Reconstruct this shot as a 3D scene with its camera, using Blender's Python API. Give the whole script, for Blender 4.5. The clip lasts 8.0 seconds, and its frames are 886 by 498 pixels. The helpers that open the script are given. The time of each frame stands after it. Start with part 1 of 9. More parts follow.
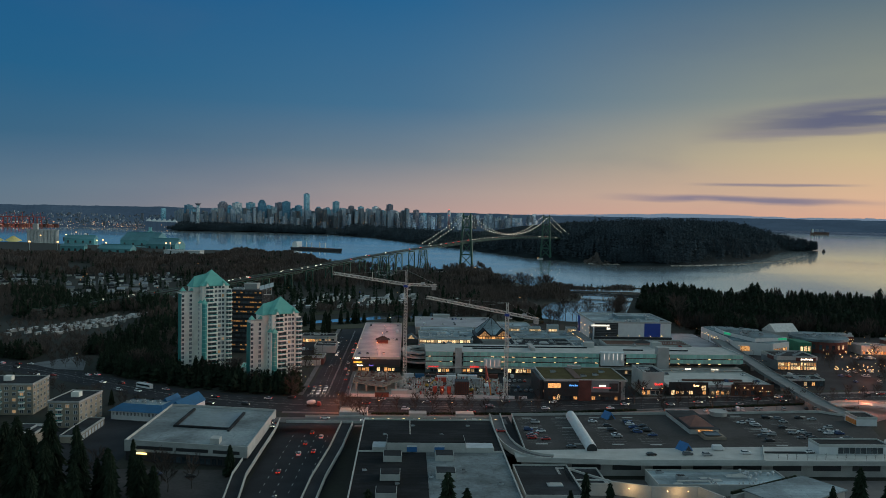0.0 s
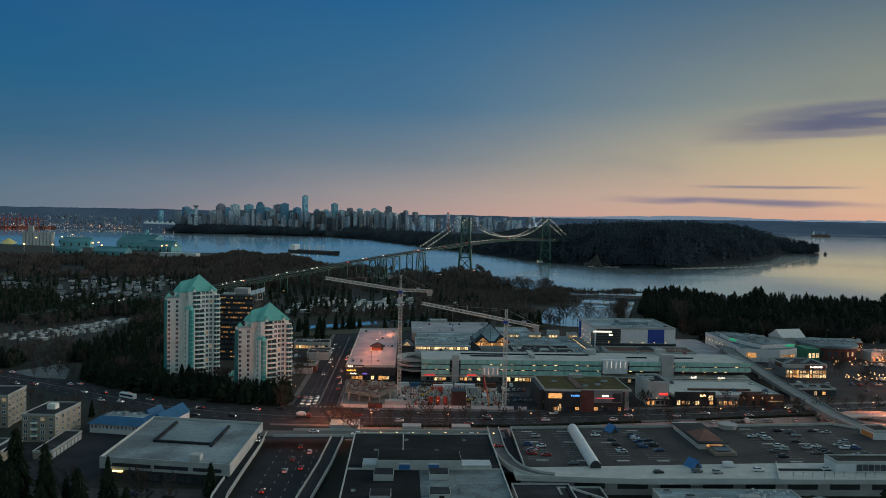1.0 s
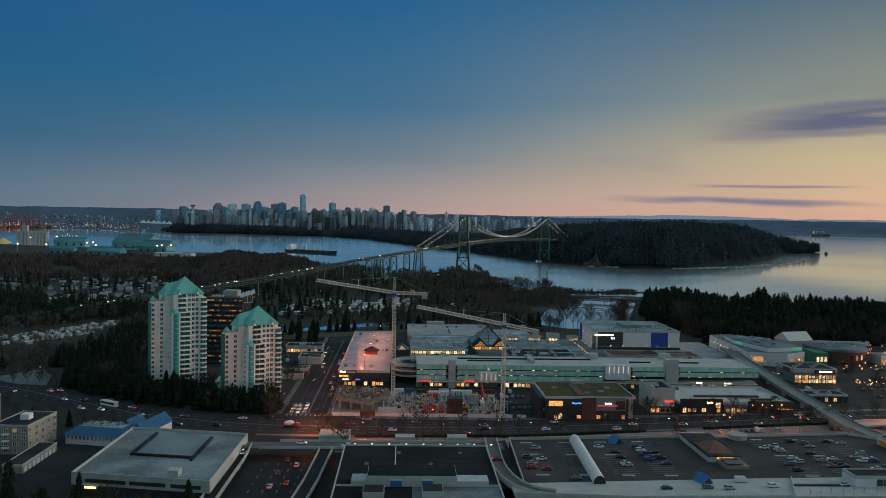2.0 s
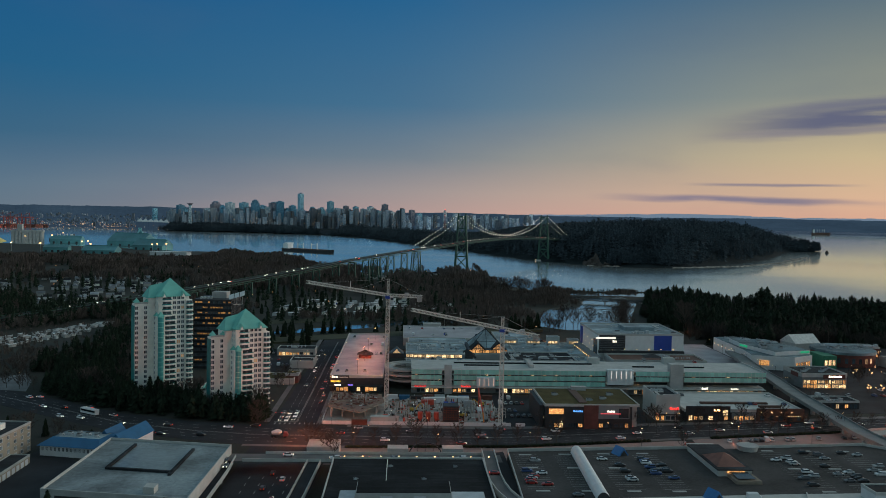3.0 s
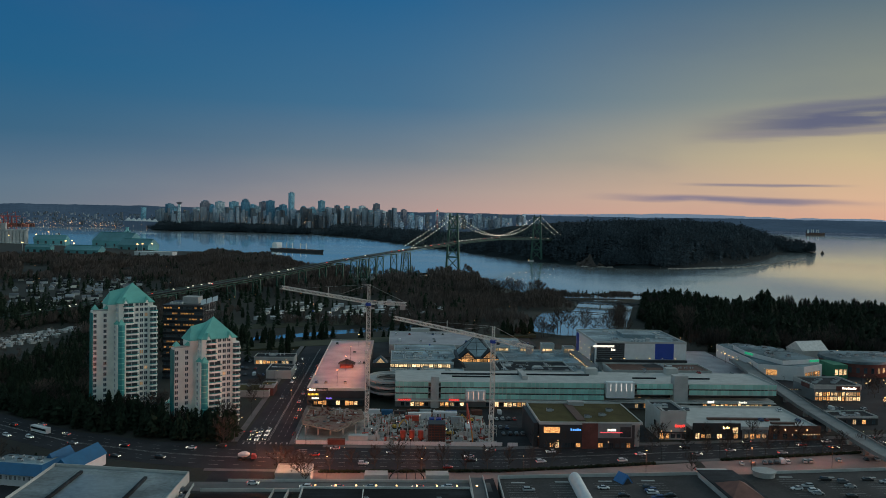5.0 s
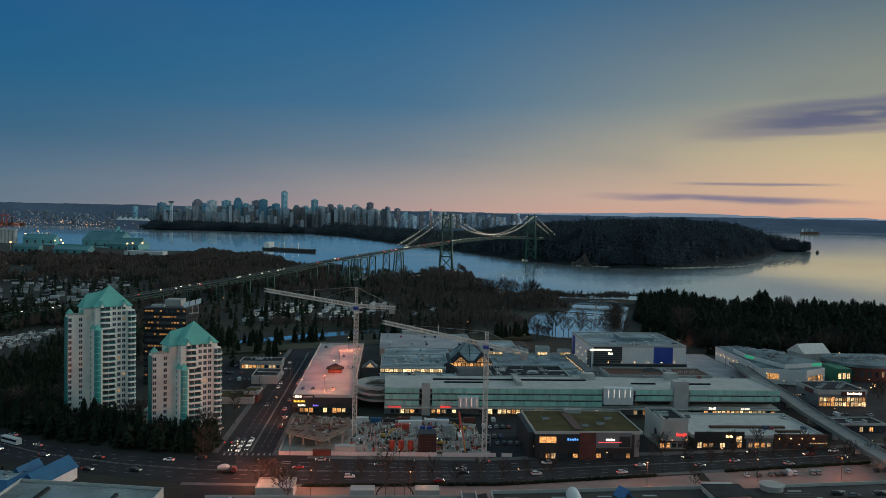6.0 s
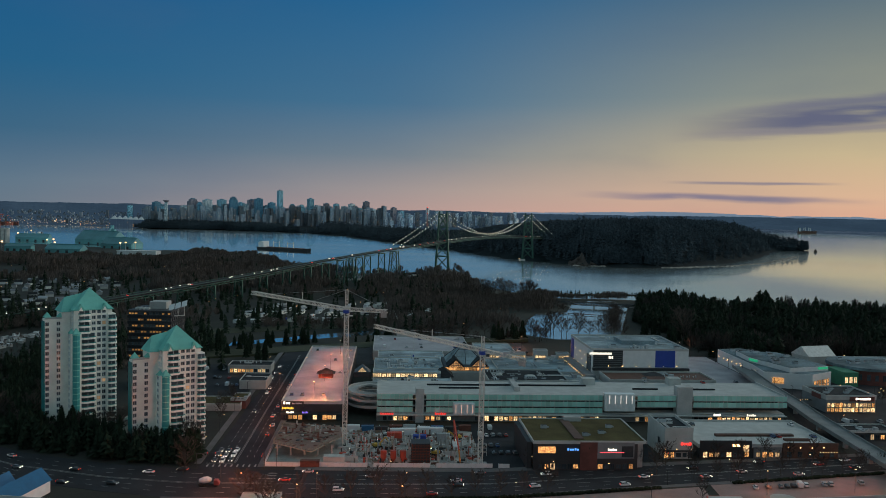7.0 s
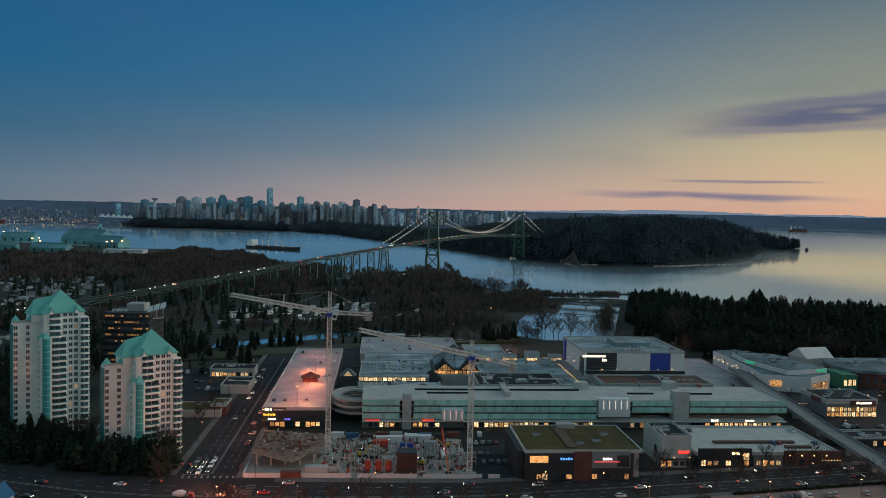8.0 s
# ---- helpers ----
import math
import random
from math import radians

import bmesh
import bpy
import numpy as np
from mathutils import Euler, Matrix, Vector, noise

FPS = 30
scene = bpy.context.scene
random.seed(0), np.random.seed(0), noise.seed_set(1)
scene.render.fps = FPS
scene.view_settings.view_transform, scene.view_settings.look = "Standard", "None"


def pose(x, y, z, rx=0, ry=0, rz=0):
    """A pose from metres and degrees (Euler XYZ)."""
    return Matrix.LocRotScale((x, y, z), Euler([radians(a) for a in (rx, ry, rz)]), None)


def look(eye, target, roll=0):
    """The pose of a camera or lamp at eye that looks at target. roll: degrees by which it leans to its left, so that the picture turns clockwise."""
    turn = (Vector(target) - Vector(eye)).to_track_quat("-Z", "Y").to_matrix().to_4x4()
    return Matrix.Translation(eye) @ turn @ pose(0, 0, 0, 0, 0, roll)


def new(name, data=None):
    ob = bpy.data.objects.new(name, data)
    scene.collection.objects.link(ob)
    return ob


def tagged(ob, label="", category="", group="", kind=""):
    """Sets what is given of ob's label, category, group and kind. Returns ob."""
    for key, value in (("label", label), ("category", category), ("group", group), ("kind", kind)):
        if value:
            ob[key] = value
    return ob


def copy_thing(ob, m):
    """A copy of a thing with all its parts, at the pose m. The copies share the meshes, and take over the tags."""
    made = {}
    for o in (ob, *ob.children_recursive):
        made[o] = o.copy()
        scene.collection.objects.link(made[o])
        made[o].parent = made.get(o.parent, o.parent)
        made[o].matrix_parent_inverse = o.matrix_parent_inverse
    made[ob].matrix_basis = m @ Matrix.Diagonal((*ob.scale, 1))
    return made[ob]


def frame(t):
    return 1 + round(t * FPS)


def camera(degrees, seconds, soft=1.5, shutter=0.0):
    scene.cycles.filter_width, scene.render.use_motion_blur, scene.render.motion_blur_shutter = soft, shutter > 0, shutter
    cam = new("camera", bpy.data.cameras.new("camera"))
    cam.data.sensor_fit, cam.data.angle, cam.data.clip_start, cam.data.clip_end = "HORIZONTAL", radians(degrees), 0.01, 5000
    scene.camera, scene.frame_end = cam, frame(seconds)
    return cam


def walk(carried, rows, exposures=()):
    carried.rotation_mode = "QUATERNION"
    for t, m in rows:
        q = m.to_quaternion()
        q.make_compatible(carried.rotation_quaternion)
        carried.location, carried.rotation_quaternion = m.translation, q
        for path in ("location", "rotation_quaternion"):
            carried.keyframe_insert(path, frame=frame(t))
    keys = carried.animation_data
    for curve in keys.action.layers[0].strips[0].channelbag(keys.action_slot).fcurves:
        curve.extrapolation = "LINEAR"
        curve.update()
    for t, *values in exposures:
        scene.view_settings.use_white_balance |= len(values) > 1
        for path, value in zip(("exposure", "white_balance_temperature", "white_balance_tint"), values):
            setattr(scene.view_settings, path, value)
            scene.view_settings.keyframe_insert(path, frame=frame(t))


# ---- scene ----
cam = camera(55.4, 8.0, soft=0.6)
PATH = [
    (0, (-1.023, -2.264, 111.649), (-0.937, -0.268, 111.565), 1.1),
    (0.5, (0.554, 8.013, 111.691), (0.639, 10.009, 111.611), 1.1),
    (1, (1.824, 18.023, 112.038), (1.911, 20.019, 111.959), 1.1),
    (1.5, (3.044, 28.431, 111.952), (3.133, 30.427, 111.873), 1.1),
    (3, (7.069, 58.486, 112.539), (7.162, 60.482, 112.455), 1.1),
    (3.5, (8.293, 68.21, 112.586), (8.388, 70.206, 112.502), 1.2),
    (4, (9.643, 77.496, 112.679), (9.743, 79.491, 112.594), 1.2),
    (4.5, (10.965, 86.499, 112.604), (11.069, 88.495, 112.52), 1.2),
    (6, (14.783, 113.878, 113.054), (14.907, 115.873, 112.967), 1.2),
    (6.5, (15.755, 122.331, 113.009), (15.883, 124.325, 112.923), 1.2),
    (7, (16.967, 131.335, 113.091), (17.099, 133.328, 113.002), 1.2),
    (7.5, (18.42, 139.402, 113.136), (18.556, 141.396, 113.044), 1.2),
    (8, (19.627, 147.711, 113.252), (19.78, 149.703, 113.159), 1.2),
]
walk(cam, [(t, look(eye, target, roll)) for t, eye, target, roll in PATH])

# ---- light: dusk sky, faint glow of the set sun ----
WEST = math.radians(72)          # where the sun went down, clockwise from +y


def make_sky():
    world = bpy.data.worlds.new("dusk_sky")
    scene.world = world
    world.use_nodes = True
    nt = world.node_tree
    nt.nodes.clear()
    N, LK = nt.nodes.new, nt.links.new

    def math_node(op, a, b=None, c=None):
        n = N("ShaderNodeMath")
        n.operation = op
        for i, v in enumerate((a, b, c)):
            if v is None:
                continue
            if isinstance(v, (int, float)):
                n.inputs[i].default_value = v
            else:
                LK(v, n.inputs[i])
        return n.outputs[0]

    def span(v, lo, hi):
        n = N("ShaderNodeMapRange")
        n.interpolation_type = "SMOOTHSTEP"
        LK(v, n.inputs[0])
        n.inputs[1].default_value, n.inputs[2].default_value = lo, hi
        return n.outputs[0]

    def ramp(v, stops):
        n = N("ShaderNodeValToRGB")
        el = n.color_ramp.elements
        while len(el) < len(stops):
            el.new(0.5)
        for e, (p, c) in zip(el, stops):
            e.position, e.color = p, (*c, 1)
        LK(v, n.inputs[0])
        return n.outputs[0]

    def mix(f, a, b):
        n = N("ShaderNodeMix")
        n.data_type = "RGBA"
        LK(f, n.inputs[0])
        for k, v in ((6, a), (7, b)):
            if isinstance(v, tuple):
                n.inputs[k].default_value = (*v, 1)
            else:
                LK(v, n.inputs[k])
        return n.outputs[2]

    tc, sep = N("ShaderNodeTexCoord"), N("ShaderNodeSeparateXYZ")
    LK(tc.outputs["Generated"], sep.inputs[0])
    x, y, z = sep.outputs
    az = math_node("ARCTAN2", x, y)
    h = math_node("MULTIPLY_ADD", math_node("MAXIMUM", z, 0.0), 2.0, 0.0)
    east = ramp(h, SKY_EAST)
    south = ramp(h, SKY_SOUTH)
    west = ramp(h, SKY_WEST)
    low = N("ShaderNodeMapRange")
    LK(az, low.inputs[0])
    low.interpolation_type = 'SMOOTHSTEP'
    low.inputs[1].default_value, low.inputs[2].default_value = -0.5, 0.22
    high = N("ShaderNodeMapRange")
    LK(az, high.inputs[0])
    high.interpolation_type = 'SMOOTHSTEP'
    high.inputs[1].default_value, high.inputs[2].default_value = -0.05, 0.62
    away = span(az, 1.2, 2.4)
    col = mix(low.outputs[0], east, south)
    col = mix(high.outputs[0], col, west)
    north = ramp(h, SKY_NORTH)
    col = mix(away, col, north)
    col = mix(span(math_node('MULTIPLY', az, -1.0), 0.8, 1.8), col, north)
    # streaks of cloud low in the west
    comb = N("ShaderNodeCombineXYZ")
    LK(math_node("MULTIPLY", az, 5.0), comb.inputs[0])
    LK(math_node("MULTIPLY", z, 46.0), comb.inputs[1])
    noise_n = N("ShaderNodeTexNoise")
    noise_n.inputs["Scale"].default_value, noise_n.inputs["Detail"].default_value = 1.6, 6
    LK(comb.outputs[0], noise_n.inputs["Vector"])
    nz = noise_n.outputs[0]

    def streak(az0, az1, z0, slope, thick, soft_az, amount):
        mid = math_node("SUBTRACT", z, math_node("MULTIPLY_ADD", math_node("SUBTRACT", az, az0), slope, z0))
        wob = math_node("MULTIPLY_ADD", math_node("SUBTRACT", nz, 0.5), thick * 1.7, mid)
        body = math_node("SUBTRACT", 1.0, math_node("DIVIDE", math_node("ABSOLUTE", wob), thick))
        f = span(body, 0.0, 0.9)
        f = math_node("MULTIPLY", f, span(az, az0, az0 + soft_az))
        f = math_node("MULTIPLY", f, math_node("SUBTRACT", 1.0, span(az, az1 - soft_az, az1)))
        f = math_node("MULTIPLY", f, span(nz, 0.1, 0.45))
        return math_node("MULTIPLY", f, amount)

    for args, tint in CLOUDS:
        col = mix(streak(*args), col, tint)
    # faint veils high up
    comb2 = N("ShaderNodeCombineXYZ")
    LK(math_node("MULTIPLY", az, 3.0), comb2.inputs[0])
    LK(math_node("MULTIPLY", z, 9.0), comb2.inputs[1])
    n2 = N("ShaderNodeTexNoise")
    n2.inputs["Scale"].default_value, n2.inputs["Detail"].default_value = 1.3, 5
    LK(comb2.outputs[0], n2.inputs["Vector"])
    f2 = math_node("MULTIPLY", span(n2.outputs[0], 0.45, 0.75), 0.16)
    col = mix(f2, col, (0.07, 0.12, 0.22))
    bg, out = N("ShaderNodeBackground"), N("ShaderNodeOutputWorld")
    LK(col, bg.inputs[0])
    bg.inputs[1].default_value = SKY_STRENGTH
    LK(bg.outputs[0], out.inputs[0])


# colours of the dusk sky by twice the sine of the height
SKY_EAST = [(0.0, (0.125, 0.18, 0.235)), (0.05, (0.108, 0.178, 0.245)), (0.16, (0.042, 0.13, 0.225)), (0.3, (0.018, 0.115, 0.24)), (0.5, (0.012, 0.098, 0.24)), (1.0, (0.17, 0.26, 0.30))]
SKY_SOUTH = [(0.0, (0.50, 0.34, 0.305)), (0.05, (0.40, 0.325, 0.305)), (0.13, (0.20, 0.24, 0.275)), (0.25, (0.07, 0.175, 0.285)), (0.5, (0.02, 0.125, 0.275)), (1.0, (0.17, 0.26, 0.30))]
SKY_WEST = [(0.0, (0.72, 0.40, 0.28)), (0.05, (0.72, 0.465, 0.30)), (0.14, (0.60, 0.475, 0.28)), (0.27, (0.29, 0.30, 0.24)), (0.5, (0.085, 0.15, 0.20)), (1.0, (0.17, 0.255, 0.29))]
SKY_NORTH = [(0.0, (0.30, 0.40, 0.42)), (0.25, (0.27, 0.38, 0.41)), (0.6, (0.19, 0.29, 0.33)), (1.0, (0.17, 0.26, 0.30))]
SKY_STRENGTH = 1.0
CLOUDS = [
    ((0.31, 1.00, 0.0985, 0.065, 0.0170, 0.16, 1.0), (0.125, 0.135, 0.205)),
    ((0.36, 0.90, 0.1150, 0.070, 0.0080, 0.12, 0.8), (0.15, 0.155, 0.22)),
    ((0.31, 0.80, 0.0900, 0.030, 0.0085, 0.12, 0.7), (0.20, 0.19, 0.24)),
    ((0.20, 0.56, 0.0245, -0.016, 0.0058, 0.14, 1.0), (0.25, 0.21, 0.265)),
    ((0.31, 0.52, 0.0385, -0.004, 0.0026, 0.07, 0.9), (0.27, 0.23, 0.26)),
]
make_sky()
sun = new("sun_glow", bpy.data.lights.new("sun_glow", "SUN"))
sun.data.energy, sun.data.angle, sun.data.color = 1.5, math.radians(50), (0.95, 0.90, 0.80)
sun.matrix_world = look((0, 0, 500), (-math.sin(WEST) * 100, -math.cos(WEST) * 100, 500 - 17))

# ---- materials ----
def mat(name, color, rough=0.8, metal=0.0, var=0.25, scale=0.3, fine=4.0, bump=0.0, rnd=0.0, tint=None, spec=None):
    """A surface with large stains, fine grain, relief, and a change from object to object."""
    m = bpy.data.materials.new(name)
    m.use_nodes = True
    nt = m.node_tree
    bs = nt.nodes["Principled BSDF"]
    N, LK = nt.nodes.new, nt.links.new
    tc = N("ShaderNodeTexCoord")
    big, small = N("ShaderNodeTexNoise"), N("ShaderNodeTexNoise")
    for n, s, d in ((big, scale, 5), (small, fine, 4)):
        n.inputs["Scale"].default_value, n.inputs["Detail"].default_value = s, d
        LK(tc.outputs["Object"], n.inputs["Vector"])
    add = N("ShaderNodeMath")
    add.operation = "MULTIPLY_ADD"
    LK(small.outputs[0], add.inputs[0])
    add.inputs[1].default_value = 0.5
    LK(big.outputs[0], add.inputs[2])
    rng = N("ShaderNodeMapRange")
    LK(add.outputs[0], rng.inputs[0])
    rng.inputs[1].default_value, rng.inputs[2].default_value = 0.45, 1.05
    rng.inputs[3].default_value, rng.inputs[4].default_value = 1 - var, 1 + var
    val = rng.outputs[0]
    if rnd:
        oi, r2, mu = N("ShaderNodeObjectInfo"), N("ShaderNodeMapRange"), N("ShaderNodeMath")
        LK(oi.outputs["Random"], r2.inputs[0])
        r2.inputs[3].default_value, r2.inputs[4].default_value = 1 - rnd, 1 + rnd
        mu.operation = "MULTIPLY"
        LK(val, mu.inputs[0]), LK(r2.outputs[0], mu.inputs[1])
        val = mu.outputs[0]
    mixc = N("ShaderNodeMix")
    mixc.data_type = "RGBA"
    mixc.inputs[6].default_value, mixc.inputs[7].default_value = (*color, 1), (*(tint or color), 1)
    LK(big.outputs[0], mixc.inputs[0])
    sc = N("ShaderNodeVectorMath")
    sc.operation = "SCALE"
    LK(mixc.outputs[2], sc.inputs[0]), LK(val, sc.inputs["Scale"])
    LK(sc.outputs[0], bs.inputs["Base Color"])
    bs.inputs["Roughness"].default_value, bs.inputs["Metallic"].default_value = rough, metal
    if spec is not None:
        bs.inputs["Specular IOR Level"].default_value = spec
    if bump:
        b = N("ShaderNodeBump")
        b.inputs["Strength"].default_value, b.inputs["Distance"].default_value = min(1.0, bump), 0.1
        LK(small.outputs[0], b.inputs["Height"]), LK(b.outputs[0], bs.inputs["Normal"])
    return m


def glow(name, color, power, var=0.0, stock=False):
    """Something that gives off light; var lets it change from object to object."""
    m = bpy.data.materials.new(name)
    m.use_nodes = True
    nt = m.node_tree
    bs = nt.nodes["Principled BSDF"]
    bs.inputs["Base Color"].default_value = (*[min(1, c) * 0.5 for c in color], 1)
    bs.inputs["Emission Color"].default_value = (*color, 1)
    bs.inputs["Emission Strength"].default_value = power
    if stock:
        tc, nz, rr_ = nt.nodes.new("ShaderNodeTexCoord"), nt.nodes.new("ShaderNodeTexNoise"), nt.nodes.new("ShaderNodeMapRange")
        nz.inputs["Scale"].default_value, nz.inputs["Detail"].default_value = 1.7, 4
        oi, ad = nt.nodes.new("ShaderNodeObjectInfo"), nt.nodes.new("ShaderNodeVectorMath")
        nt.links.new(tc.outputs["Object"], ad.inputs[0])
        nt.links.new(oi.outputs["Location"], ad.inputs[1])
        nt.links.new(ad.outputs[0], nz.inputs["Vector"])
        nt.links.new(nz.outputs[0], rr_.inputs[0])
        rr_.inputs[1].default_value, rr_.inputs[2].default_value = 0.38, 0.66
        rr_.inputs[3].default_value, rr_.inputs[4].default_value = power * 0.12, power * 2.0
        r3, mu = nt.nodes.new("ShaderNodeMapRange"), nt.nodes.new("ShaderNodeMath")
        nt.links.new(oi.outputs["Random"], r3.inputs[0])
        r3.inputs[3].default_value, r3.inputs[4].default_value = 0.15, 1.4
        mu.operation = "MULTIPLY"
        nt.links.new(rr_.outputs[0], mu.inputs[0]), nt.links.new(r3.outputs[0], mu.inputs[1])
        nt.links.new(mu.outputs[0], bs.inputs["Emission Strength"])
    elif var:
        oi, r = nt.nodes.new("ShaderNodeObjectInfo"), nt.nodes.new("ShaderNodeMapRange")
        nt.links.new(oi.outputs["Random"], r.inputs[0])
        r.inputs[3].default_value, r.inputs[4].default_value = power * (1 - var), power * (1 + var)
        nt.links.new(r.outputs[0], bs.inputs["Emission Strength"])
    return m


def island(m, amount):
    """Lets the tone of a joined mesh change from piece to piece."""
    nt = m.node_tree
    bs = nt.nodes["Principled BSDF"]
    src = bs.inputs["Base Color"].links[0].from_socket
    g, r, s = nt.nodes.new("ShaderNodeNewGeometry"), nt.nodes.new("ShaderNodeMapRange"), nt.nodes.new("ShaderNodeVectorMath")
    s.operation = "SCALE"
    nt.links.new(g.outputs["Random Per Island"], r.inputs[0])
    r.inputs[3].default_value, r.inputs[4].default_value = 1 - amount, 1 + amount
    nt.links.new(src, s.inputs[0])
    nt.links.new(r.outputs[0], s.inputs["Scale"])
    nt.links.new(s.outputs[0], bs.inputs["Base Color"])
    return m


def water_mat(name, color, rough, wave, ripple):
    """A calm water sheen under ripples whose faces lean north to mirror higher sky."""
    m = bpy.data.materials.new(name)
    m.use_nodes = True
    nt = m.node_tree
    bs = nt.nodes["Principled BSDF"]
    N, LK = nt.nodes.new, nt.links.new
    # pale base colour lends brightness that the reflections lack
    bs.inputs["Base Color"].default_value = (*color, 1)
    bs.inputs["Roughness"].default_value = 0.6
    calm, rip, both, mx = N("ShaderNodeBsdfGlossy"), N("ShaderNodeBsdfGlossy"), N("ShaderNodeMixShader"), N("ShaderNodeMixShader")
    for g in (calm, rip):
        g.distribution = "MULTI_GGX"
        g.inputs["Color"].default_value = (0.97, 1.0, 0.97, 1)
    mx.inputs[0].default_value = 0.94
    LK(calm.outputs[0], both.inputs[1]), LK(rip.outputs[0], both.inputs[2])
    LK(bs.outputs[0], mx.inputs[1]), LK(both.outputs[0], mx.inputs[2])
    LK(mx.outputs[0], nt.nodes["Material Output"].inputs[0])
    tc, mp = N("ShaderNodeTexCoord"), N("ShaderNodeMapping")
    mp.inputs["Scale"].default_value = (0.2, 1.0, 1.0)
    LK(tc.outputs["Object"], mp.inputs[0])
    big, small = N("ShaderNodeTexNoise"), N("ShaderNodeTexNoise")
    big.inputs["Scale"].default_value, big.inputs["Detail"].default_value = 0.007, 6
    small.inputs["Scale"].default_value, small.inputs["Detail"].default_value = 0.08, 6
    LK(mp.outputs[0], big.inputs[0]), LK(mp.outputs[0], small.inputs[0])
    r = N("ShaderNodeMapRange")
    LK(big.outputs[0], r.inputs[0])
    r.inputs[1].default_value, r.inputs[2].default_value = 0.38, 0.62
    r.inputs[3].default_value, r.inputs[4].default_value = ripple[0], ripple[1]
    # ripple amount by x: narrows under the park mirror higher sky than bay, harbour
    sx, harbour_ramp, bay_ramp, ripple_share, fac = N("ShaderNodeSeparateXYZ"), N("ShaderNodeMapRange"), N("ShaderNodeMapRange"), N("ShaderNodeMath"), N("ShaderNodeMath")
    LK(tc.outputs["Object"], sx.inputs[0])
    for n, a0, a1, b0, b1 in ((harbour_ramp, -650, -100, 0.35, 1.0), (bay_ramp, 450, 1000, 1.0, 0.3)):
        n.interpolation_type = "SMOOTHSTEP"
        LK(sx.outputs[0], n.inputs[0])
        n.inputs[1].default_value, n.inputs[2].default_value, n.inputs[3].default_value, n.inputs[4].default_value = a0, a1, b0, b1
    ripple_share.operation = fac.operation = "MULTIPLY"
    LK(harbour_ramp.outputs[0], ripple_share.inputs[0]), LK(bay_ramp.outputs[0], ripple_share.inputs[1])
    LK(ripple_share.outputs[0], fac.inputs[0]), LK(r.outputs[0], fac.inputs[1])
    LK(fac.outputs[0], both.inputs[0])
    calm.inputs["Roughness"].default_value, rip.inputs["Roughness"].default_value = rough, 0.15
    b = N("ShaderNodeBump")
    b.inputs["Strength"].default_value, b.inputs["Distance"].default_value = wave, 1.0
    LK(small.outputs[0], b.inputs["Height"])
    slight = N("ShaderNodeVectorMath")
    slight.operation = "MULTIPLY_ADD"
    slight.inputs[0].default_value = (0.0, -0.022, 0.0)
    LK(bay_ramp.outputs[0], slight.inputs[1]), LK(b.outputs[0], slight.inputs[2]), LK(slight.outputs[0], calm.inputs["Normal"])
    lean = N("ShaderNodeVectorMath")
    lean.operation = "ADD"
    lean.inputs[1].default_value = (0.0, -0.05, 0.0)
    LK(b.outputs[0], lean.inputs[0])
    LK(lean.outputs[0], rip.inputs["Normal"])
    return m


def sheets(m, w, h, amount):
    """Roof membrane laid in strips, each with a tone of its own and dark seams."""
    nt = m.node_tree
    bs = nt.nodes["Principled BSDF"]
    src = bs.inputs["Base Color"].links[0].from_socket
    tc, br, nz, s = nt.nodes.new("ShaderNodeTexCoord"), nt.nodes.new("ShaderNodeTexBrick"), nt.nodes.new("ShaderNodeTexNoise"), nt.nodes.new("ShaderNodeVectorMath")
    s.operation = "MULTIPLY"
    br.inputs["Color1"].default_value = (1 - amount, 1 - amount, 1 - amount, 1)
    br.inputs["Color2"].default_value = (1 + amount, 1 + amount, 1 + amount * 1.1, 1)
    br.inputs["Mortar"].default_value = (0.55, 0.55, 0.55, 1)
    br.inputs["Scale"].default_value = 1.0
    br.inputs["Brick Width"].default_value, br.inputs["Row Height"].default_value = w, h
    br.inputs["Mortar Size"].default_value = 0.05
    nt.links.new(tc.outputs["Object"], br.inputs["Vector"])
    nz.inputs["Scale"].default_value, nz.inputs["Detail"].default_value = 0.045, 6
    nt.links.new(tc.outputs["Object"], nz.inputs["Vector"])
    r, s2 = nt.nodes.new("ShaderNodeMapRange"), nt.nodes.new("ShaderNodeVectorMath")
    nt.links.new(nz.outputs[0], r.inputs[0])
    r.inputs[1].default_value, r.inputs[2].default_value = 0.4, 0.6
    r.inputs[3].default_value, r.inputs[4].default_value = 0.72, 1.2
    s2.operation = "SCALE"
    nt.links.new(src, s.inputs[0]), nt.links.new(br.outputs[0], s.inputs[1])
    nt.links.new(s.outputs[0], s2.inputs[0]), nt.links.new(r.outputs[0], s2.inputs["Scale"])
    nt.links.new(s2.outputs[0], bs.inputs["Base Color"])
    return m


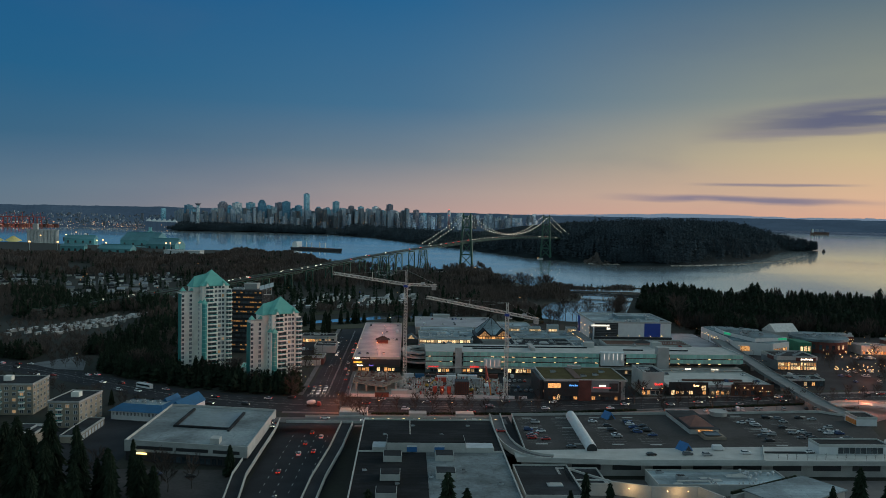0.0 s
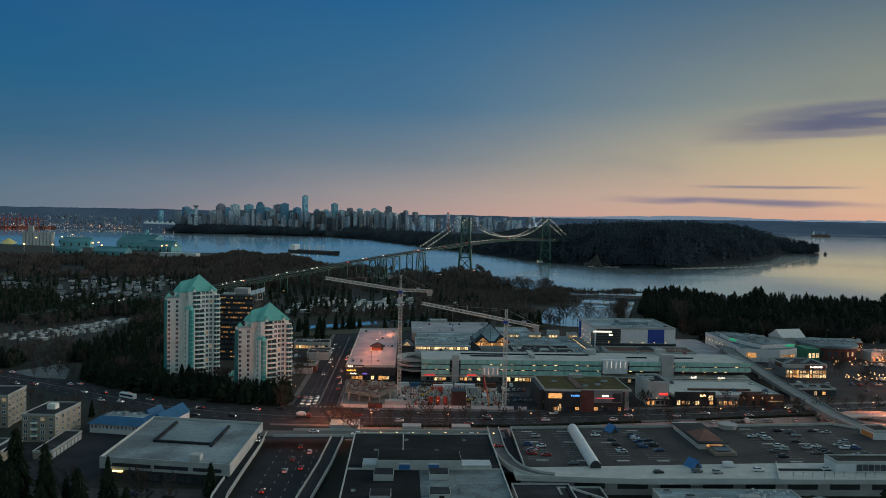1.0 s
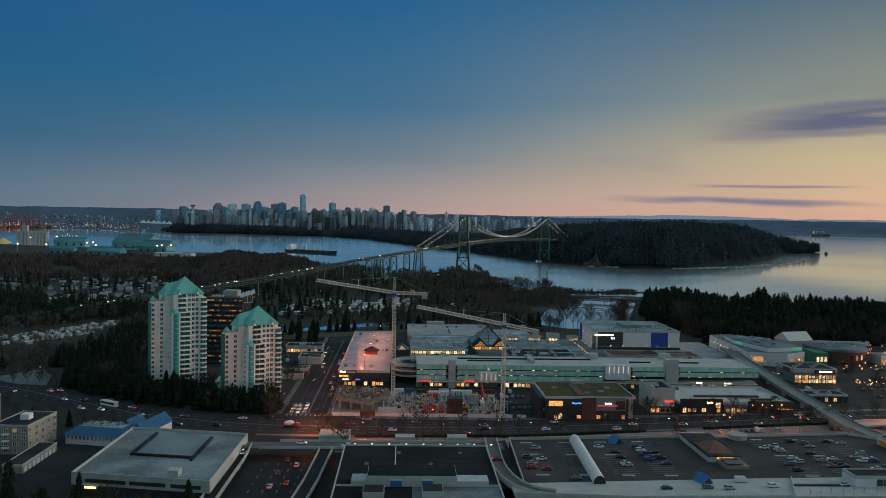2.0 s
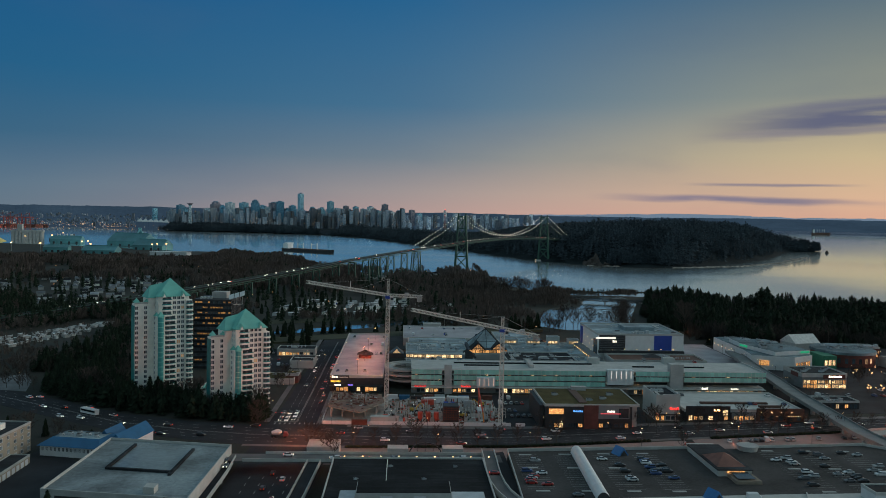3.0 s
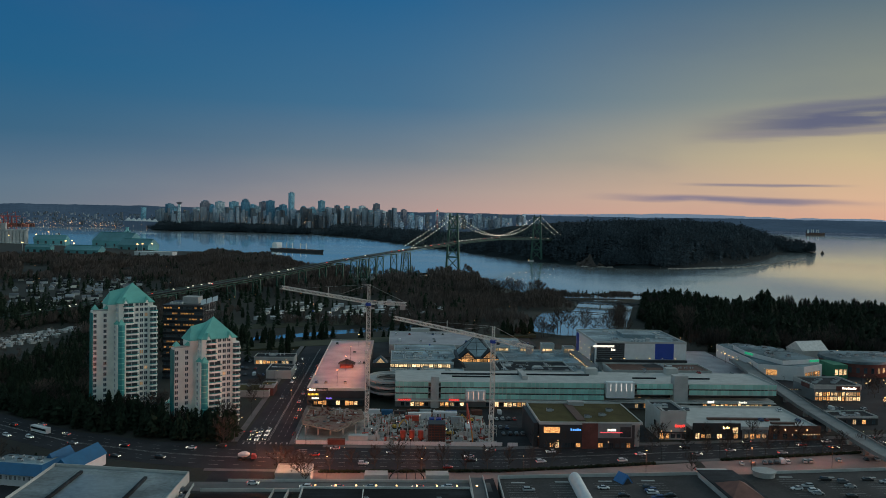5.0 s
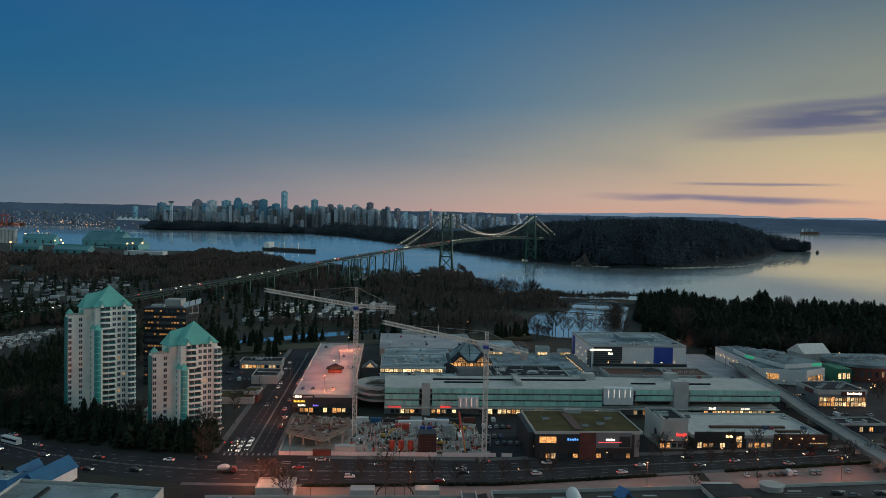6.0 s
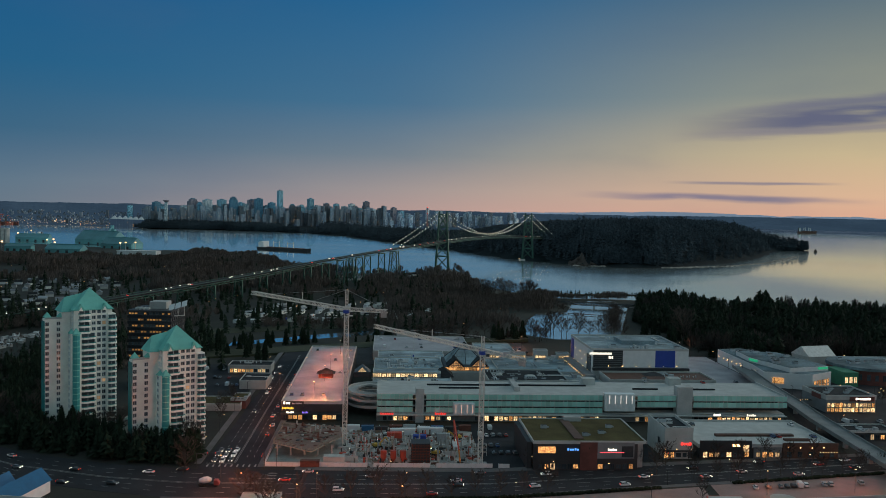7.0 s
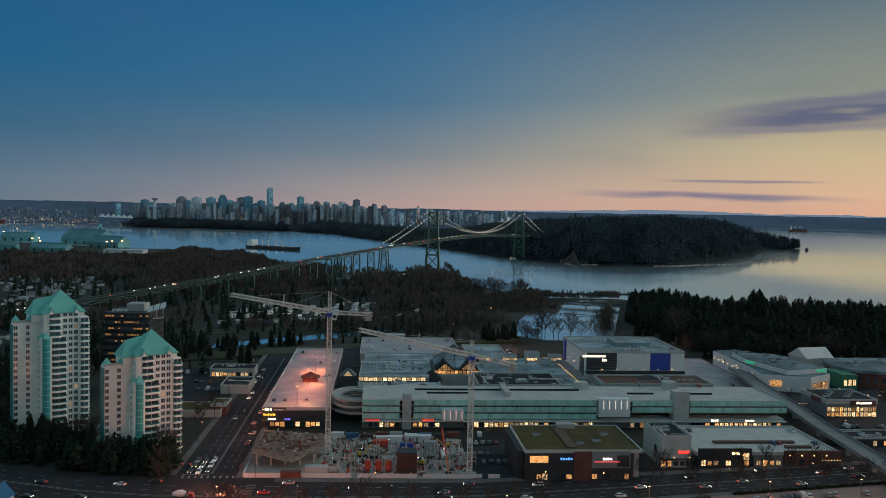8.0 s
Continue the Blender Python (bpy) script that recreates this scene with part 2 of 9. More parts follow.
M = dict(
    # water bases are far paler than water, in place of reflected sky
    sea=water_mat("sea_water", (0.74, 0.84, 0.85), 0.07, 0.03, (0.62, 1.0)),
    pond=water_mat("river_water", (0.42, 0.48, 0.48), 0.09, 0.02, (0.25, 0.7)),
    soil=mat("winter_soil", (0.019, 0.018, 0.015), 0.95, var=0.5, scale=0.03, fine=0.6, bump=0.5, tint=(0.02, 0.025, 0.016)),
    grass=mat("winter_grass", (0.04, 0.05, 0.022), 0.95, var=0.4, scale=0.05, fine=1.5, bump=0.4, tint=(0.045, 0.045, 0.025)),
    asphalt=mat("asphalt", (0.026, 0.028, 0.033), 0.9, var=0.45, scale=0.08, fine=1.5, bump=0.1, spec=0.25),
    paving=mat("paving", (0.12, 0.115, 0.115), 0.8, var=0.3, scale=0.15, fine=2.0, bump=0.1),
    deck=mat("parking_deck", (0.058, 0.055, 0.054), 0.9, var=0.5, scale=0.06, fine=0.8, bump=0.1, spec=0.25, tint=(0.055, 0.052, 0.052)),
    concrete=mat("concrete", (0.40, 0.40, 0.39), 0.85, var=0.25, scale=0.15, fine=2.0, bump=0.15, rnd=0.06),
    pale=mat("pale_concrete", (0.45, 0.46, 0.445), 0.8, var=0.18, scale=0.2, fine=2.0, bump=0.1, rnd=0.05),
    cream=mat("cream_stucco", (0.86, 0.845, 0.78), 0.85, var=0.15, scale=0.2, fine=3.0, bump=0.1, rnd=0.04),
    white=mat("white_paint", (0.66, 0.68, 0.69), 0.6, var=0.1, scale=0.3, fine=3.0, rnd=0.05),
    roof_grey=sheets(mat("grey_roof_membrane", (0.245, 0.315, 0.345), 0.85, var=0.4, scale=0.07, fine=0.9, bump=0.1, rnd=0.15), 14.0, 2.4, 0.14),
    roof_dark=sheets(mat("dark_roof_membrane", (0.026, 0.03, 0.034), 0.9, var=0.5, scale=0.08, fine=1.0, bump=0.1, spec=0.25), 10.0, 1.8, 0.2),
    roof_blue=mat("blue_metal_roof", (0.014, 0.115, 0.25), 0.5, metal=0.2, var=0.2, scale=0.2, fine=2.0),
    copper=mat("green_copper_roof", (0.15, 0.48, 0.42), 0.6, var=0.2, scale=0.15, fine=2.5, bump=0.1),
    teal_glass=mat("green_glass", (0.045, 0.26, 0.26), 0.25, var=0.15, scale=0.2, fine=1.0, rnd=0.25, spec=0.8),
    glass=mat("dark_window_glass", (0.05, 0.07, 0.085), 0.22, var=0.3, scale=0.3, fine=1.0, rnd=0.5, spec=0.9),
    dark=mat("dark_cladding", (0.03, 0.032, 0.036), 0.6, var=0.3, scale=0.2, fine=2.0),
    tan=mat("tan_stucco", (0.33, 0.285, 0.225), 0.85, var=0.25, scale=0.2, fine=3.0, bump=0.1),
    tar=sheets(mat("black_tar_roof", (0.014, 0.016, 0.018), 0.9, var=0.6, scale=0.06, fine=0.8, bump=0.15, spec=0.2), 9.0, 1.6, 0.3),
    brick=mat("red_brick", (0.14, 0.05, 0.042), 0.85, var=0.3, scale=0.3, fine=6.0, bump=0.2),
    brown=mat("brown_panel", (0.11, 0.055, 0.04), 0.7, var=0.3, scale=0.3, fine=3.0),
    bluepanel=mat("blue_panel", (0.015, 0.06, 0.35), 0.5, var=0.1),
    steel=mat("galvanised_steel", (0.62, 0.62, 0.6), 0.5, metal=0.3, var=0.2, scale=0.5, fine=4.0),
    bridge=mat("green_bridge_paint", (0.02, 0.085, 0.062), 0.55, var=0.3, scale=0.05, fine=0.8),
    greenroof=mat("moss_roof", (0.105, 0.075, 0.028), 0.95, var=0.5, scale=0.12, fine=1.5, bump=0.3, tint=(0.06, 0.058, 0.022), spec=0.2),
    mud=mat("site_earth", (0.36, 0.345, 0.32), 0.95, var=0.4, scale=0.1, fine=1.2, bump=0.4),
    conifer=island(mat("conifer_needles", (0.016, 0.026, 0.016), 0.9, var=0.4, scale=0.2, fine=2.0, rnd=0.25, spec=0.1), 0.4),
    # park forest colour is lifted towards blue-grey to stand for distance haze
    forest=island(mat("hazed_far_forest", (0.046, 0.062, 0.074), 0.95, var=0.6, scale=0.012, fine=0.3, spec=0.05), 0.3),
    twig=island(mat("bare_twigs", (0.07, 0.056, 0.05), 0.95, var=0.3, scale=0.2, fine=2.0, rnd=0.3, spec=0.1), 0.3),
    bark=mat("bark", (0.06, 0.05, 0.042), 0.95, var=0.3, bump=0.3, rnd=0.2),
    line=mat("road_paint", (0.3, 0.3, 0.29), 0.7, var=0.25, scale=0.5, fine=3.0),
    lamp_warm=glow("warm_lamp", (1.0, 0.55, 0.22), 4.0, 0.4),
    lamp_white=glow("white_lamp", (1.0, 0.9, 0.72), 1.8, 0.4),
    lamp_red=glow("red_lamp", (1.0, 0.04, 0.03), 1.8, 0.4),
    shop=glow("lit_shop_window", (1.0, 0.50, 0.17), 1.3, 0.6),
)


# ---- mesh helpers ----
def part(name, bm, material, parent=None, label=""):
    me = bpy.data.meshes.new(name)
    bm.to_mesh(me)
    bm.free()
    for m in material if isinstance(material, (list, tuple)) else (material,):
        me.materials.append(m)
    ob = new(name, me)
    if parent is not None:
        ob.parent = parent
    if label:
        ob["label"] = label
    return ob


def thing(name, at=(0, 0, 0), turn=0.0, label="", category="", group="", kind=""):
    ob = new(name)
    ob.empty_display_size = 0.2
    ob.matrix_basis = pose(*at, 0, 0, turn)
    return tagged(ob, label, category, group, kind)


def add_box(bm, x0, x1, y0, y1, z0, z1, mi=0, m=None):
    vs = [bm.verts.new((x, y, z)) for z in (z0, z1) for x, y in ((x0, y0), (x1, y0), (x1, y1), (x0, y1))]
    if m is not None:
        for v in vs:
            v.co = m @ v.co
    for q in ((3, 2, 1, 0), (4, 5, 6, 7), (0, 1, 5, 4), (1, 2, 6, 5), (2, 3, 7, 6), (3, 0, 4, 7)):
        bm.faces.new([vs[i] for i in q]).material_index = mi


def box(x0, x1, y0, y1, z0, z1):
    bm = bmesh.new()
    add_box(bm, x0, x1, y0, y1, z0, z1)
    return bm


def add_beam(bm, a, b, w, h=None, mi=0):
    """A straight bar from a to b."""
    a, b = Vector(a), Vector(b)
    d = b - a
    q = d.to_track_quat("Z", "Y").to_matrix().to_4x4()
    add_box(bm, -w / 2, w / 2, -(h or w) / 2, (h or w) / 2, 0, d.length, mi, Matrix.Translation(a) @ q)


def prism(points, z0, z1, top=True, bottom=True):
    """An upright solid on a plan of any shape."""
    bm = bmesh.new()
    lo = [bm.verts.new((x, y, z0)) for x, y in points]
    hi = [bm.verts.new((x, y, z1)) for x, y in points]
    n = len(points)
    if top:
        bm.faces.new(hi)
    if bottom:
        bm.faces.new(lo[::-1])
    for i in range(n):
        bm.faces.new((lo[i], lo[(i + 1) % n], hi[(i + 1) % n], hi[i]))
    bmesh.ops.recalc_face_normals(bm, faces=bm.faces)
    return bm

# ---- ground, water, far shores ----
def ground_z(x, y):
    """Level of the near land: flat round the streets, lower on the delta."""
    f = min(1, max(0, (y - 720) / 90))
    return 4.0 - 3.0 * f


def lift(x, y):
    d, a = math.hypot(x, y), math.atan2(x, y)
    f = min(1, max(0, (d - 2600) / 2250)) ** 1.5
    return f * (6 + 42 * min(1, max(0, (a + 0.12) / 0.42)) + 26 * min(1, max(0, (a - 0.3) / 0.12)) + 17 * min(1, max(0, (-0.25 - a) / 0.1)))


def sheet(name, xs, ys, height, material, label, category, keep=None):
    bm = bmesh.new()
    grid = [[bm.verts.new((x, y, height(x, y))) for x in xs] for y in ys]
    for j in range(len(ys) - 1):
        for i in range(len(xs) - 1):
            if keep is None or keep((xs[i] + xs[i + 1]) / 2, (ys[j] + ys[j + 1]) / 2):
                bm.faces.new((grid[j][i], grid[j][i + 1], grid[j + 1][i + 1], grid[j + 1][i]))
    bmesh.ops.delete(bm, geom=[v for v in bm.verts if not v.link_faces], context="VERTS")
    ob = part(name, bm, material)
    for p in ob.data.polygons:
        p.use_smooth = True
    return tagged(ob, label, category, kind="structure")


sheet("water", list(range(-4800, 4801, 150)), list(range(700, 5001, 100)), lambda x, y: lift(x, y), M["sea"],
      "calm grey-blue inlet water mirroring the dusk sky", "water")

SHORE = [(-5000, 3000), (-2200, 2800), (-1400, 2700), (-842, 2460), (-598, 2290), (-510, 2300), (-439, 2260), (-357, 2118), (-300, 2095), (-235, 1950),
         (-175, 1770), (-105, 1655), (-30, 1620), (45, 1640), (110, 1735), (150, 1740), (158, 1540), (167, 1405), (205, 1285), (245, 1236), (330, 1230),
         (455, 1160), (600, 1140), (900, 1090), (1500, 900), (5000, 300)]
bm = bmesh.new()
rim = [bm.verts.new((x, y, ground_z(x, y) if y < 700 else 1.0)) for x, y in SHORE]
low = [bm.verts.new((x, y + 12, -2)) for x, y in SHORE]
mid = [bm.verts.new((5000, 300, 4)), bm.verts.new((5000, 720, 4))]
seam_a = [bm.verts.new((x, 720, 4)) for x in (-5000, 5000)]
seam_b = [bm.verts.new((x, 810, 1)) for x in (-5000, 1700)]
bmesh.ops.delete(bm, geom=mid, context="VERTS")
rim[-1].co = (1700, 812, 1)
low[-1].co = (1700, 830, -2)
bm.faces.new(rim + [seam_b[1], seam_b[0]])
bm.faces.new((seam_b[0], seam_b[1], seam_a[1], seam_a[0]))
back = [bm.verts.new((x, -2500, 4)) for x in (-5000, 5000)]
bm.faces.new((seam_a[0], seam_a[1], back[1], back[0]))
for i in range(len(rim) - 1):
    bm.faces.new((rim[i], rim[i + 1], low[i + 1], low[i]))
bmesh.ops.triangulate(bm, faces=[f for f in bm.faces if len(f.verts) > 4])
bmesh.ops.recalc_face_normals(bm, faces=bm.faces)
tagged(part("ground", bm, M["soil"]), "dark winter ground of soil and dead grass", "ground", kind="structure")

LAGOON = [(146, 897), (168, 872), (224, 872), (240, 915), (266, 997), (307, 1127), (312, 1210), (280, 1205), (249, 1169), (223, 1080), (183, 1055), (168, 1012), (152, 950)]
bm = prism(LAGOON, 0.9, 1.12, bottom=False)
bmesh.ops.triangulate(bm, faces=bm.faces)
tagged(part("lagoon_water", bm, M["pond"]), "still pale river mouth water among bare trees", "water", kind="structure")
bm = prism([(-110, 818), (-70, 842), (-23, 872), (30, 898), (84, 905), (79, 930), (26, 925), (-30, 895), (-75, 862), (-110, 838)], 0.9, 1.12, bottom=False)
bmesh.ops.triangulate(bm, faces=bm.faces)
tagged(part("river_water", bm, M["pond"]), "narrow still river channel behind the mall", "water", kind="structure")


# ---- the wooded park across the water ----
PARK_SHORE = [(-1260, 4190), (-1040, 4120), (-819, 4180), (-535, 4010), (-290, 3614), (-60, 2950), (70, 2633), (181, 2253), (256, 2110), (339, 2012), (426, 1968),
              (501, 1945), (632, 1937), (801, 2026), (1005, 2229), (1192, 2491), (1422, 2862)]


def shore_y(x):
    for (x0, y0), (x1, y1) in zip(PARK_SHORE, PARK_SHORE[1:]):
        if x0 <= x <= x1:
            return y0 + (y1 - y0) * (x - x0) / (x1 - x0)
    return 1e9


def park_z(x, y):
    d = min(y - shore_y(x), (1430 - x) * 0.8, (y - shore_y(max(-1255, x - 150))) + 60, (y - shore_y(min(1420, x + 150))) + 60)
    if d < 0:
        return -3
    peak = 16 + 60 * math.exp(-((x - 850) / 470) ** 4) + 6 * math.exp(-((x - 250) / 200) ** 2)
    rise = 1 - math.exp(-d / 90)
    return lift(x, y) + 1.0 + peak * rise + 3 * noise.noise((x / 90, y / 90, 0))


def in_park(x, y):
    return y > shore_y(x) - 60 and y < min(4900, shore_y(x) + 1500)


# floor colour is darkened to match the shade among the trees
M["park_floor"] = mat("shaded_forest_floor", (0.02, 0.027, 0.03), 0.95, var=0.4, scale=0.03, fine=0.3, spec=0.05)
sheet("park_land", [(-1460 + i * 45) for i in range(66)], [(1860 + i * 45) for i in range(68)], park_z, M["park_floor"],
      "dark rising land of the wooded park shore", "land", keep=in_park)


def forest(name, spots, material, label, hmin, hmax, slim=0.22, sides=4, levels=5, uneven=0.0):
    """Many small ragged conifers in one mesh."""
    verts, faces = [], []
    rng = random.Random(7)
    for x, y, z in spots:
        h = rng.uniform(hmin, hmax) * (1 + uneven * noise.noise((x / 33, y / 70, 6)))
        r = h * slim * rng.uniform(0.8, 1.3)
        lean = rng.uniform(-0.04, 0.04)
        for lv in range(levels):
            f = (lv + rng.uniform(0.1, 0.9)) / levels
            R = r * (1 - f) ** 0.48 * rng.uniform(0.75, 1.15) + 0.02 * h
            zc, a0 = z + h * (0.1 + 0.88 * f), rng.uniform(0, 6.28)
            for k in range(sides):
                a, q = a0 + k * 6.283 / sides + rng.uniform(-0.3, 0.3), R * rng.uniform(0.7, 1.15)
                da, dz = 3.6 / sides * rng.uniform(0.5, 0.8), rng.uniform(0.02, 0.09) * h
                b = len(verts)
                verts += [(x + lean * h * f, y, zc + h * 0.1), (x + q * math.cos(a - da), y + q * math.sin(a - da), zc - dz), (x + q * math.cos(a + da), y + q * math.sin(a + da), zc - dz * rng.uniform(0.5, 1.2))]
                faces.append((b, b + 1, b + 2))
    me = bpy.data.meshes.new(name)
    me.from_pydata(verts, [], faces)
    me.materials.append(material)
    return tagged(new(name, me), label, "forest", kind="stuff")


rng = random.Random(3)
spots = []
def on_cliff(x, y):
    return 430 < x < 474 and y - shore_y(x) < 40 + 22 * noise.noise((x / 9, 0, 5)) and noise.noise((x / 5, y / 7, 3)) < 0.2


while len(spots) < 15500:
    x = rng.uniform(-1255, 1425)
    y = shore_y(x) + 4 + (rng.random() ** 1.8 * (900 if x > -290 else 200) if rng.random() < 0.75 else rng.uniform(0, 26))
    if y > 4880:
        continue
    z = park_z(x, y)
    if z > 0.4 and not on_cliff(x, y):
        spots.append((x, y, z))
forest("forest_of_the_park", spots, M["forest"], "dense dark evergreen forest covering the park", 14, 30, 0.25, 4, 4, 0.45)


# bare cliff and stony shore of the park
M["cliff"] = mat("brown_cliff_rock", (0.085, 0.058, 0.046), 0.95, var=0.7, scale=0.08, fine=0.4, bump=0.6, tint=(0.03, 0.03, 0.028))
M["shore_stone"] = island(mat("pale_shore_stone", (0.26, 0.23, 0.20), 0.9, var=0.4, scale=0.1, fine=0.8), 0.5)
bm = bmesh.new()
rows = []
for i in range(34):
    x = 424 + i * 1.7
    f = math.sin(math.pi * i / 33) ** 0.7
    row = []
    for j in range(9):
        k = j / 8
        y = shore_y(x) - 8 + 58 * k ** 1.2 + 16 * noise.noise((x / 11, k * 3, 1))
        row.append(bm.verts.new((x, y, -1 + 25 * f * k * (0.75 + 0.9 * noise.noise((x / 9, 2, 2))) + 6 * noise.noise((x / 6, k * 5, 0)))))
    rows.append(row)
for p, q in zip(rows, rows[1:]):
    for j in range(8):
        bm.faces.new((p[j], q[j], q[j + 1], p[j + 1]))
tagged(part("cliff", bm, M["cliff"]), "bare brown rock bluff at the park shore", "cliff", kind="structure")
bm = bmesh.new()
rng = random.Random(31)
for _ in range(900):
    x = rng.uniform(430, 1410)
    if rng.random() < 0.3:
        x = rng.uniform(1020, 1210)
    y = shore_y(x) + rng.uniform(-9, 3) + max(0, x - 850) * 0.04
    r = rng.uniform(1.2, 3.6) * (1.5 if 1020 < x < 1210 else 1)
    bmesh.ops.create_icosphere(bm, subdivisions=1, radius=r, matrix=Matrix.Translation((x, y, rng.uniform(-0.4, 0.8))) @ Matrix.Diagonal((rng.uniform(1, 2.4), 1, 0.6, 1)))
tagged(part("shore_stones", bm, M["shore_stone"]), "pale boulders and shingle along the park shore", "rocks", kind="stuff")
bm = bmesh.new()
bmesh.ops.create_icosphere(bm, subdivisions=3, radius=5)
for v in bm.verts:
    v.co += v.co.normalized() * 2.5 * noise.noise(v.co * 0.25)
    v.co.z = v.co.z * 1.5 + 3
    v.co.x *= 0.7 if v.co.z > 5 else 1.1
rock = tagged(part("sea_rock", bm, M["cliff"]), "steep rock stack off the tip of the park", "rock")
rock.matrix_basis = pose(1385, 2745, lift(1385, 2745) - 1)

# ---- far land ----
def hill_height(heights, a):
    for (a0, h0), (a1, h1) in zip(heights, heights[1:]):
        if a0 <= a <= a1:
            return h0 + (h1 - h0) * (a - a0) / (a1 - a0)
    return heights[-1][1]


def ridge(name, dist, heights, material, label):
    """A long low range of hills; heights: (azimuth in degrees, metres)."""
    bm = bmesh.new()
    rows = []
    for i in range(1001):
        a = -60 + i * 0.12
        h = hill_height(heights, a) + 3 * noise.noise((a * 0.9, dist, 0)) + 1.6 * noise.noise((a * 4, dist, 3)) + 1.6 * noise.noise((a * 19, dist, 5))
        s, c = math.sin(math.radians(a)), math.cos(math.radians(a))
        low = lift(s * dist, c * dist)
        rows.append([bm.verts.new((s * d, c * d, z)) for d, z in ((dist - 420, low - 6), (dist - 330, low + 3), (dist - 220, low + 0.3 * (h - low)), (dist - 110, low + 0.65 * (h - low)), (dist, h), (dist + 60, 0))])
    for p, q in zip(rows, rows[1:]):
        for k in range(5):
            bm.faces.new((p[k], q[k], q[k + 1], p[k + 1]))
    bmesh.ops.recalc_face_normals(bm, faces=bm.faces)
    return tagged(part(name, bm, material), label, "hills", kind="structure")


M["dark_brush"] = island(mat("dark_winter_brush", (0.045, 0.042, 0.038), 0.95, var=0.5, scale=0.05, fine=0.6, spec=0.05), 0.35)
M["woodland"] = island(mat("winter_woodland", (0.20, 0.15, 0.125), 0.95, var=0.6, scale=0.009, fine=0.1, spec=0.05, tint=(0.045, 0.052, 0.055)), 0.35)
# blue tint and self-glow put distance haze into the far hills
M["far_land"] = mat("hazed_far_land", (0.02, 0.04, 0.066), 0.95, var=0.5, scale=0.004, fine=0.05, tint=(0.05, 0.065, 0.08), spec=0.0)
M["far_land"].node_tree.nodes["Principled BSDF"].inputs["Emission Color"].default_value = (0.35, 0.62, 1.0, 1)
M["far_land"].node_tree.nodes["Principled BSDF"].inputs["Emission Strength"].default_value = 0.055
# pale blue colour and glow stand for haze over the mountains
M["far_range"] = mat("hazed_far_range", (0.25, 0.3, 0.38), 0.95, var=0.1, scale=0.002, spec=0.0)
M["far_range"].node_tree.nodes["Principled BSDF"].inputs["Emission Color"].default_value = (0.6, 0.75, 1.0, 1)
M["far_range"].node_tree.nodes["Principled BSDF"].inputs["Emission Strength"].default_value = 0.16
HILLS = [(-60, 117), (-27, 116), (-15, 119), (-8, 112), (-1, 112), (4, 118), (10, 111), (16, 112), (22, 117), (30, 117), (60, 117)]
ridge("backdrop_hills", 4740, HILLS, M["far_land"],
      "low hills beyond the city and bay, glowing blue-grey for haze")
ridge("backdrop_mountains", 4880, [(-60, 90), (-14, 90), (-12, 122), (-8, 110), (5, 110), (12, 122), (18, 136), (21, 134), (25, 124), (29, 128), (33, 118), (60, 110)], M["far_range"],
      "mountain range on the horizon, glowing pale blue for haze")

# ---- suspension bridge ----
BDIR, BOUT = Vector((0.488, 0.873, 0)), Vector((0.873, -0.488, 0))
BN = Vector((120.5, 1710.7, 0))
SPAN = 473.0
DECK = [(-1000, 8), (-860, 13), (-700, 20), (-550, 28), (-400, 38), (-250, 45.5), (-187, 48.5), (0, 57), (120, 60.5), (236, 62), (350, 60.5), (473, 57), (660, 50)]


def deck_z(s):
    for (s0, z0), (s1, z1) in zip(DECK, DECK[1:]):
        if s0 <= s <= s1:
            return z0 + (z1 - z0) * (s - s0) / (s1 - s0)
    return DECK[-1][1]


def at_bridge(s, off=0.0, z=0.0):
    return BN + BDIR * s + BOUT * off + Vector((0, 0, z))


def cable_z(s):
    top = 110.0
    if s < 0:
        f = -s / 187
        return top + (52.0 - top) * f - 10 * f * (1 - f)
    if s > SPAN:
        f = (s - SPAN) / 187
        return top + (54.0 - top) * f - 10 * f * (1 - f)
    f = s / SPAN
    return top - 4 * (top - 66.0) * f * (1 - f)


bridge = thing("suspension_bridge", label="green steel suspension bridge with lights along its cables", category="bridge")
for s in (0, SPAN):
    bm = bmesh.new()
    for side in (-1, 1):
        for z0, z1, w0, w1 in ((2, 57, 13.5, 10.5), (57, 111, 10.5, 7.8)):
            add_beam(bm, at_bridge(s, side * w0, z0), at_bridge(s, side * w1, z1), 3.6 if z0 < 50 else 2.8)
        add_beam(bm, at_bridge(s, side * 13.5, 0), at_bridge(s, side * 13.5, 5), 7)
        add_beam(bm, at_bridge(s, side * 7.8, 111), at_bridge(s, side * 7.8, 114), 2.2)
    levels = [5, 29, 53, 61, 84, 106]
    for z0, z1 in zip(levels, levels[1:]):
        if z1 == 61:
            continue
        w0, w1 = (13.5 - z0 * 0.053), (13.5 - z1 * 0.053)
        add_beam(bm, at_bridge(s, -w0, z0), at_bridge(s, w1, z1), 1.5)
        add_beam(bm, at_bridge(s, w0, z0), at_bridge(s, -w1, z1), 1.5)
    for z in (29, 53, 84, 107):
        w = 13.5 - z * 0.053
        add_beam(bm, at_bridge(s, -w, z), at_bridge(s, w, z), 2.6)
    tower = part("tower", bm, M["bridge"], bridge, "cross-braced green steel tower")
    for side in (-1, 1):
        pier = bmesh.new()
        add_beam(pier, at_bridge(s, side * 13.5, -3), at_bridge(s, side * 13.5, 3.2), 12)
        part("pier", pier, M["concrete"], tower)
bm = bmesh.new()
stations = list(range(-1000, 661, 20))
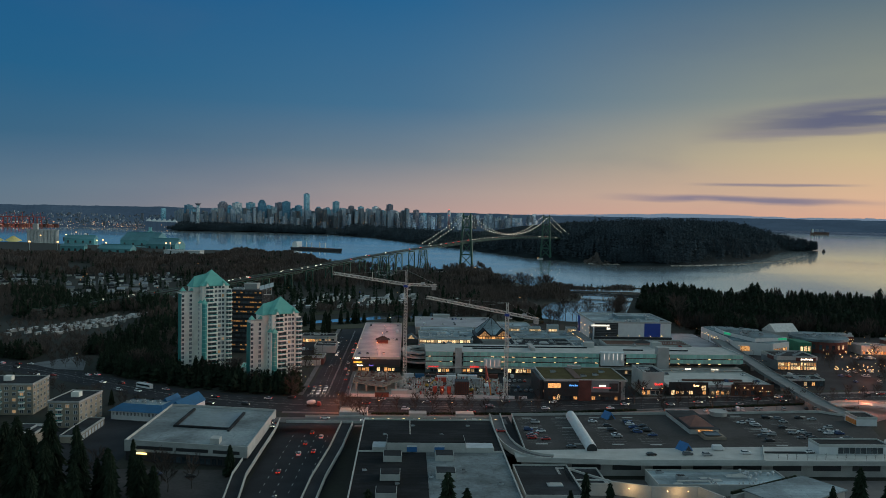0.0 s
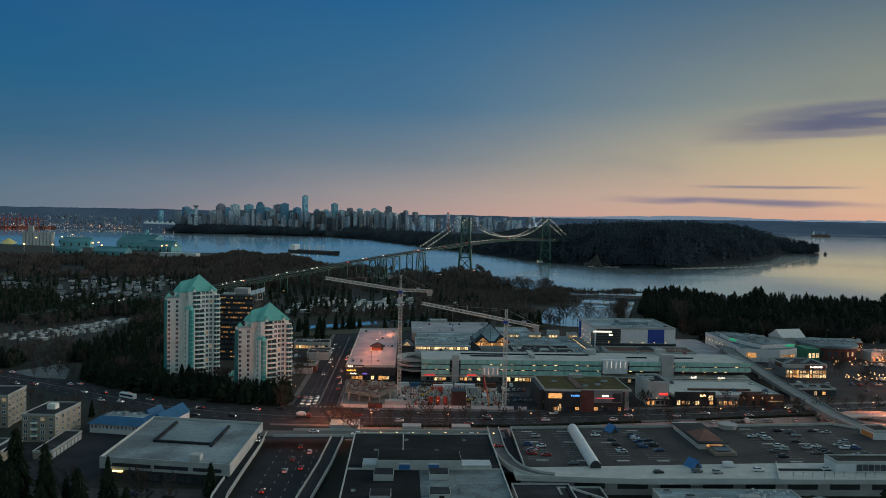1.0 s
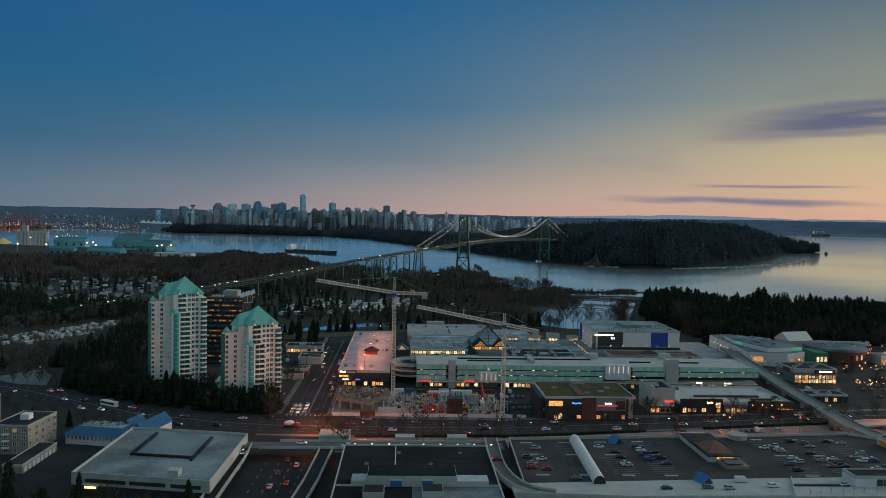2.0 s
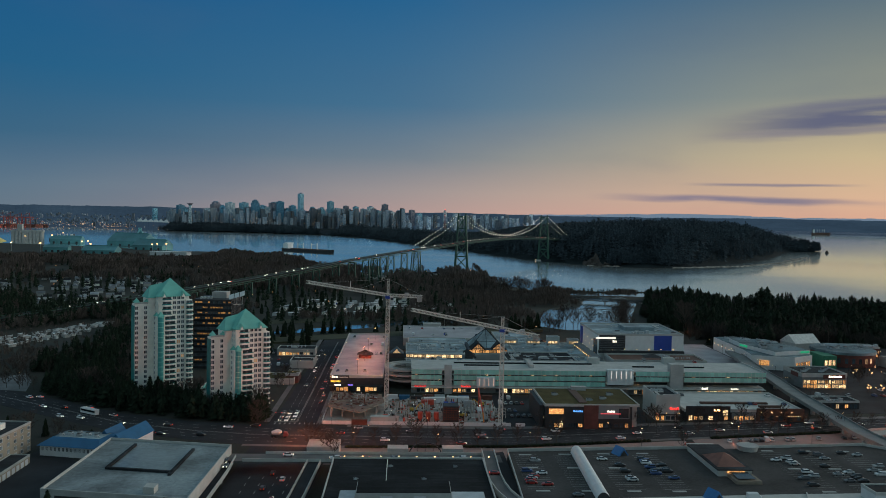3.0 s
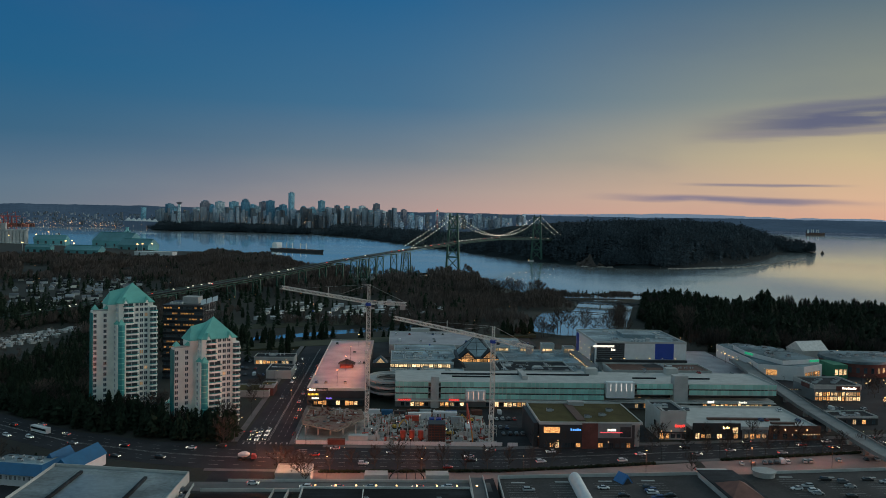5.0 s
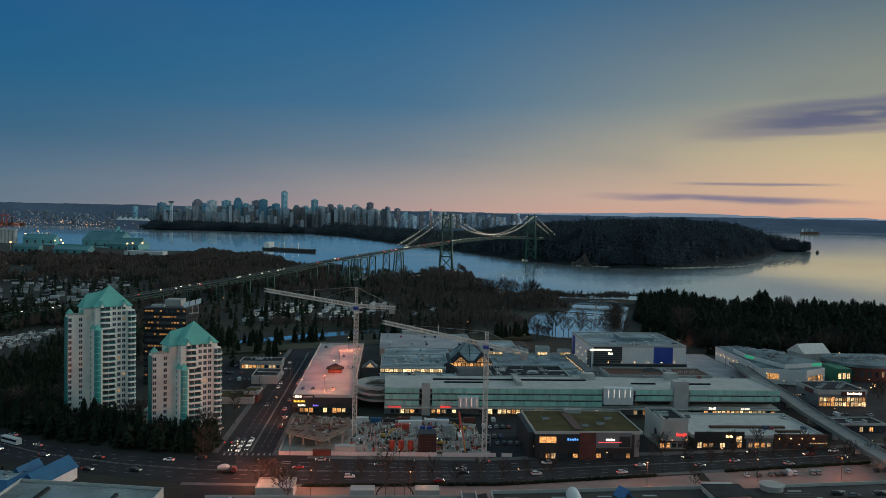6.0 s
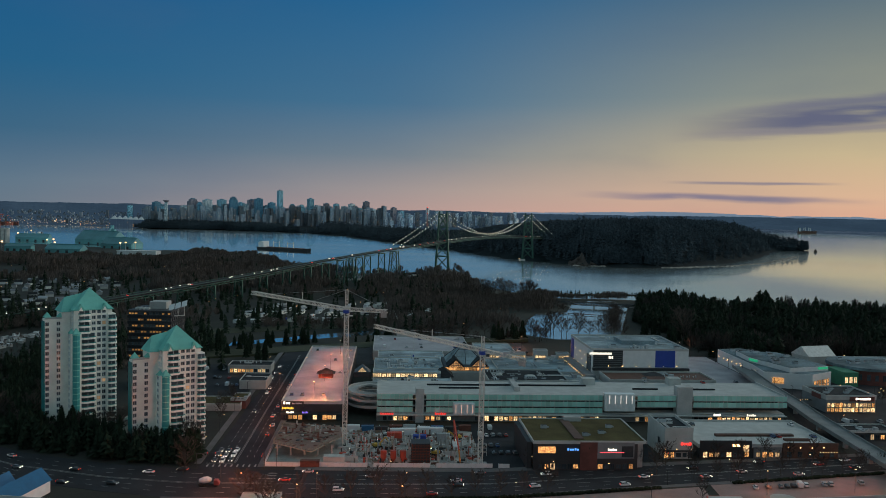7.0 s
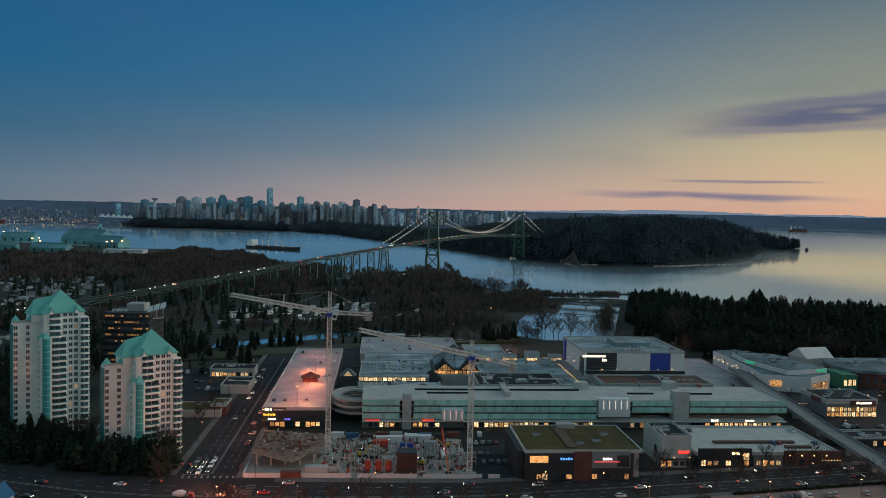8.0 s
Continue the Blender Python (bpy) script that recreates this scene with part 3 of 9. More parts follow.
ring = [[bm.verts.new(at_bridge(s, u, deck_z(s) + v)) for u, v in ((-6.2, -0.6), (6.2, -0.6), (6.2, 0.6), (-6.2, 0.6))] for s in stations]
for p, q in zip(ring, ring[1:]):
    for k in range(4):
        bm.faces.new((p[k], p[(k + 1) % 4], q[(k + 1) % 4], q[k]))
bmesh.ops.recalc_face_normals(bm, faces=bm.faces)
part("deck", bm, M["asphalt"], bridge)
bm = bmesh.new()
for s0, s1 in zip(stations, stations[1:]):
    for off in (-6.3, 6.3):
        for dz in (1.3, -1.2, -3.8):
            add_beam(bm, at_bridge(s0, off, deck_z(s0) + dz), at_bridge(s1, off, deck_z(s1) + dz), 0.5)
        add_beam(bm, at_bridge(s0, off, deck_z(s0) - 1.2), at_bridge((s0 + s1) / 2, off, deck_z((s0 + s1) / 2) - 3.8), 0.45)
        add_beam(bm, at_bridge((s0 + s1) / 2, off, deck_z((s0 + s1) / 2) - 3.8), at_bridge(s1, off, deck_z(s1) - 1.2), 0.45)
part("truss", bm, M["bridge"], bridge)
for off in (-7.8, 7.8):
    bm = bmesh.new()
    cs = list(range(-187, 661, 11))
    for s0, s1 in zip(cs, cs[1:]):
        add_beam(bm, at_bridge(s0, off, cable_z(s0)), at_bridge(s1, off, cable_z(s1)), 0.55)
        add_beam(bm, at_bridge(s1, off, cable_z(s1)), at_bridge(s1, off * 0.82, deck_z(s1)), 0.14)
    cable = part("cable", bm, M["bridge"], bridge, "sagging main cable with thin hangers")
    bm = bmesh.new()
    for s in cs[1:]:
        c = at_bridge(s, off, cable_z(s) + 1.0)
        bmesh.ops.create_icosphere(bm, subdivisions=1, radius=0.72, matrix=Matrix.Translation(c))
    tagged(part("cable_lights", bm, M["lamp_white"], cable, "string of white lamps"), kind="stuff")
for s in (-187, -230, -275, -300, -325, -355, -395, -440, -490, -540, -590, -640, -690, -740, -790, -840, -890):
    z, wide = deck_z(s) - 4, 9.0 if s in (-187, -300, -325) else 6.5
    bm = bmesh.new()
    add_beam(bm, at_bridge(s, -6, z), at_bridge(s, 6, z), 1.4)
    bent = part("trestle", bm, M["bridge"], bridge, "braced steel viaduct bent")
    for u in ((-4, 4) if s in (-187, -325) else (0,)):
        for side in (-1, 1):
            bm = bmesh.new()
            add_beam(bm, at_bridge(s + u, side * wide, 0.5), at_bridge(s + u, side * 5.6, z), 1.5)
            part("leg", bm, M["bridge"], bent)
        zz = [1 + (z - 1) * k / 2 for k in range(3)]
        for z0, z1 in zip(zz, zz[1:]):
            for side in (-1, 1):
                bm = bmesh.new()
                add_beam(bm, at_bridge(s + u, side * wide * 0.85, z0), at_bridge(s + u, -side * 5.8, z1), 0.7)
                part("brace", bm, M["bridge"], bent)

# far traffic on the bridge, lamps on the tower piers, a beacon off the park
bm = bmesh.new()
rb_ = random.Random(12)
for _ in range(75):
    s, u = rb_.uniform(-960, 640), rb_.choice((-3.4, 0.2, 3.4))
    m_ = Matrix.Translation(at_bridge(s, u, deck_z(s) + 0.6)) @ Matrix.Rotation(math.atan2(BDIR.y, BDIR.x), 4, "Z")
    add_box(bm, -2.2, 2.2, -0.9, 0.9, 0.2, 1.0, 0, m_)
    add_box(bm, -1.2, 1.0, -0.8, 0.8, 1.0, 1.5, 0, m_)
    for v in (-0.6, 0.6):
        add_box(bm, -2.5, -2.19, v - 0.34, v + 0.34, 0.3, 1.0, 1 if u < 2 else 2, m_)
tagged(part("bridge_traffic", bm, [M["dark"], M["lamp_white"], M["lamp_red"]]), "small far cars with lamps on crossing the bridge", "cars", kind="stuff")
for s in (0, SPAN):
    for side in (-1, 1):
        c = at_bridge(s, side * 20, 0)
        pl_ = thing("pier_lamp", (c.x, c.y, 0), 0, "warm navigation lamp on a concrete footing", "lamp", "pier lamps")
        part("footing", box(-1.6, 1.6, -1.6, 1.6, -2, 2.5), M["concrete"], pl_)
        part("lamp_head", box(-0.7, 0.7, -0.7, 0.7, 2.5, 3.9), M["lamp_warm"], pl_)
be = thing("harbour_beacon", (444, 2135, 0), 0, "small white harbour beacon with a red light", "beacon")
part("footing", box(-2.5, 2.5, -2.5, 2.5, -2, 3), M["concrete"], be)
part("tower", prism([(-1.2, -1.2), (1.2, -1.2), (1.2, 1.2), (-1.2, 1.2)], 3, 10), M["white"], be)
part("red_light", box(-0.9, 0.9, -0.9, 0.9, 10, 11.8), M["lamp_red"], be)

# ---- condominium towers and the office block ----
def quad_mesh(name, verts, faces, material):
    me = bpy.data.meshes.new(name)
    me.from_pydata(verts, [], faces)
    for m in material if isinstance(material, (list, tuple)) else (material,):
        me.materials.append(m)
    return me


def mesh_of(bm, material, name="piece"):
    me = bpy.data.meshes.new(name)
    bm.to_mesh(me)
    bm.free()
    for m in material if isinstance(material, (list, tuple)) else (material,):
        me.materials.append(m)
    return me


def piece(name, me, parent, at, turn=0.0):
    ob = new(name, me)
    ob.parent = parent
    ob.matrix_basis = pose(*at, 0, 0, turn)
    return ob


def window_mesh(w, h, glass, frame_m, deep=0.12):
    """A two-light window in one piece: a frame with a middle bar and recessed panes."""
    t = 0.1
    xs, zs = (-w / 2, -w / 2 + t, -t / 2, t / 2, w / 2 - t, w / 2), (-h / 2, -h / 2 + t, h / 2 - t, h / 2)
    bm, at = bmesh.new(), {}

    def v(i, j, k):
        if (i, j, k) not in at:
            at[(i, j, k)] = bm.verts.new((xs[i], -deep if k else 0.03, zs[j]))
        return at[(i, j, k)]

    def solid(i, j):
        return 0 <= i < 5 and 0 <= j < 3 and not (j == 1 and i in (1, 3))

    for i in range(5):
        for j in range(3):
            k = 1 if solid(i, j) else 0
            bm.faces.new((v(i, j, k), v(i + 1, j, k), v(i + 1, j + 1, k), v(i, j + 1, k))).material_index = k
            if not k:
                continue
            for di, dj, p, q in ((-1, 0, (i, j), (i, j + 1)), (1, 0, (i + 1, j), (i + 1, j + 1)), (0, -1, (i, j), (i + 1, j)), (0, 1, (i, j + 1), (i + 1, j + 1))):
                if not solid(i + di, j + dj):
                    bm.faces.new((v(*p, 1), v(*q, 1), v(*q, 0), v(*p, 0))).material_index = 1
    return mesh_of(bm, [glass, frame_m])


FLOOR = 2.8
rng_c = random.Random(21)
M["lit_room"] = glow("lit_room", (1.0, 0.6, 0.3), 0.22, 0.6)
WIN = window_mesh(1.9, 1.7, M["glass"], M["white"])
WIN_NARROW = window_mesh(1.1, 1.8, M["glass"], M["white"])
# wide dark panes are balcony doors and also stand for the recess shade
WIN_WIDE = window_mesh(5.2, 2.2, M["glass"], M["white"])
WIN_LIT = window_mesh(1.9, 1.7, M["lit_room"], M["white"])
BOW = [(-2.9, 0.3), (-2.9, -0.9), (-1.9, -1.75), (1.9, -1.75), (2.9, -0.9), (2.9, 0.3)]


def balcony_mesh():
    """A bowed balcony tray: slab, solid upstand and a green glass band, in one shell."""
    bm = bmesh.new()
    out = [[bm.verts.new((x, y, z)) for x, y in BOW] for z in (-0.3, 0.62, 1.0)]
    inn = [[bm.verts.new((x * 0.95, y * 0.92 + 0.02, z)) for x, y in BOW] for z in (1.0, 0.02)]
    bm.faces.new(out[0])
    bm.faces.new(inn[1])
    for i in range(5):
        for a, b, k in ((out[0], out[1], 0), (out[1], out[2], 1), (out[2], inn[0], 1), (inn[0], inn[1], 0)):
            bm.faces.new((a[i], a[i + 1], b[i + 1], b[i])).material_index = k
    bmesh.ops.recalc_face_normals(bm, faces=bm.faces)
    return mesh_of(bm, [M["cream"], M["teal_glass"]])


BALCONY = balcony_mesh()
bm = bmesh.new()
bmesh.ops.create_cone(bm, cap_ends=True, segments=12, radius1=2.03, radius2=2.03, depth=0.35)
BAND = mesh_of(bm, M["copper"])


def pyramid(x0, x1, y0, y1, z, h, over=0.5):
    bm = bmesh.new()
    b = [bm.verts.new(p) for p in ((x0 - over, y0 - over, z), (x1 + over, y0 - over, z), (x1 + over, y1 + over, z), (x0 - over, y1 + over, z))]
    t = bm.verts.new(((x0 + x1) / 2, (y0 + y1) / 2, z + h))
    bm.faces.new(b[::-1])
    for i in range(4):
        bm.faces.new((b[i], b[(i + 1) % 4], t))
    return bm


def gable(x, y, z, w, h, deep):
    """A small gable roof whose ridge runs back from y."""
    bm = bmesh.new()
    a = [bm.verts.new((x + u, y + v, z + k)) for v in (0, deep) for u, k in ((-w / 2, 0), (w / 2, 0), (0, h))]
    bm.faces.new((a[0], a[1], a[2])), bm.faces.new((a[3], a[5], a[4]))
    bm.faces.new((a[0], a[2], a[5], a[3])), bm.faces.new((a[1], a[4], a[5], a[2])), bm.faces.new((a[0], a[3], a[4], a[1]))
    return bm


def condo(at, turn, floors, label):
    tw = thing("condominium_tower", at, turn, label, "apartment tower", "pair of condominium towers")
    H = floors * FLOOR
    low, top_w = H - 4 * FLOOR, H - 1.6 * FLOOR
    part("main_wall", box(-9.5, 9.5, -9.5, 9.5, 0, H), M["cream"], tw)
    part("wing", box(-21.5, -9.5, -3, 2.5, 0, top_w), M["cream"], tw)
    part("wing_parapet", box(-21.7, -9.5, -3.2, -2.7, top_w, top_w + 1.0), M["pale"], tw)
    part("wing_glass", box(-22.0, -21.51, -2.6, 2.3, 0, top_w - 1), M["teal_glass"], tw, "green glass side strip")
    part("corner_bay", box(-11.4, -6.4, -12.2, -6, 0, low), M["cream"], tw)
    part("end_block", box(7.2, 11.2, -10.4, 2, 0, H - 0.9 * FLOOR), M["cream"], tw)
    # steep hipped roof with gables
    bm = bmesh.new()
    e = 10.0
    b = [bm.verts.new(p) for p in ((-e, -e, H), (e, -e, H), (e, e, H), (-e, e, H))]
    t = bm.verts.new((0.8, 0, H + 9.6))
    bm.faces.new(b[::-1])
    for i in range(4):
        bm.faces.new((b[i], b[(i + 1) % 4], t))
    roof = part("roof", bm, M["copper"], tw, "steep green copper pyramid roof")
    part("eave", box(-e - 0.2, e + 0.2, -e - 0.2, e + 0.2, H - 0.5, H - 0.02), M["copper"], roof)
    for x in (-6.2, 5.6):
        part("gable", gable(x, -e - 0.5, H - 0.3, 3.4, 2.9, 5), M["copper"], roof)
        part("gable_wall", gable(x, -e - 0.62, H - 0.7, 2.2, 1.9, 0.1), M["cream"], roof)
    bm = bmesh.new()
    v = [bm.verts.new(p) for p in ((-14.6, -5.4, H - 1.2), (-14.6, 6.6, H - 1.2), (-4, 6.6, H - 1.2), (-4, -5.4, H - 1.2), (-11.4, 0.6, H + 5.4), (-3, 0.6, H + 7.0))]
    for f in ((0, 3, 5, 4), (0, 4, 1), (1, 4, 5, 2), (2, 5, 3), (0, 1, 2, 3)):
        bm.faces.new([v[i] for i in f])
    bmesh.ops.recalc_face_normals(bm, faces=bm.faces)
    part("side_hip", bm, M["copper"], roof, "green copper side hip")
    part("side_wall", box(-13.8, -9.5, -4.6, 5.8, top_w, H - 1.2), M["cream"], tw)
    part("turret_roof", pyramid(-21.6, -19, -3.1, -0.5, top_w + 0.9, 2.6), M["copper"], tw)
    part("turret_roof", pyramid(-15.6, -13, -3.6, -1.2, top_w + 0.9, 2.0, 0.3), M["copper"], tw)
    part("turret_roof", pyramid(-11.5, -9.2, -9.6, -7.0, low, 2.2, 0.3), M["copper"], tw)
    part("turret_roof", pyramid(-10.4, -7.2, -13.0, -9.8, low, 2.8, 0.3), M["copper"], tw)
    bm = bmesh.new()
    bmesh.ops.create_cone(bm, cap_ends=True, segments=12, radius1=1.95, radius2=1.95, depth=low, matrix=Matrix.Translation((-9.0, -11.6, low / 2)))
    part("round_bay", bm, M["teal_glass"], tw, "round green glass bay")
    for f in range(floors):
        z = f * FLOOR
        if z < low - 1:
            piece("bay_band", BAND, tw, (-9.0, -11.6, z + 2.4))
            piece("window", WIN, tw, (-11.45, -8.6, z + 1.6), -90)
            piece("window", WIN_WIDE, tw, (-2.5, -9.55, z + 1.35)).scale = (1.3, 1, 1.15)
            if f > 0:
                piece("balcony", BALCONY, tw, (-2.5, -9.5, z)).scale = (1.25, 1.25, 1)
        else:
            piece("window", WIN_WIDE, tw, (-4.4, -9.55, z + 1.35)).scale = (1.0, 1, 1.15)
            piece("window", WIN, tw, (0.3, -9.55, z + 1.6))
            piece("balcony", BALCONY, tw, (-4.4, -9.5, z)).scale = (1.0, 1.1, 1)
            for y in (-7.4, -4.8):
                piece("window", WIN_NARROW, tw, (-9.55, y, z + 1.6), -90)
        if z < top_w - 2:
            for x in (-20.6, -15.2):
                piece("window", WIN, tw, (x, -3.05, z + 1.6)).scale = (0.95, 1, 1.1)
        for x in (2.9, 5.4):
            piece("window", WIN_LIT if rng_c.random() < 0.05 else WIN, tw, (x, -9.55, z + 1.6)).scale = (1.0, 1, 1.1)
        if f < floors - 1:
            piece("window", WIN_WIDE, tw, (9.2, -10.45, z + 1.35)).scale = (0.72, 1, 1.15)
            if f > 0:
                piece("balcony", BALCONY, tw, (9.4, -10.4, z)).scale = (0.72, 1.05, 1)
                piece("balcony", BALCONY, tw, (11.2, -5.5, z), 90).scale = (0.8, 0.9, 1)
    tw.matrix_basis = tw.matrix_basis @ Matrix.Diagonal((0.93, 0.93, 1, 1))
    return tw


condo((-128.4, 552, 4), 35, 21, "cream concrete condominium tower with green copper roof")
condo((-79.6, 524, 4), 35, 16, "shorter cream condominium tower with green copper roof")


def office():
    ob = thing("office_block", (-121, 648, 4), -3, "dark office block with rows of lit windows", "office building")
    H, n = 46.5, 13
    part("core", box(-12.5, 12.5, -12.5, 14, 0, H), M["dark"], ob)
    fh = H / n
    pane = window_mesh(1.55, 1.9, M["glass"], M["dark"], 0.08)
    lit = window_mesh(1.55, 1.15, glow("lit_office", (1.0, 0.45, 0.13), 0.26, 0.7), M["dark"], 0.08)
    r = random.Random(5)
    for f in range(n):
        part("spandrel", box(-12.9, 12.9, -12.9, 14.3, f * fh, f * fh + 1.5), M["roof_dark"], ob)
        on = r.random() < 0.75
        for k in range(14):
            u = -11.4 + k * 1.75
            bright = on and r.random() < 0.62
            piece("window", lit if bright else pane, ob, (u, -12.55, f * fh + 2.5))
        for k in range(6):
            piece("window", pane, ob, (12.55, -10 + k * 3.8, f * fh + 2.5), 90)
    part("roof_slab", box(-13, 13, -13, 14.4, H, H + 0.8), M["dark"], ob)
    part("plant_room", box(-3, 7, -4, 6, H + 0.8, H + 5.0), M["concrete"], ob)
    for k in range(4):
        part("roof_unit", box(-10 + k * 2.2, -8.6 + k * 2.2, -8, -5, H + 0.8, H + 2.0), M["steel"], ob)
    for k in range(3):
        bm = bmesh.new()
        add_box(bm, -1.7, 1.7, -2.5, 2.5, -0.08, 0.08)
        p = part("panel", bm, M["white"], ob, "tilted white roof panel")
        p.matrix_basis = pose(11.5 + k * 3.3, -8 + k * 1.5, H + 2.5 + k * 0.9, 35, -20, 0)
    bm = bmesh.new()
    for k in range(3):
        add_beam(bm, (11.5 + k * 3.3, -8 + k * 1.5, H - 3.0), (11.5 + k * 3.3, -8 + k * 1.5, H + 2.4 + k * 0.9), 0.25)
    add_beam(bm, (12.5, -8, H - 2.8), (18.2, -5, H - 2.8), 0.4)
    part("panel_frame", bm, M["steel"], ob)


office()

# ---- the city across the water ----
def city_mat(name, wall, glass, lit, cell=3.6):
    """Far facades: rows of windows too small to tell apart, a few of them lit."""
    m = mat(name, wall, 0.45, var=0.15, scale=0.05, rnd=0.35)
    nt = m.node_tree
    bs = nt.nodes["Principled BSDF"]
    N, LK = nt.nodes.new, nt.links.new
    src = bs.inputs["Base Color"].links[0].from_socket
    tc, sn, wn = N("ShaderNodeTexCoord"), N("ShaderNodeVectorMath"), N("ShaderNodeTexWhiteNoise")
    sn.operation = "SNAP"
    sn.inputs[1].default_value = (cell, cell, cell)
    LK(tc.outputs["Object"], sn.inputs[0])
    LK(sn.outputs[0], wn.inputs[0])
    st, st2, mx = N("ShaderNodeMath"), N("ShaderNodeMath"), N("ShaderNodeMix")
    st.operation = st2.operation = "GREATER_THAN"
    LK(wn.outputs[0], st.inputs[0]), LK(wn.outputs[0], st2.inputs[0])
    st.inputs[1].default_value, st2.inputs[1].default_value = 0.55, 1 - lit
    mx.data_type = "RGBA"
    LK(st.outputs[0], mx.inputs[0]), LK(src, mx.inputs[6])
    mx.inputs[7].default_value = (*glass, 1)
    LK(mx.outputs[2], bs.inputs["Base Color"])
    bs.inputs["Emission Color"].default_value = (1.0, 0.6, 0.3, 1)
    mu = N("ShaderNodeMath")
    mu.operation = "MULTIPLY"
    LK(st2.outputs[0], mu.inputs[0])
    mu.inputs[1].default_value = 0.25
    LK(mu.outputs[0], bs.inputs["Emission Strength"])
    return m


# facade colours are pushed bluer than their glass and concrete for distance haze
CITY = [city_mat("glass_facade", (0.26, 0.52, 0.63), (0.08, 0.24, 0.34), 0.006, 3.6), city_mat("pale_facade", (0.68, 0.74, 0.76), (0.22, 0.36, 0.44), 0.008, 3.6),
        city_mat("brown_facade", (0.27, 0.25, 0.28), (0.08, 0.12, 0.18), 0.01, 3.6), city_mat("haze_blue_facade", (0.11, 0.30, 0.42), (0.04, 0.15, 0.25), 0.006, 3.6)]
LOW_CITY = island(city_mat("low_city_facades", (0.40, 0.46, 0.52), (0.18, 0.25, 0.32), 0.012, 4.0), 0.75)


def bearing(px):
    """Slope x / y of a place counted px along the skyline."""
    return math.tan(math.atan((px - 784) / 1493) + math.radians(2.47))


def far_place(px, d):
    k = bearing(px)
    y = d / math.sqrt(1 + k * k)
    return k * y, y


def top_height(px, py, d):
    return 111.6 + (378 + (px - 784) * 0.0192 - py) * d / 1493


def skyscraper(px, top, wide, d, material, label):
    x, y = far_place(px, d)
    z0 = lift(x, y) - 2
    h, w = top_height(px, top, d) - z0, wide * d / 1493
    r = random.Random(int(px * 7))
    ob = thing("skyscraper", (x, y, z0), r.uniform(20, 45), label, "skyscraper", "downtown skyline")
    s = w / 2 / 0.92
    k = r.random()
    body = box(-s, s, -s, s, 0, h * (0.9 if k < 0.25 else 0.975))
    part("shaft", body, material, ob)
    if k < 0.25:
        part("upper_shaft", box(-s * 0.72, s * 0.72, -s * 0.78, s * 0.78, h * 0.9, h * 0.97), material, ob)
    part("plant_room", box(-s * 0.4, s * 0.4, -s * 0.5, s * 0.5, h * (0.97 if k < 0.25 else 0.975), h), CITY[3], ob)
    return ob


SKY_A = [(288, 368, 6), (332, 362, 9), (340, 366, 7), (393, 357, 12), (405, 363, 8), (418, 358, 11), (442, 358, 11), (462, 354, 10), (474, 363, 10), (493, 358, 12), (505, 356, 11), (483, 366, 8), (541, 342, 7), (527, 363, 9), (518, 368, 9), (452, 366, 9), (430, 368, 9), (380, 368, 10)]
SKY_B = [(593, 356, 8), (562, 366, 8), (578, 367, 8), (603, 368, 8), (620, 364, 7), (637, 365, 7), (650, 369, 7), (663, 365, 8), (688, 361, 8), (676, 372, 8), (700, 374, 7), (712, 375, 8), (735, 371, 7), (748, 377, 7), (793, 372, 4), (813, 377, 9), (838, 380, 7), (863, 381, 8), (880, 386, 7), (910, 386, 6), (935, 384, 7), (898, 388, 7)]
for k, (px, top, wide) in enumerate(SKY_A + SKY_B):
    d = 4480 + (k * 37) % 120
    pale = px > 600
    style = CITY[(1, 1, 2, 0)[k % 4]] if pale else CITY[(0, 3, 0, 2, 3, 1)[k % 6]]
    tint = {0: "glassy blue-grey", 1: "pale concrete", 2: "brown concrete", 3: "dark blue glass"}[CITY.index(style)]
    skyscraper(px, top, wide, d, style, f"far {tint} downtown high-rise tower")
# low crowd of far buildings between and beside the towers
rng = random.Random(11)
for nm, p0, p1, count, y_top, label in (("far_city_blocks", 310, 720, 620, (368, 390), "dense crowd of far downtown mid-rise blocks"),
                                        ("far_west_blocks", 700, 950, 150, (379, 392), "far apartment blocks beyond the park trees")):
    bm = bmesh.new()
    for _ in range(count):
        px = rng.uniform(p0, p1)
        d = rng.uniform(4420, 4640)
        x, y = far_place(px, d)
        z0 = lift(x, y) - 2
        top = rng.uniform(*y_top) if rng.random() < 0.7 else y_top[1] + 2
        z1 = max(z0 + 8, top_height(px, top, d))
        w, dp = rng.uniform(4, 10), rng.uniform(4, 9)
        add_box(bm, x - w, x + w, y - dp, y + dp, z0, z1, 0, Matrix.Translation((x, y, 0)) @ Matrix.Rotation(0.5, 4, "Z") @ Matrix.Translation((-x, -y, 0)))
    tagged(part(nm, bm, LOW_CITY), label, "city", kind="stuff")
# houses climbing the low hills behind the port and the city
HILL_HOUSES = island(mat("far_house_walls", (0.24, 0.27, 0.31), 0.8, var=0.3, scale=0.02), 0.6)
bm = bmesh.new()
for _ in range(1100):
    px = rng.uniform(-60, 330) if rng.random() < 0.8 else rng.uniform(330, 1000)
    f = rng.random() ** 2.6
    d = 4405 + 200 * f
    x, y = far_place(px, d)
    low = lift(x, y)
    h = hill_height(HILLS, math.degrees(math.atan2(x, y)))
    z = low + 3 + (h - low - 3) * f * 0.62 - 1
    w, dp, up = rng.uniform(1.5, 5.0), rng.uniform(2, 4), rng.uniform(2.5, 5.5) if rng.random() < 0.98 else rng.uniform(14, 26)
    if up > 12:
        w = dp = rng.uniform(4, 6)
    add_box(bm, x - w, x + w, y - dp, y + dp, z - 3, z + up)
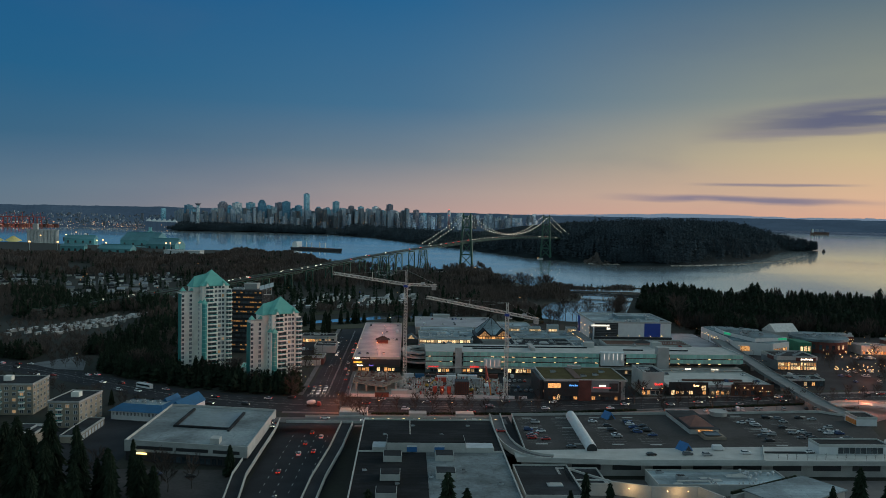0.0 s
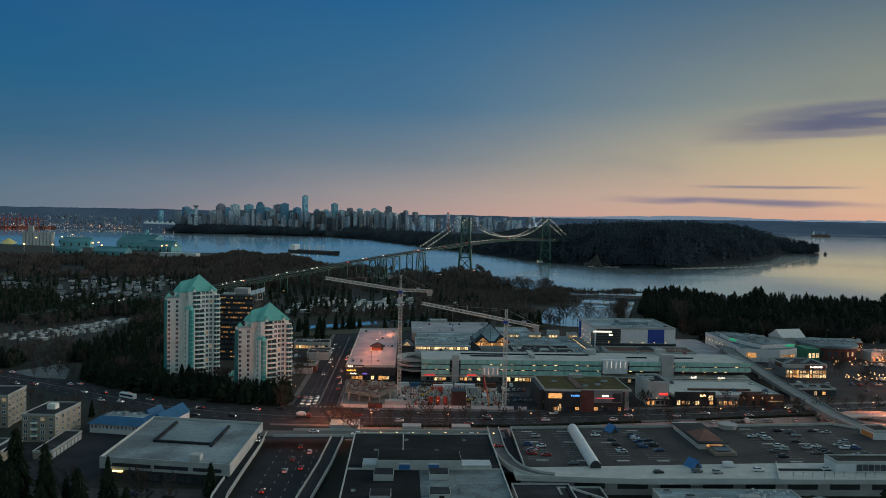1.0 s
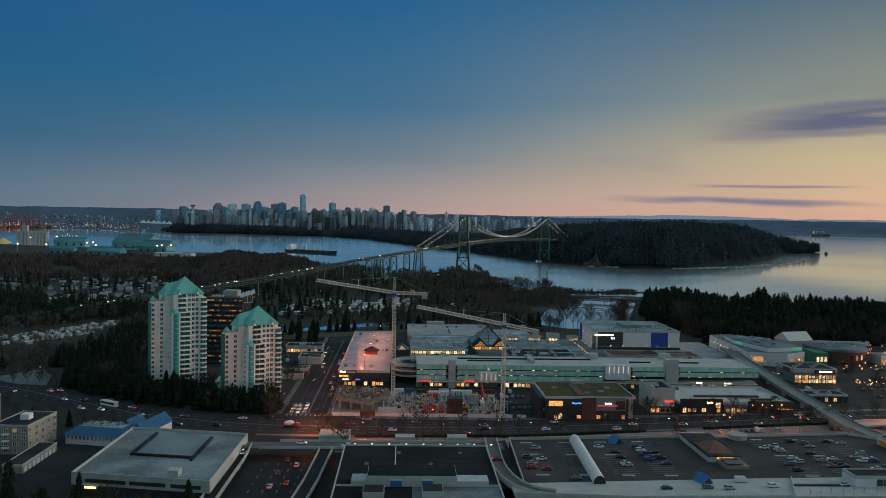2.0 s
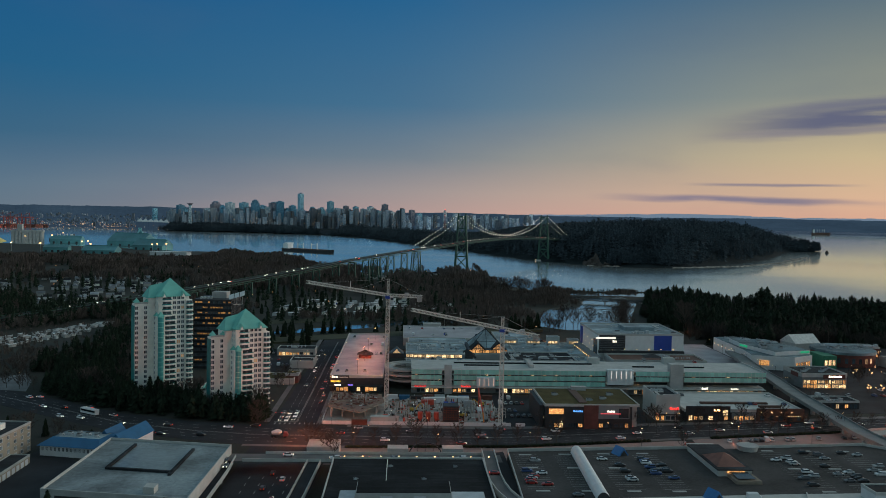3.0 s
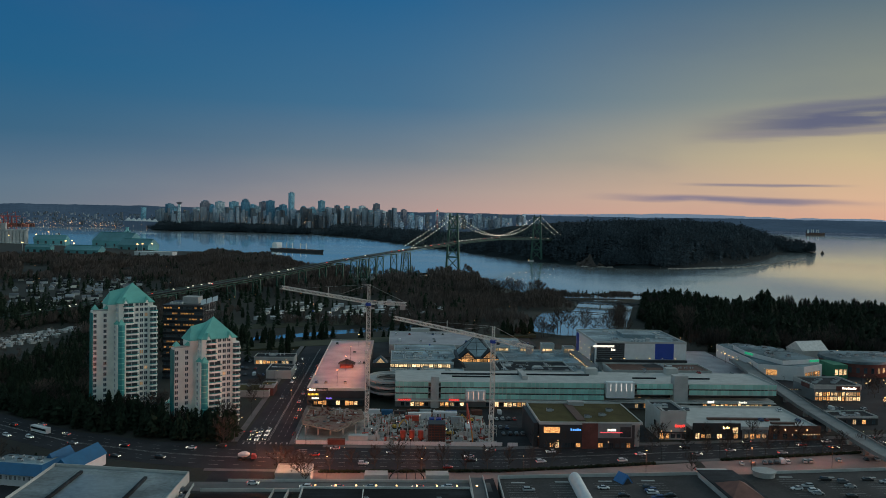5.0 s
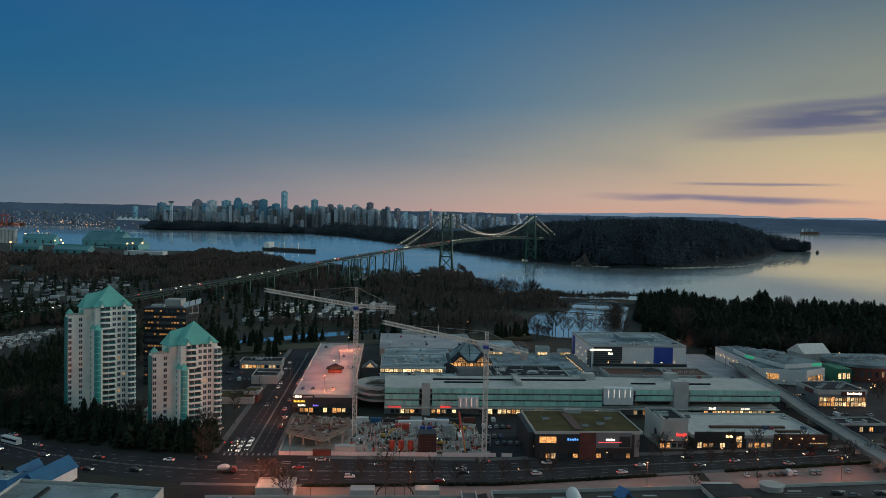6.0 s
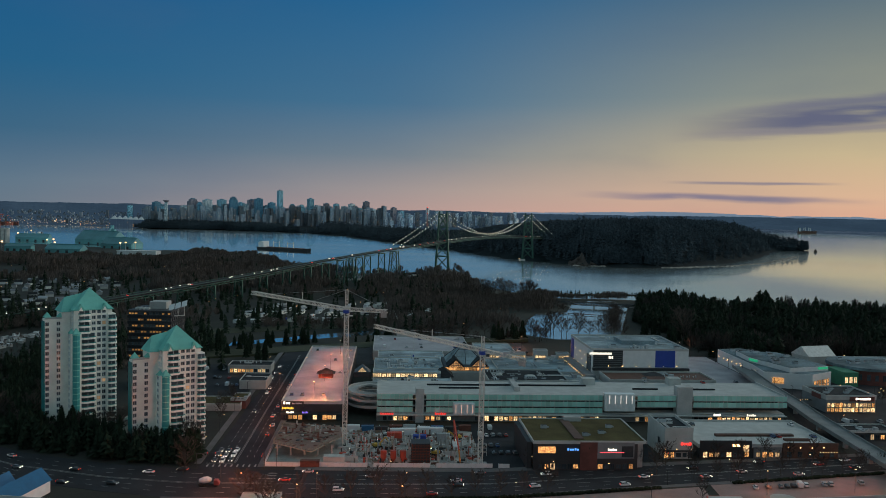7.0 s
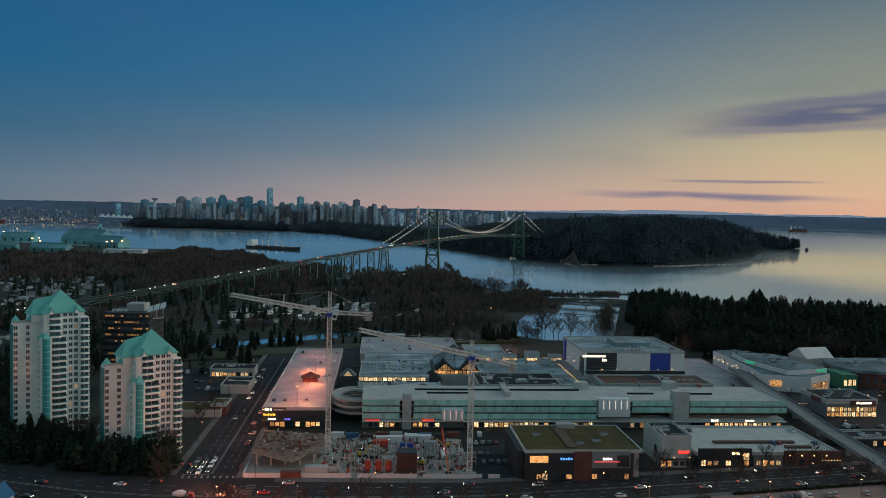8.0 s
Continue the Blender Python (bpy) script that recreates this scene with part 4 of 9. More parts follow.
tagged(part("far_city_houses", bm, HILL_HOUSES), "low far waterfront district climbing a hillside", "city", kind="stuff")
# point lights along the far shore
bm, bm2, bm3 = bmesh.new(), bmesh.new(), bmesh.new()
for k in range(330):
    px = rng.uniform(-30, 960) if rng.random() < 0.35 else rng.uniform(-30, 340)
    d = rng.uniform(4290, 4400)
    x, y = far_place(px, d)
    z = lift(x, y) + rng.uniform(2, 30) ** (0.85 + 0.15 * rng.random()) if px < 340 else rng.uniform(40, 75)
    s = rng.uniform(0.45, 1.0)
    add_box(bm if rng.random() < 0.6 else bm2, x - s, x + s, y - s, y + s, z - s, z + s)
for k in range(75):
    px = rng.uniform(-30, 92)
    x, y = far_place(px, rng.uniform(4270, 4320))
    z, s = lift(x, y) + rng.uniform(3, 46) * rng.random(), rng.uniform(0.6, 1.3)
    add_box(bm3, x - s, x + s, y - s, y + s, z - s, z + s)
tagged(part("warm_city_lights", bm, glow("far_warm_lights", (1.0, 0.5, 0.2), 1.6)), "scattered orange lights on the far shore", "city lights", kind="stuff")
tagged(part("white_city_lights", bm2, glow("far_white_lights", (1.0, 0.85, 0.65), 1.3)), "scattered white lights on the far shore", "city lights", kind="stuff")
tagged(part("red_port_lights", bm3, glow("far_red_lights", (1.0, 0.14, 0.09), 0.42)), "red and orange lamps over the container port", "port lights", kind="stuff")

# container port with red cranes
M["port_red"] = mat("red_crane_paint", (0.34, 0.06, 0.05), 0.6, var=0.2)
for k, px in enumerate((-8, 8, 22, 36, 54, 68)):
    x, y = far_place(px, 4330)
    cr = thing("port_crane", (x, y, lift(x, y)), 15 * (k % 3), "red container crane on the far port quay", "port crane", "container port cranes")
    bm = bmesh.new()
    for u in (-9, 9):
        for v in (-9, 9):
            add_beam(bm, (u, v, 0), (u, v, 42), 2.4)
        add_beam(bm, (u, -9, 24), (u, 9, 24), 2.4)
    part("portal_frame", bm, M["port_red"], cr)
    bm = bmesh.new()
    add_beam(bm, (-34, 0, 44), (26, 0, 44), 4)
    add_beam(bm, (6, 0, 44), (6, 0, 64), 2)
    add_beam(bm, (6, 0, 64), (-32, 0, 45), 1.2)
    part("boom", bm, M["port_red"], cr)
bm = bmesh.new()
for _ in range(130):
    x, y = far_place(rng.uniform(-30, 100), rng.uniform(4290, 4380))
    z = lift(x, y)
    add_box(bm, x - 12, x + 12, y - 4, y + 4, z, z + rng.choice((6, 9, 12)))
tagged(part("container_stacks", bm, island(mat("container_paint", (0.3, 0.09, 0.06), 0.6, rnd=0.3), 0.7)), "stacks of red and brown shipping containers", "containers", kind="stuff")

# harbour centre disc tower and sails
x, y = far_place(349, 4400)
ob = thing("observation_tower", (x, y, 0), 0, "far slim tower with a round observation deck", "tower")
h = top_height(349, 358, 4400)
part("shaft", box(-6, 6, -6, 6, 0, h - 14), CITY[1], ob)
bm = bmesh.new()
bmesh.ops.create_cone(bm, cap_ends=True, segments=20, radius1=9, radius2=15, depth=8, matrix=Matrix.Translation((0, 0, h - 11)))
bmesh.ops.create_cone(bm, cap_ends=True, segments=8, radius1=1.2, radius2=0.4, depth=10, matrix=Matrix.Translation((0, 0, h - 3)))
part("round_deck", bm, CITY[2], ob)
bm = bmesh.new()
for k in range(6):
    x, y = far_place(262 + k * 9, 4330)
    b = [bm.verts.new((x + u, y + v, lift(x, y) + 38)) for u, v in ((-14, -10), (14, -10), (14, 10), (-14, 10))]
    t = bm.verts.new((x + 3, y, lift(x, y) + 54))
    for i in range(4):
        bm.faces.new((b[i], b[(i + 1) % 4], t))
    # bodies reuse the haze-blue, self-glowing far land material
    add_box(bm, x - 14, x + 14, y - 9, y + 9, lift(x, y) - 2, lift(x, y) + 37.9, 1)
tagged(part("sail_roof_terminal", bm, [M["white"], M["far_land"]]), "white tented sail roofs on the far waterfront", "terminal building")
# beacon tower
x, y = far_place(793, 4300)
ob = thing("radio_mast", (x, y, 40), 0, "far lattice mast with red beacon lights", "mast")
bm = bmesh.new()
for u in (-2, 2):
    for v in (-2, 2):
        add_beam(bm, (u * 1.4, v * 1.4, 0), (u * 0.3, v * 0.3, 92), 0.9)
part("lattice", bm, M["port_red"], ob)
part("beacon", box(-2.2, 2.2, -2.2, 2.2, 60, 63), M["lamp_red"], ob)
part("beacon", box(-2.0, 2.0, -2.0, 2.0, 90, 93), M["lamp_red"], ob)

# ---- the terminal on the near shore, ships ----
M["teal_shed"] = mat("teal_metal_cladding", (0.10, 0.30, 0.32), 0.6, var=0.3, scale=0.03, fine=0.3, rnd=0.2)
M["shed_roof"] = mat("blue_grey_shed_roof", (0.085, 0.235, 0.265), 0.6, var=0.3, scale=0.03, fine=0.3, rnd=0.2)


def shed(at, turn, L, W, eave, ridge_h, label):
    ob = thing("storage_shed", at, turn, label, "storage shed", "terminal sheds")
    part("wall", box(-L / 2, L / 2, -W / 2, W / 2, 0, eave), M["teal_shed"], ob)
    bm = bmesh.new()
    a = [bm.verts.new((u, v, z)) for u in (-L / 2 - 1, L / 2 + 1) for v, z in ((-W / 2 - 1, eave), (W / 2 + 1, eave), (0, ridge_h))]
    bm.faces.new((a[0], a[2], a[1])), bm.faces.new((a[3], a[4], a[5]))
    bm.faces.new((a[0], a[3], a[5], a[2])), bm.faces.new((a[1], a[2], a[5], a[4])), bm.faces.new((a[0], a[1], a[4], a[3]))
    roof = part("roof", bm, M["shed_roof"], ob)
    part("ridge_vent", box(-L / 2 + 4, L / 2 - 4, -1.5, 1.5, ridge_h - 0.5, ridge_h + 1.2), M["teal_shed"], roof)
    for k in range(4):
        part("door", box(-L / 2 + (k + 0.5) * L / 4 - 3, -L / 2 + (k + 0.5) * L / 4 + 3, -W / 2 - 0.2, -W / 2 - 0.01, 0, 6), M["dark"], ob)
    return ob


shed((-785, 2560, 1), -22, 124, 66, 14, 37, "large teal gabled storage shed on the shore")
shed((-664, 2350, 1), -20, 92, 48, 12, 28, "teal gabled storage shed beside the quay")
shed((-715, 2110, 1), -10, 84, 32, 9, 19, "low teal storage shed by the water")
shed((-1010, 2660, 1), 0, 90, 34, 12, 22, "blue-green transit shed on the quay")
shed((-835, 2150, 1), 3, 58, 26, 12, 17, "pale teal warehouse near the shore")
ob = thing("silo_block", (-1120, 2640, 1), 6, "concrete grain silos with a tall work house", "silos")
for k in range(9):
    for j in range(2):
        bm = bmesh.new()
        bmesh.ops.create_cone(bm, cap_ends=True, segments=14, radius1=5, radius2=5, depth=34, matrix=Matrix.Translation((-40 + k * 10, j * 10, 17)))
        part("silo", bm, M["concrete"], ob)
part("gallery", box(-46, 46, -3, 12, 34, 38), M["concrete"], ob)
part("work_house", box(-28, -14, -2, 12, 38, 56), M["concrete"], ob)
for px, py in ((90, 403), (180, 430), (133, 412), (170, 431), (70, 420), (50, 434), (100, 437), (115, 418), (186, 437), (300, 436), (292, 437), (316, 436)):
    k = bearing(px)
    d = 111.6 / max(0.012, (py - (378 + (px - 784) * 0.0192) + 8) / 1493)
    y = min(3000, max(2150, d))
    ob = thing("yard_lamp", (k * y, y, 1), 0, "tall floodlight mast in the terminal yard", "lamp", "terminal yard lamps")
    part("mast", box(-0.3, 0.3, -0.3, 0.3, 0, 20), M["steel"], ob)
    part("lamp_head", box(-1.5, 1.5, -1.5, 1.5, 20, 22.4), M["lamp_warm"], ob)
for k, (x, y, r, h) in enumerate(((-1290, 2690, 30, 17), (-1235, 2700, 26, 15))):
    bm = bmesh.new()
    bmesh.ops.create_cone(bm, cap_ends=True, segments=24, radius1=r, radius2=2, depth=h, matrix=Matrix.Translation((x, y, 1 + h / 2)))
    tagged(part("cone_stockpile", bm, mat("yellow_bulk_goods", (0.75, 0.6, 0.22), 0.9, bump=0.3, fine=1.0)), "conical pale yellow bulk pile", "stockpile", "bulk piles")
ob = thing("loader_tower", (-1000, 3330, 0), 0, "blue-green ship loader tower at the quay", "ship loader")
part("base", box(-10, 10, -8, 8, -1, 22), M["teal_shed"], ob)
part("head", box(-5, 5, -5, 5, 22, 36), M["teal_shed"], ob)
bm = bmesh.new()
add_beam(bm, (0, 0, 30), (180, -640, 14), 4)
part("conveyor", bm, M["teal_shed"], ob)


def ship(name, at, turn, L, W, H, hull_m, label, cranes):
    ob = thing(name, at, turn, label, "ship")
    bm = bmesh.new()
    plan = [(-L / 2, -W / 2 * 0.8), (L * 0.36, -W / 2), (L * 0.46, -W * 0.28), (L / 2, 0), (L * 0.46, W * 0.28), (L * 0.36, W / 2), (-L / 2, W / 2 * 0.8)]
    lo = [bm.verts.new((x * 0.97, y * 0.9, -1)) for x, y in plan]
    hi = [bm.verts.new((x, y, H + (2.5 if x > L * 0.4 else 0))) for x, y in plan]
    bm.faces.new(hi)
    for i in range(len(plan)):
        j = (i + 1) % len(plan)
        bm.faces.new((lo[i], lo[j], hi[j], hi[i]))
    bmesh.ops.recalc_face_normals(bm, faces=bm.faces)
    part("hull", bm, hull_m, ob)
    part("superstructure", box(-L * 0.46, -L * 0.36, -W * 0.4, W * 0.4, H, H + 13), M["white"], ob)
    part("wheelhouse", box(-L * 0.42, -L * 0.37, -W * 0.5, W * 0.5, H + 13, H + 16), M["white"], ob)
    part("funnel", box(-L * 0.475, -L * 0.445, -2.5, 2.5, H, H + 16), M["dark"], ob)
    for k in range(5):
        u = -L * 0.27 + k * L * 0.14
        part("hatch", box(u - L * 0.05, u + L * 0.05, -W * 0.32, W * 0.32, H, H + 1.6), M["brown"], ob)
    for k in range(cranes):
        u = -L * 0.16 + k * L * 0.27
        bm = bmesh.new()
        for v in (-L * 0.055, L * 0.055):
            add_beam(bm, (u + v, 0, H), (u + v, 0, H + 17), 1.5)
        add_beam(bm, (u - L * 0.055, 0, H + 13), (u + L * 0.055, 0, H + 13), 1.0)
        part("deck_crane", bm, M["steel"], ob)


M["hull"] = mat("black_hull_paint", (0.012, 0.014, 0.018), 0.6, var=0.3, scale=0.05)
ship("bulk_carrier", (-252, 2370, 0), -38, 190, 25, 8.0, M["hull"], "dark bulk carrier with white superstructure under way", 2)
x, y = far_place(1450, 4300)
ship("freighter", (x, y, lift(x, y)), -8, 84, 16, 8, M["brown"], "far rust-brown freighter at anchor in the bay", 2)
x, y = far_place(132, 3000)
ship("moored_ship", (x, y, 0), 170, 90, 18, 9, M["dark"], "moored cargo ship with lit white superstructure", 2)

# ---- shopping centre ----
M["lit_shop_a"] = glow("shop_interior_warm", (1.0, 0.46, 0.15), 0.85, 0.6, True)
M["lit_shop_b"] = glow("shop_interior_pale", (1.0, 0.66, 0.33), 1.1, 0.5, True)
M["fascia"] = mat("grey_fascia", (0.18, 0.2, 0.21), 0.6, var=0.2)
M["unit"] = mat("rooftop_unit_metal", (0.42, 0.45, 0.47), 0.5, metal=0.2, var=0.2, rnd=0.25)
SHOP_PANES = [window_mesh(2.2, 2.6, M["lit_shop_a"], M["dark"], 0.1), window_mesh(2.2, 2.6, M["lit_shop_b"], M["dark"], 0.1), window_mesh(2.2, 2.6, M["glass"], M["dark"], 0.1)]
rng_m = random.Random(77)
bm = bmesh.new()
add_box(bm, -1.3, 1.3, -0.9, 0.9, 0, 1.3, 0)
add_box(bm, -1.1, -0.1, -0.7, 0.7, 1.3, 1.55, 1)
add_box(bm, 0.15, 1.1, -0.6, 0.6, 1.3, 1.5, 1)
add_box(bm, 1.3, 2.3, -0.35, 0.35, 0.2, 0.8, 0)
UNIT = mesh_of(bm, [M["unit"], M["dark"]])
bm = bmesh.new()
add_beam(bm, (-4, 0, 0.7), (3, 0, 0.7), 0.7, 0.6)
add_beam(bm, (3, 0, 0.7), (3, 3.5, 0.7), 0.7, 0.6)
add_box(bm, -5.2, -3.6, -1.1, 1.1, 0, 1.7, 0)
for k in range(3):
    add_box(bm, -2.6 + k * 2, -2.2 + k * 2, -0.3, 0.3, 0, 0.4, 1)
    bmesh.ops.create_cone(bm, cap_ends=True, segments=8, radius1=0.4, radius2=0.3, depth=1.2, matrix=Matrix.Translation((-2 + k * 1.8, 2.0, 0.6)))
DUCT = mesh_of(bm, [M["unit"], M["dark"]])
bm = bmesh.new()
for k in range(3):
    add_beam(bm, (-6, k * 0.5, 0.35), (5 + k, k * 0.5, 0.35), 0.22, 0.22)
    add_beam(bm, (5 + k, k * 0.5, 0.35), (5 + k, -4, 0.35), 0.22, 0.22)
for k in range(5):
    add_box(bm, -5.5 + k * 2.4, -5.2 + k * 2.4, -0.2, 1.3, 0, 0.24, 1)
PIPES = mesh_of(bm, [M["steel"], M["dark"]])
bm = bmesh.new()
add_box(bm, -2.2, 2.2, -1.3, 1.3, 0, 0.4, 0)
a = [bm.verts.new(p) for p in ((-2.1, -1.2, 0.4), (2.1, -1.2, 0.4), (2.1, 1.2, 0.4), (-2.1, 1.2, 0.4), (-1.4, 0, 1.0), (1.4, 0, 1.0))]
for q in ((0, 1, 5, 4), (1, 2, 5), (2, 3, 4, 5), (3, 0, 4)):
    bm.faces.new([a[i] for i in q]).material_index = 1
DOME = mesh_of(bm, [M["unit"], M["pale"]])
bm = bmesh.new()
for k in range(6):
    c = Matrix.Translation((-4.5 + k * 1.8, (k % 2) * 1.1, 0.5))
    bmesh.ops.create_cone(bm, cap_ends=True, segments=8, radius1=0.28, radius2=0.28, depth=1.0, matrix=c)
    bmesh.ops.create_cone(bm, cap_ends=True, segments=8, radius1=0.5, radius2=0.2, depth=0.35, matrix=c @ Matrix.Translation((0, 0, 0.65)))
VENTS = mesh_of(bm, [M["unit"]])


def lowrise(name, x0, x1, y0, y1, z1, wall, roof, label, category, parapet=0.9, units=0, z0=4.0, group="", trim="pale"):
    ob = thing(name, ((x0 + x1) / 2, (y0 + y1) / 2, z0), 0, label, category, group)
    w, d, h = (x1 - x0) / 2, (y1 - y0) / 2, z1 - z0
    part("wall", box(-w, w, -d, d, 0, h - 0.15), M[wall], ob)
    part("roof", box(-w + 0.3, w - 0.3, -d + 0.3, d - 0.3, h - 0.15, h), M[roof], ob)
    for a in ((-w - 0.1, w + 0.1, -d - 0.1, -d + 0.3), (-w - 0.1, w + 0.1, d - 0.3, d + 0.1), (-w - 0.1, -w + 0.3, -d + 0.3, d - 0.3), (w - 0.3, w + 0.1, -d + 0.3, d - 0.3)):
        part("parapet", box(*a, h - 0.6, h + parapet), M[trim], ob)
    for _ in range(int(units * 1.15)):
        u = piece("rooftop_unit", UNIT, ob, (rng_m.uniform(-w + 3, w - 3), rng_m.uniform(-d + 2, d - 2), h), rng_m.choice((0, 90, 180)))
        u.data = rng_m.choice((UNIT, UNIT, DUCT, PIPES, DOME, VENTS))
        s = rng_m.uniform(0.6, 1.5)
        u.scale = (s, s, s * 0.85)
    return ob


def shopfront(ob, x0, x1, y, z, lit=0.7, turn=0.0, step=2.5, warm=0.6):
    """A row of shop windows along a wall; coordinates relative to the thing."""
    n = int((x1 - x0) / step)
    for k in range(n):
        r = rng_m.random()
        me = SHOP_PANES[2] if r > lit else SHOP_PANES[0 if rng_m.random() < warm else 1]
        u = x0 + (k + 0.5) * (x1 - x0) / n
        at = (u, y, z) if turn == 0 else (y, u, z)
        piece("shop_window", me, ob, at, turn).scale = (rng_m.uniform(0.8, 1.1), 1, rng_m.uniform(0.7, 1.1))


def lamps(ob, spots, r=0.2, material="lamp_warm"):
    bm = bmesh.new()
    bmesh.ops.create_icosphere(bm, subdivisions=1, radius=r * 0.75)
    me = mesh_of(bm, M[material])
    for p in spots:
        piece("wall_lamp", me, ob, p)


def bars(ob, x0, x1, y, z, h, material, n, turn=0.0, name="sign"):
    """Writing that cannot be read: a row of small bars."""
    bm = bmesh.new()
    w = (x1 - x0) / n
    for k in range(n):
        hh = h * (1.0 if k % 3 else 1.25)
        add_box(bm, x0 + k * w, x0 + (k + 0.72) * w, y - 0.08, y, z, z + hh)
    s = part(name, bm, material, ob)
    if turn:
        s.matrix_basis = pose(0, 0, 0, 0, 0, turn)
    return s


# parking garage with green glass screens
garage = thing("parking_garage", (121.5, 586, 4), 0, "long parking garage with green glass screens above shops", "parking garage")
gx = lambda x: x - 121.5
part("shop_level", box(gx(13), gx(230), -21, 14, 0, 4.5), M["fascia"], garage)
for z in (4.5, 7.9, 11.3):
    part("floor_slab", box(gx(13), gx(230), -21.6, 14, z, z + 0.45), M["concrete"], garage)
part("roof_deck", box(gx(13), gx(230), -21.6, 14, 13.6, 14.0), M["pale"], garage)
# dark block stands for the shaded parking levels behind the screens
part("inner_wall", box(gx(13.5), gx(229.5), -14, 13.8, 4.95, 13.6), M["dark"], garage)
for z in (5.2, 8.6, 12.0):
    for k in range(30):
        if rng_m.random() < 0.7:
            u = gx(16 + k * 7.2)
            part("garage_lamp", box(u - 0.9, u + 0.9, -14.12, -14.01, z + 1.2, z + 1.45), M["lamp_warm"], garage)
bm = bmesh.new()
add_box(bm, -1.1, 1.1, -0.05, 0.05, 0.0, 2.6, 0)
add_box(bm, -1.16, -1.11, -0.09, 0.09, -0.2, 3.05, 1)
add_box(bm, 1.11, 1.16, -0.09, 0.09, -0.2, 3.05, 1)
M["screen"] = mat("green_screen_glass", (0.33, 0.64, 0.56), 0.3, var=0.18, scale=0.15, rnd=0.16, spec=0.6)
SCREEN = mesh_of(bm, [M["screen"], M["steel"]])
for row, z in enumerate((4.9, 8.3, 11.7)):
    x = 14.2
    while x < 230:
        if not (32 < x < 38 or 131 < x < 149 or 170 < x < 180 or (row == 0 and x > 149)):
            piece("glass_screen", SCREEN, garage, (gx(x), -22.0, z))
        x += 2.32
part("rail", box(gx(13), gx(230), -21.8, -21.6, 14.0, 14.5), M["steel"], garage)
part("parapet", box(gx(13), gx(13.4), -21.5, 14, 14.0, 14.9), M["pale"], garage)
part("parapet", box(gx(229.6), gx(230), -21.5, 14, 14.0, 14.9), M["pale"], garage)
for x0, x1 in ((46, 68), (40, 128), (152, 166), (184, 198)):
    part("planter", box(gx(x0), gx(x1), -6 if x0 != 40 else 2, -5 if x0 != 40 else 3, 14.0, 14.8), M["roof_dark"], garage)
part("lift_tower", box(gx(33), gx(37.4), -24, -18, 0, 17.5), M["concrete"], garage)
part("lift_tower", box(gx(171), gx(179), -23.5, -17, 0, 19.2), M["concrete"], garage)
part("roof_hut", box(gx(127), gx(134), 6, 12, 14, 17.5), M["pale"], garage)
part("roof_hut", box(gx(176), gx(183), 6, 12, 14, 18.0), M["pale"], garage)
part("stair_roof", box(gx(86), gx(89), -12, 10, 14, 16.2), M["concrete"], garage)
glassbox = part("translucent_lantern", box(gx(132), gx(148), -24.5, -20, 6.5, 15.5), mat("frosted_white_glass", (0.7, 0.75, 0.75), 0.35, var=0.1), garage, "frosted white glass lantern")
# vertical glowing strips on the lantern face
for k in range(5):
    part("uplight", box(gx(134.2 + k * 3), gx(134.5 + k * 3), -24.62, -24.51, 10.5, 14.8), glow("lantern_glow_strip", (1.0, 0.9, 0.8), 0.7), glassbox)
wb = part("white_billboard", box(gx(52.5), gx(63.5), -26, -20, 4.6, 10.2), M["white"], garage, "plain white lit hoarding")
# light falling on the board is drawn as glowing strips
for k in range(4):
    part("uplight", box(gx(53.6 + k * 2.9), gx(53.9 + k * 2.9), -26.12, -26.01, 5.4, 9.8), glow("hoarding_streak_glow", (1.0, 0.6, 0.45), 0.6), wb)
part("canopy", box(gx(13), gx(230), -25, -21, 3.9, 4.3), M["steel"], garage)
shopfront(garage, gx(16), gx(32), -21.1, 1.6, 0.6)
shopfront(garage, gx(38), gx(52), -21.1, 1.6, 0.75)
shopfront(garage, gx(64), gx(130), -21.1, 1.6, 0.75, warm=0.35)
shopfront(garage, gx(149), gx(170), -21.1, 1.6, 0.6)
shopfront(garage, gx(181), gx(229), -21.1, 1.6, 0.7)
lamps(garage, [(gx(14 + 7.3 * k), -21.6, 3.3) for k in range(30)], 0.26)
bars(garage, gx(43), gx(49), -25.1, 4.4, 0.9, M["lamp_red"], 6)
bars(garage, gx(15), gx(22), -25.1, 4.4, 0.7, M["lamp_red"], 7)
bars(garage, gx(190), gx(194), -25.1, 4.4, 1.0, M["lamp_white"], 4)
bars(garage, gx(208), gx(213), -25.1, 4.4, 0.8, M["lamp_white"], 5)

# parking roof under sodium lamps
M["pale_deck"] = mat("lavender_grey_deck", (0.34, 0.34, 0.365), 0.8, var=0.3, scale=0.08, fine=1.2, bump=0.1)
roofpark = lowrise("roof_parking", -36, -4, 566, 744, 13, "dark", "pale_deck", "pale rooftop parking deck lit orange by lamps", "parking deck", 1.0)
part("fascia_sign", box(-15.8, -4.5, -90.0, -89.2, 7.0, 10.0), M["dark"], roofpark, "dark sign board with pale lettering")
bars(roofpark, -14.8, -11, -90.1, 8.5, 1.1, M["lamp_white"], 3)
bars(roofpark, -10.2, -5.0, -90.1, 8.6, 0.6, M["white"], 9)
bars(roofpark, -15.4, -9.4, -90.1, 6.0, 0.9, glow("yellow_sign", (1.0, 0.7, 0.08), 1.0), 8)
bars(roofpark, -13, -9, -91.3, 4.2, 0.7, M["lamp_white"], 5)
bars(roofpark, -5, -2, -91.3, 4.2, 0.7, glow("violet_sign", (0.3, 0.2, 1.0), 1.0), 5)
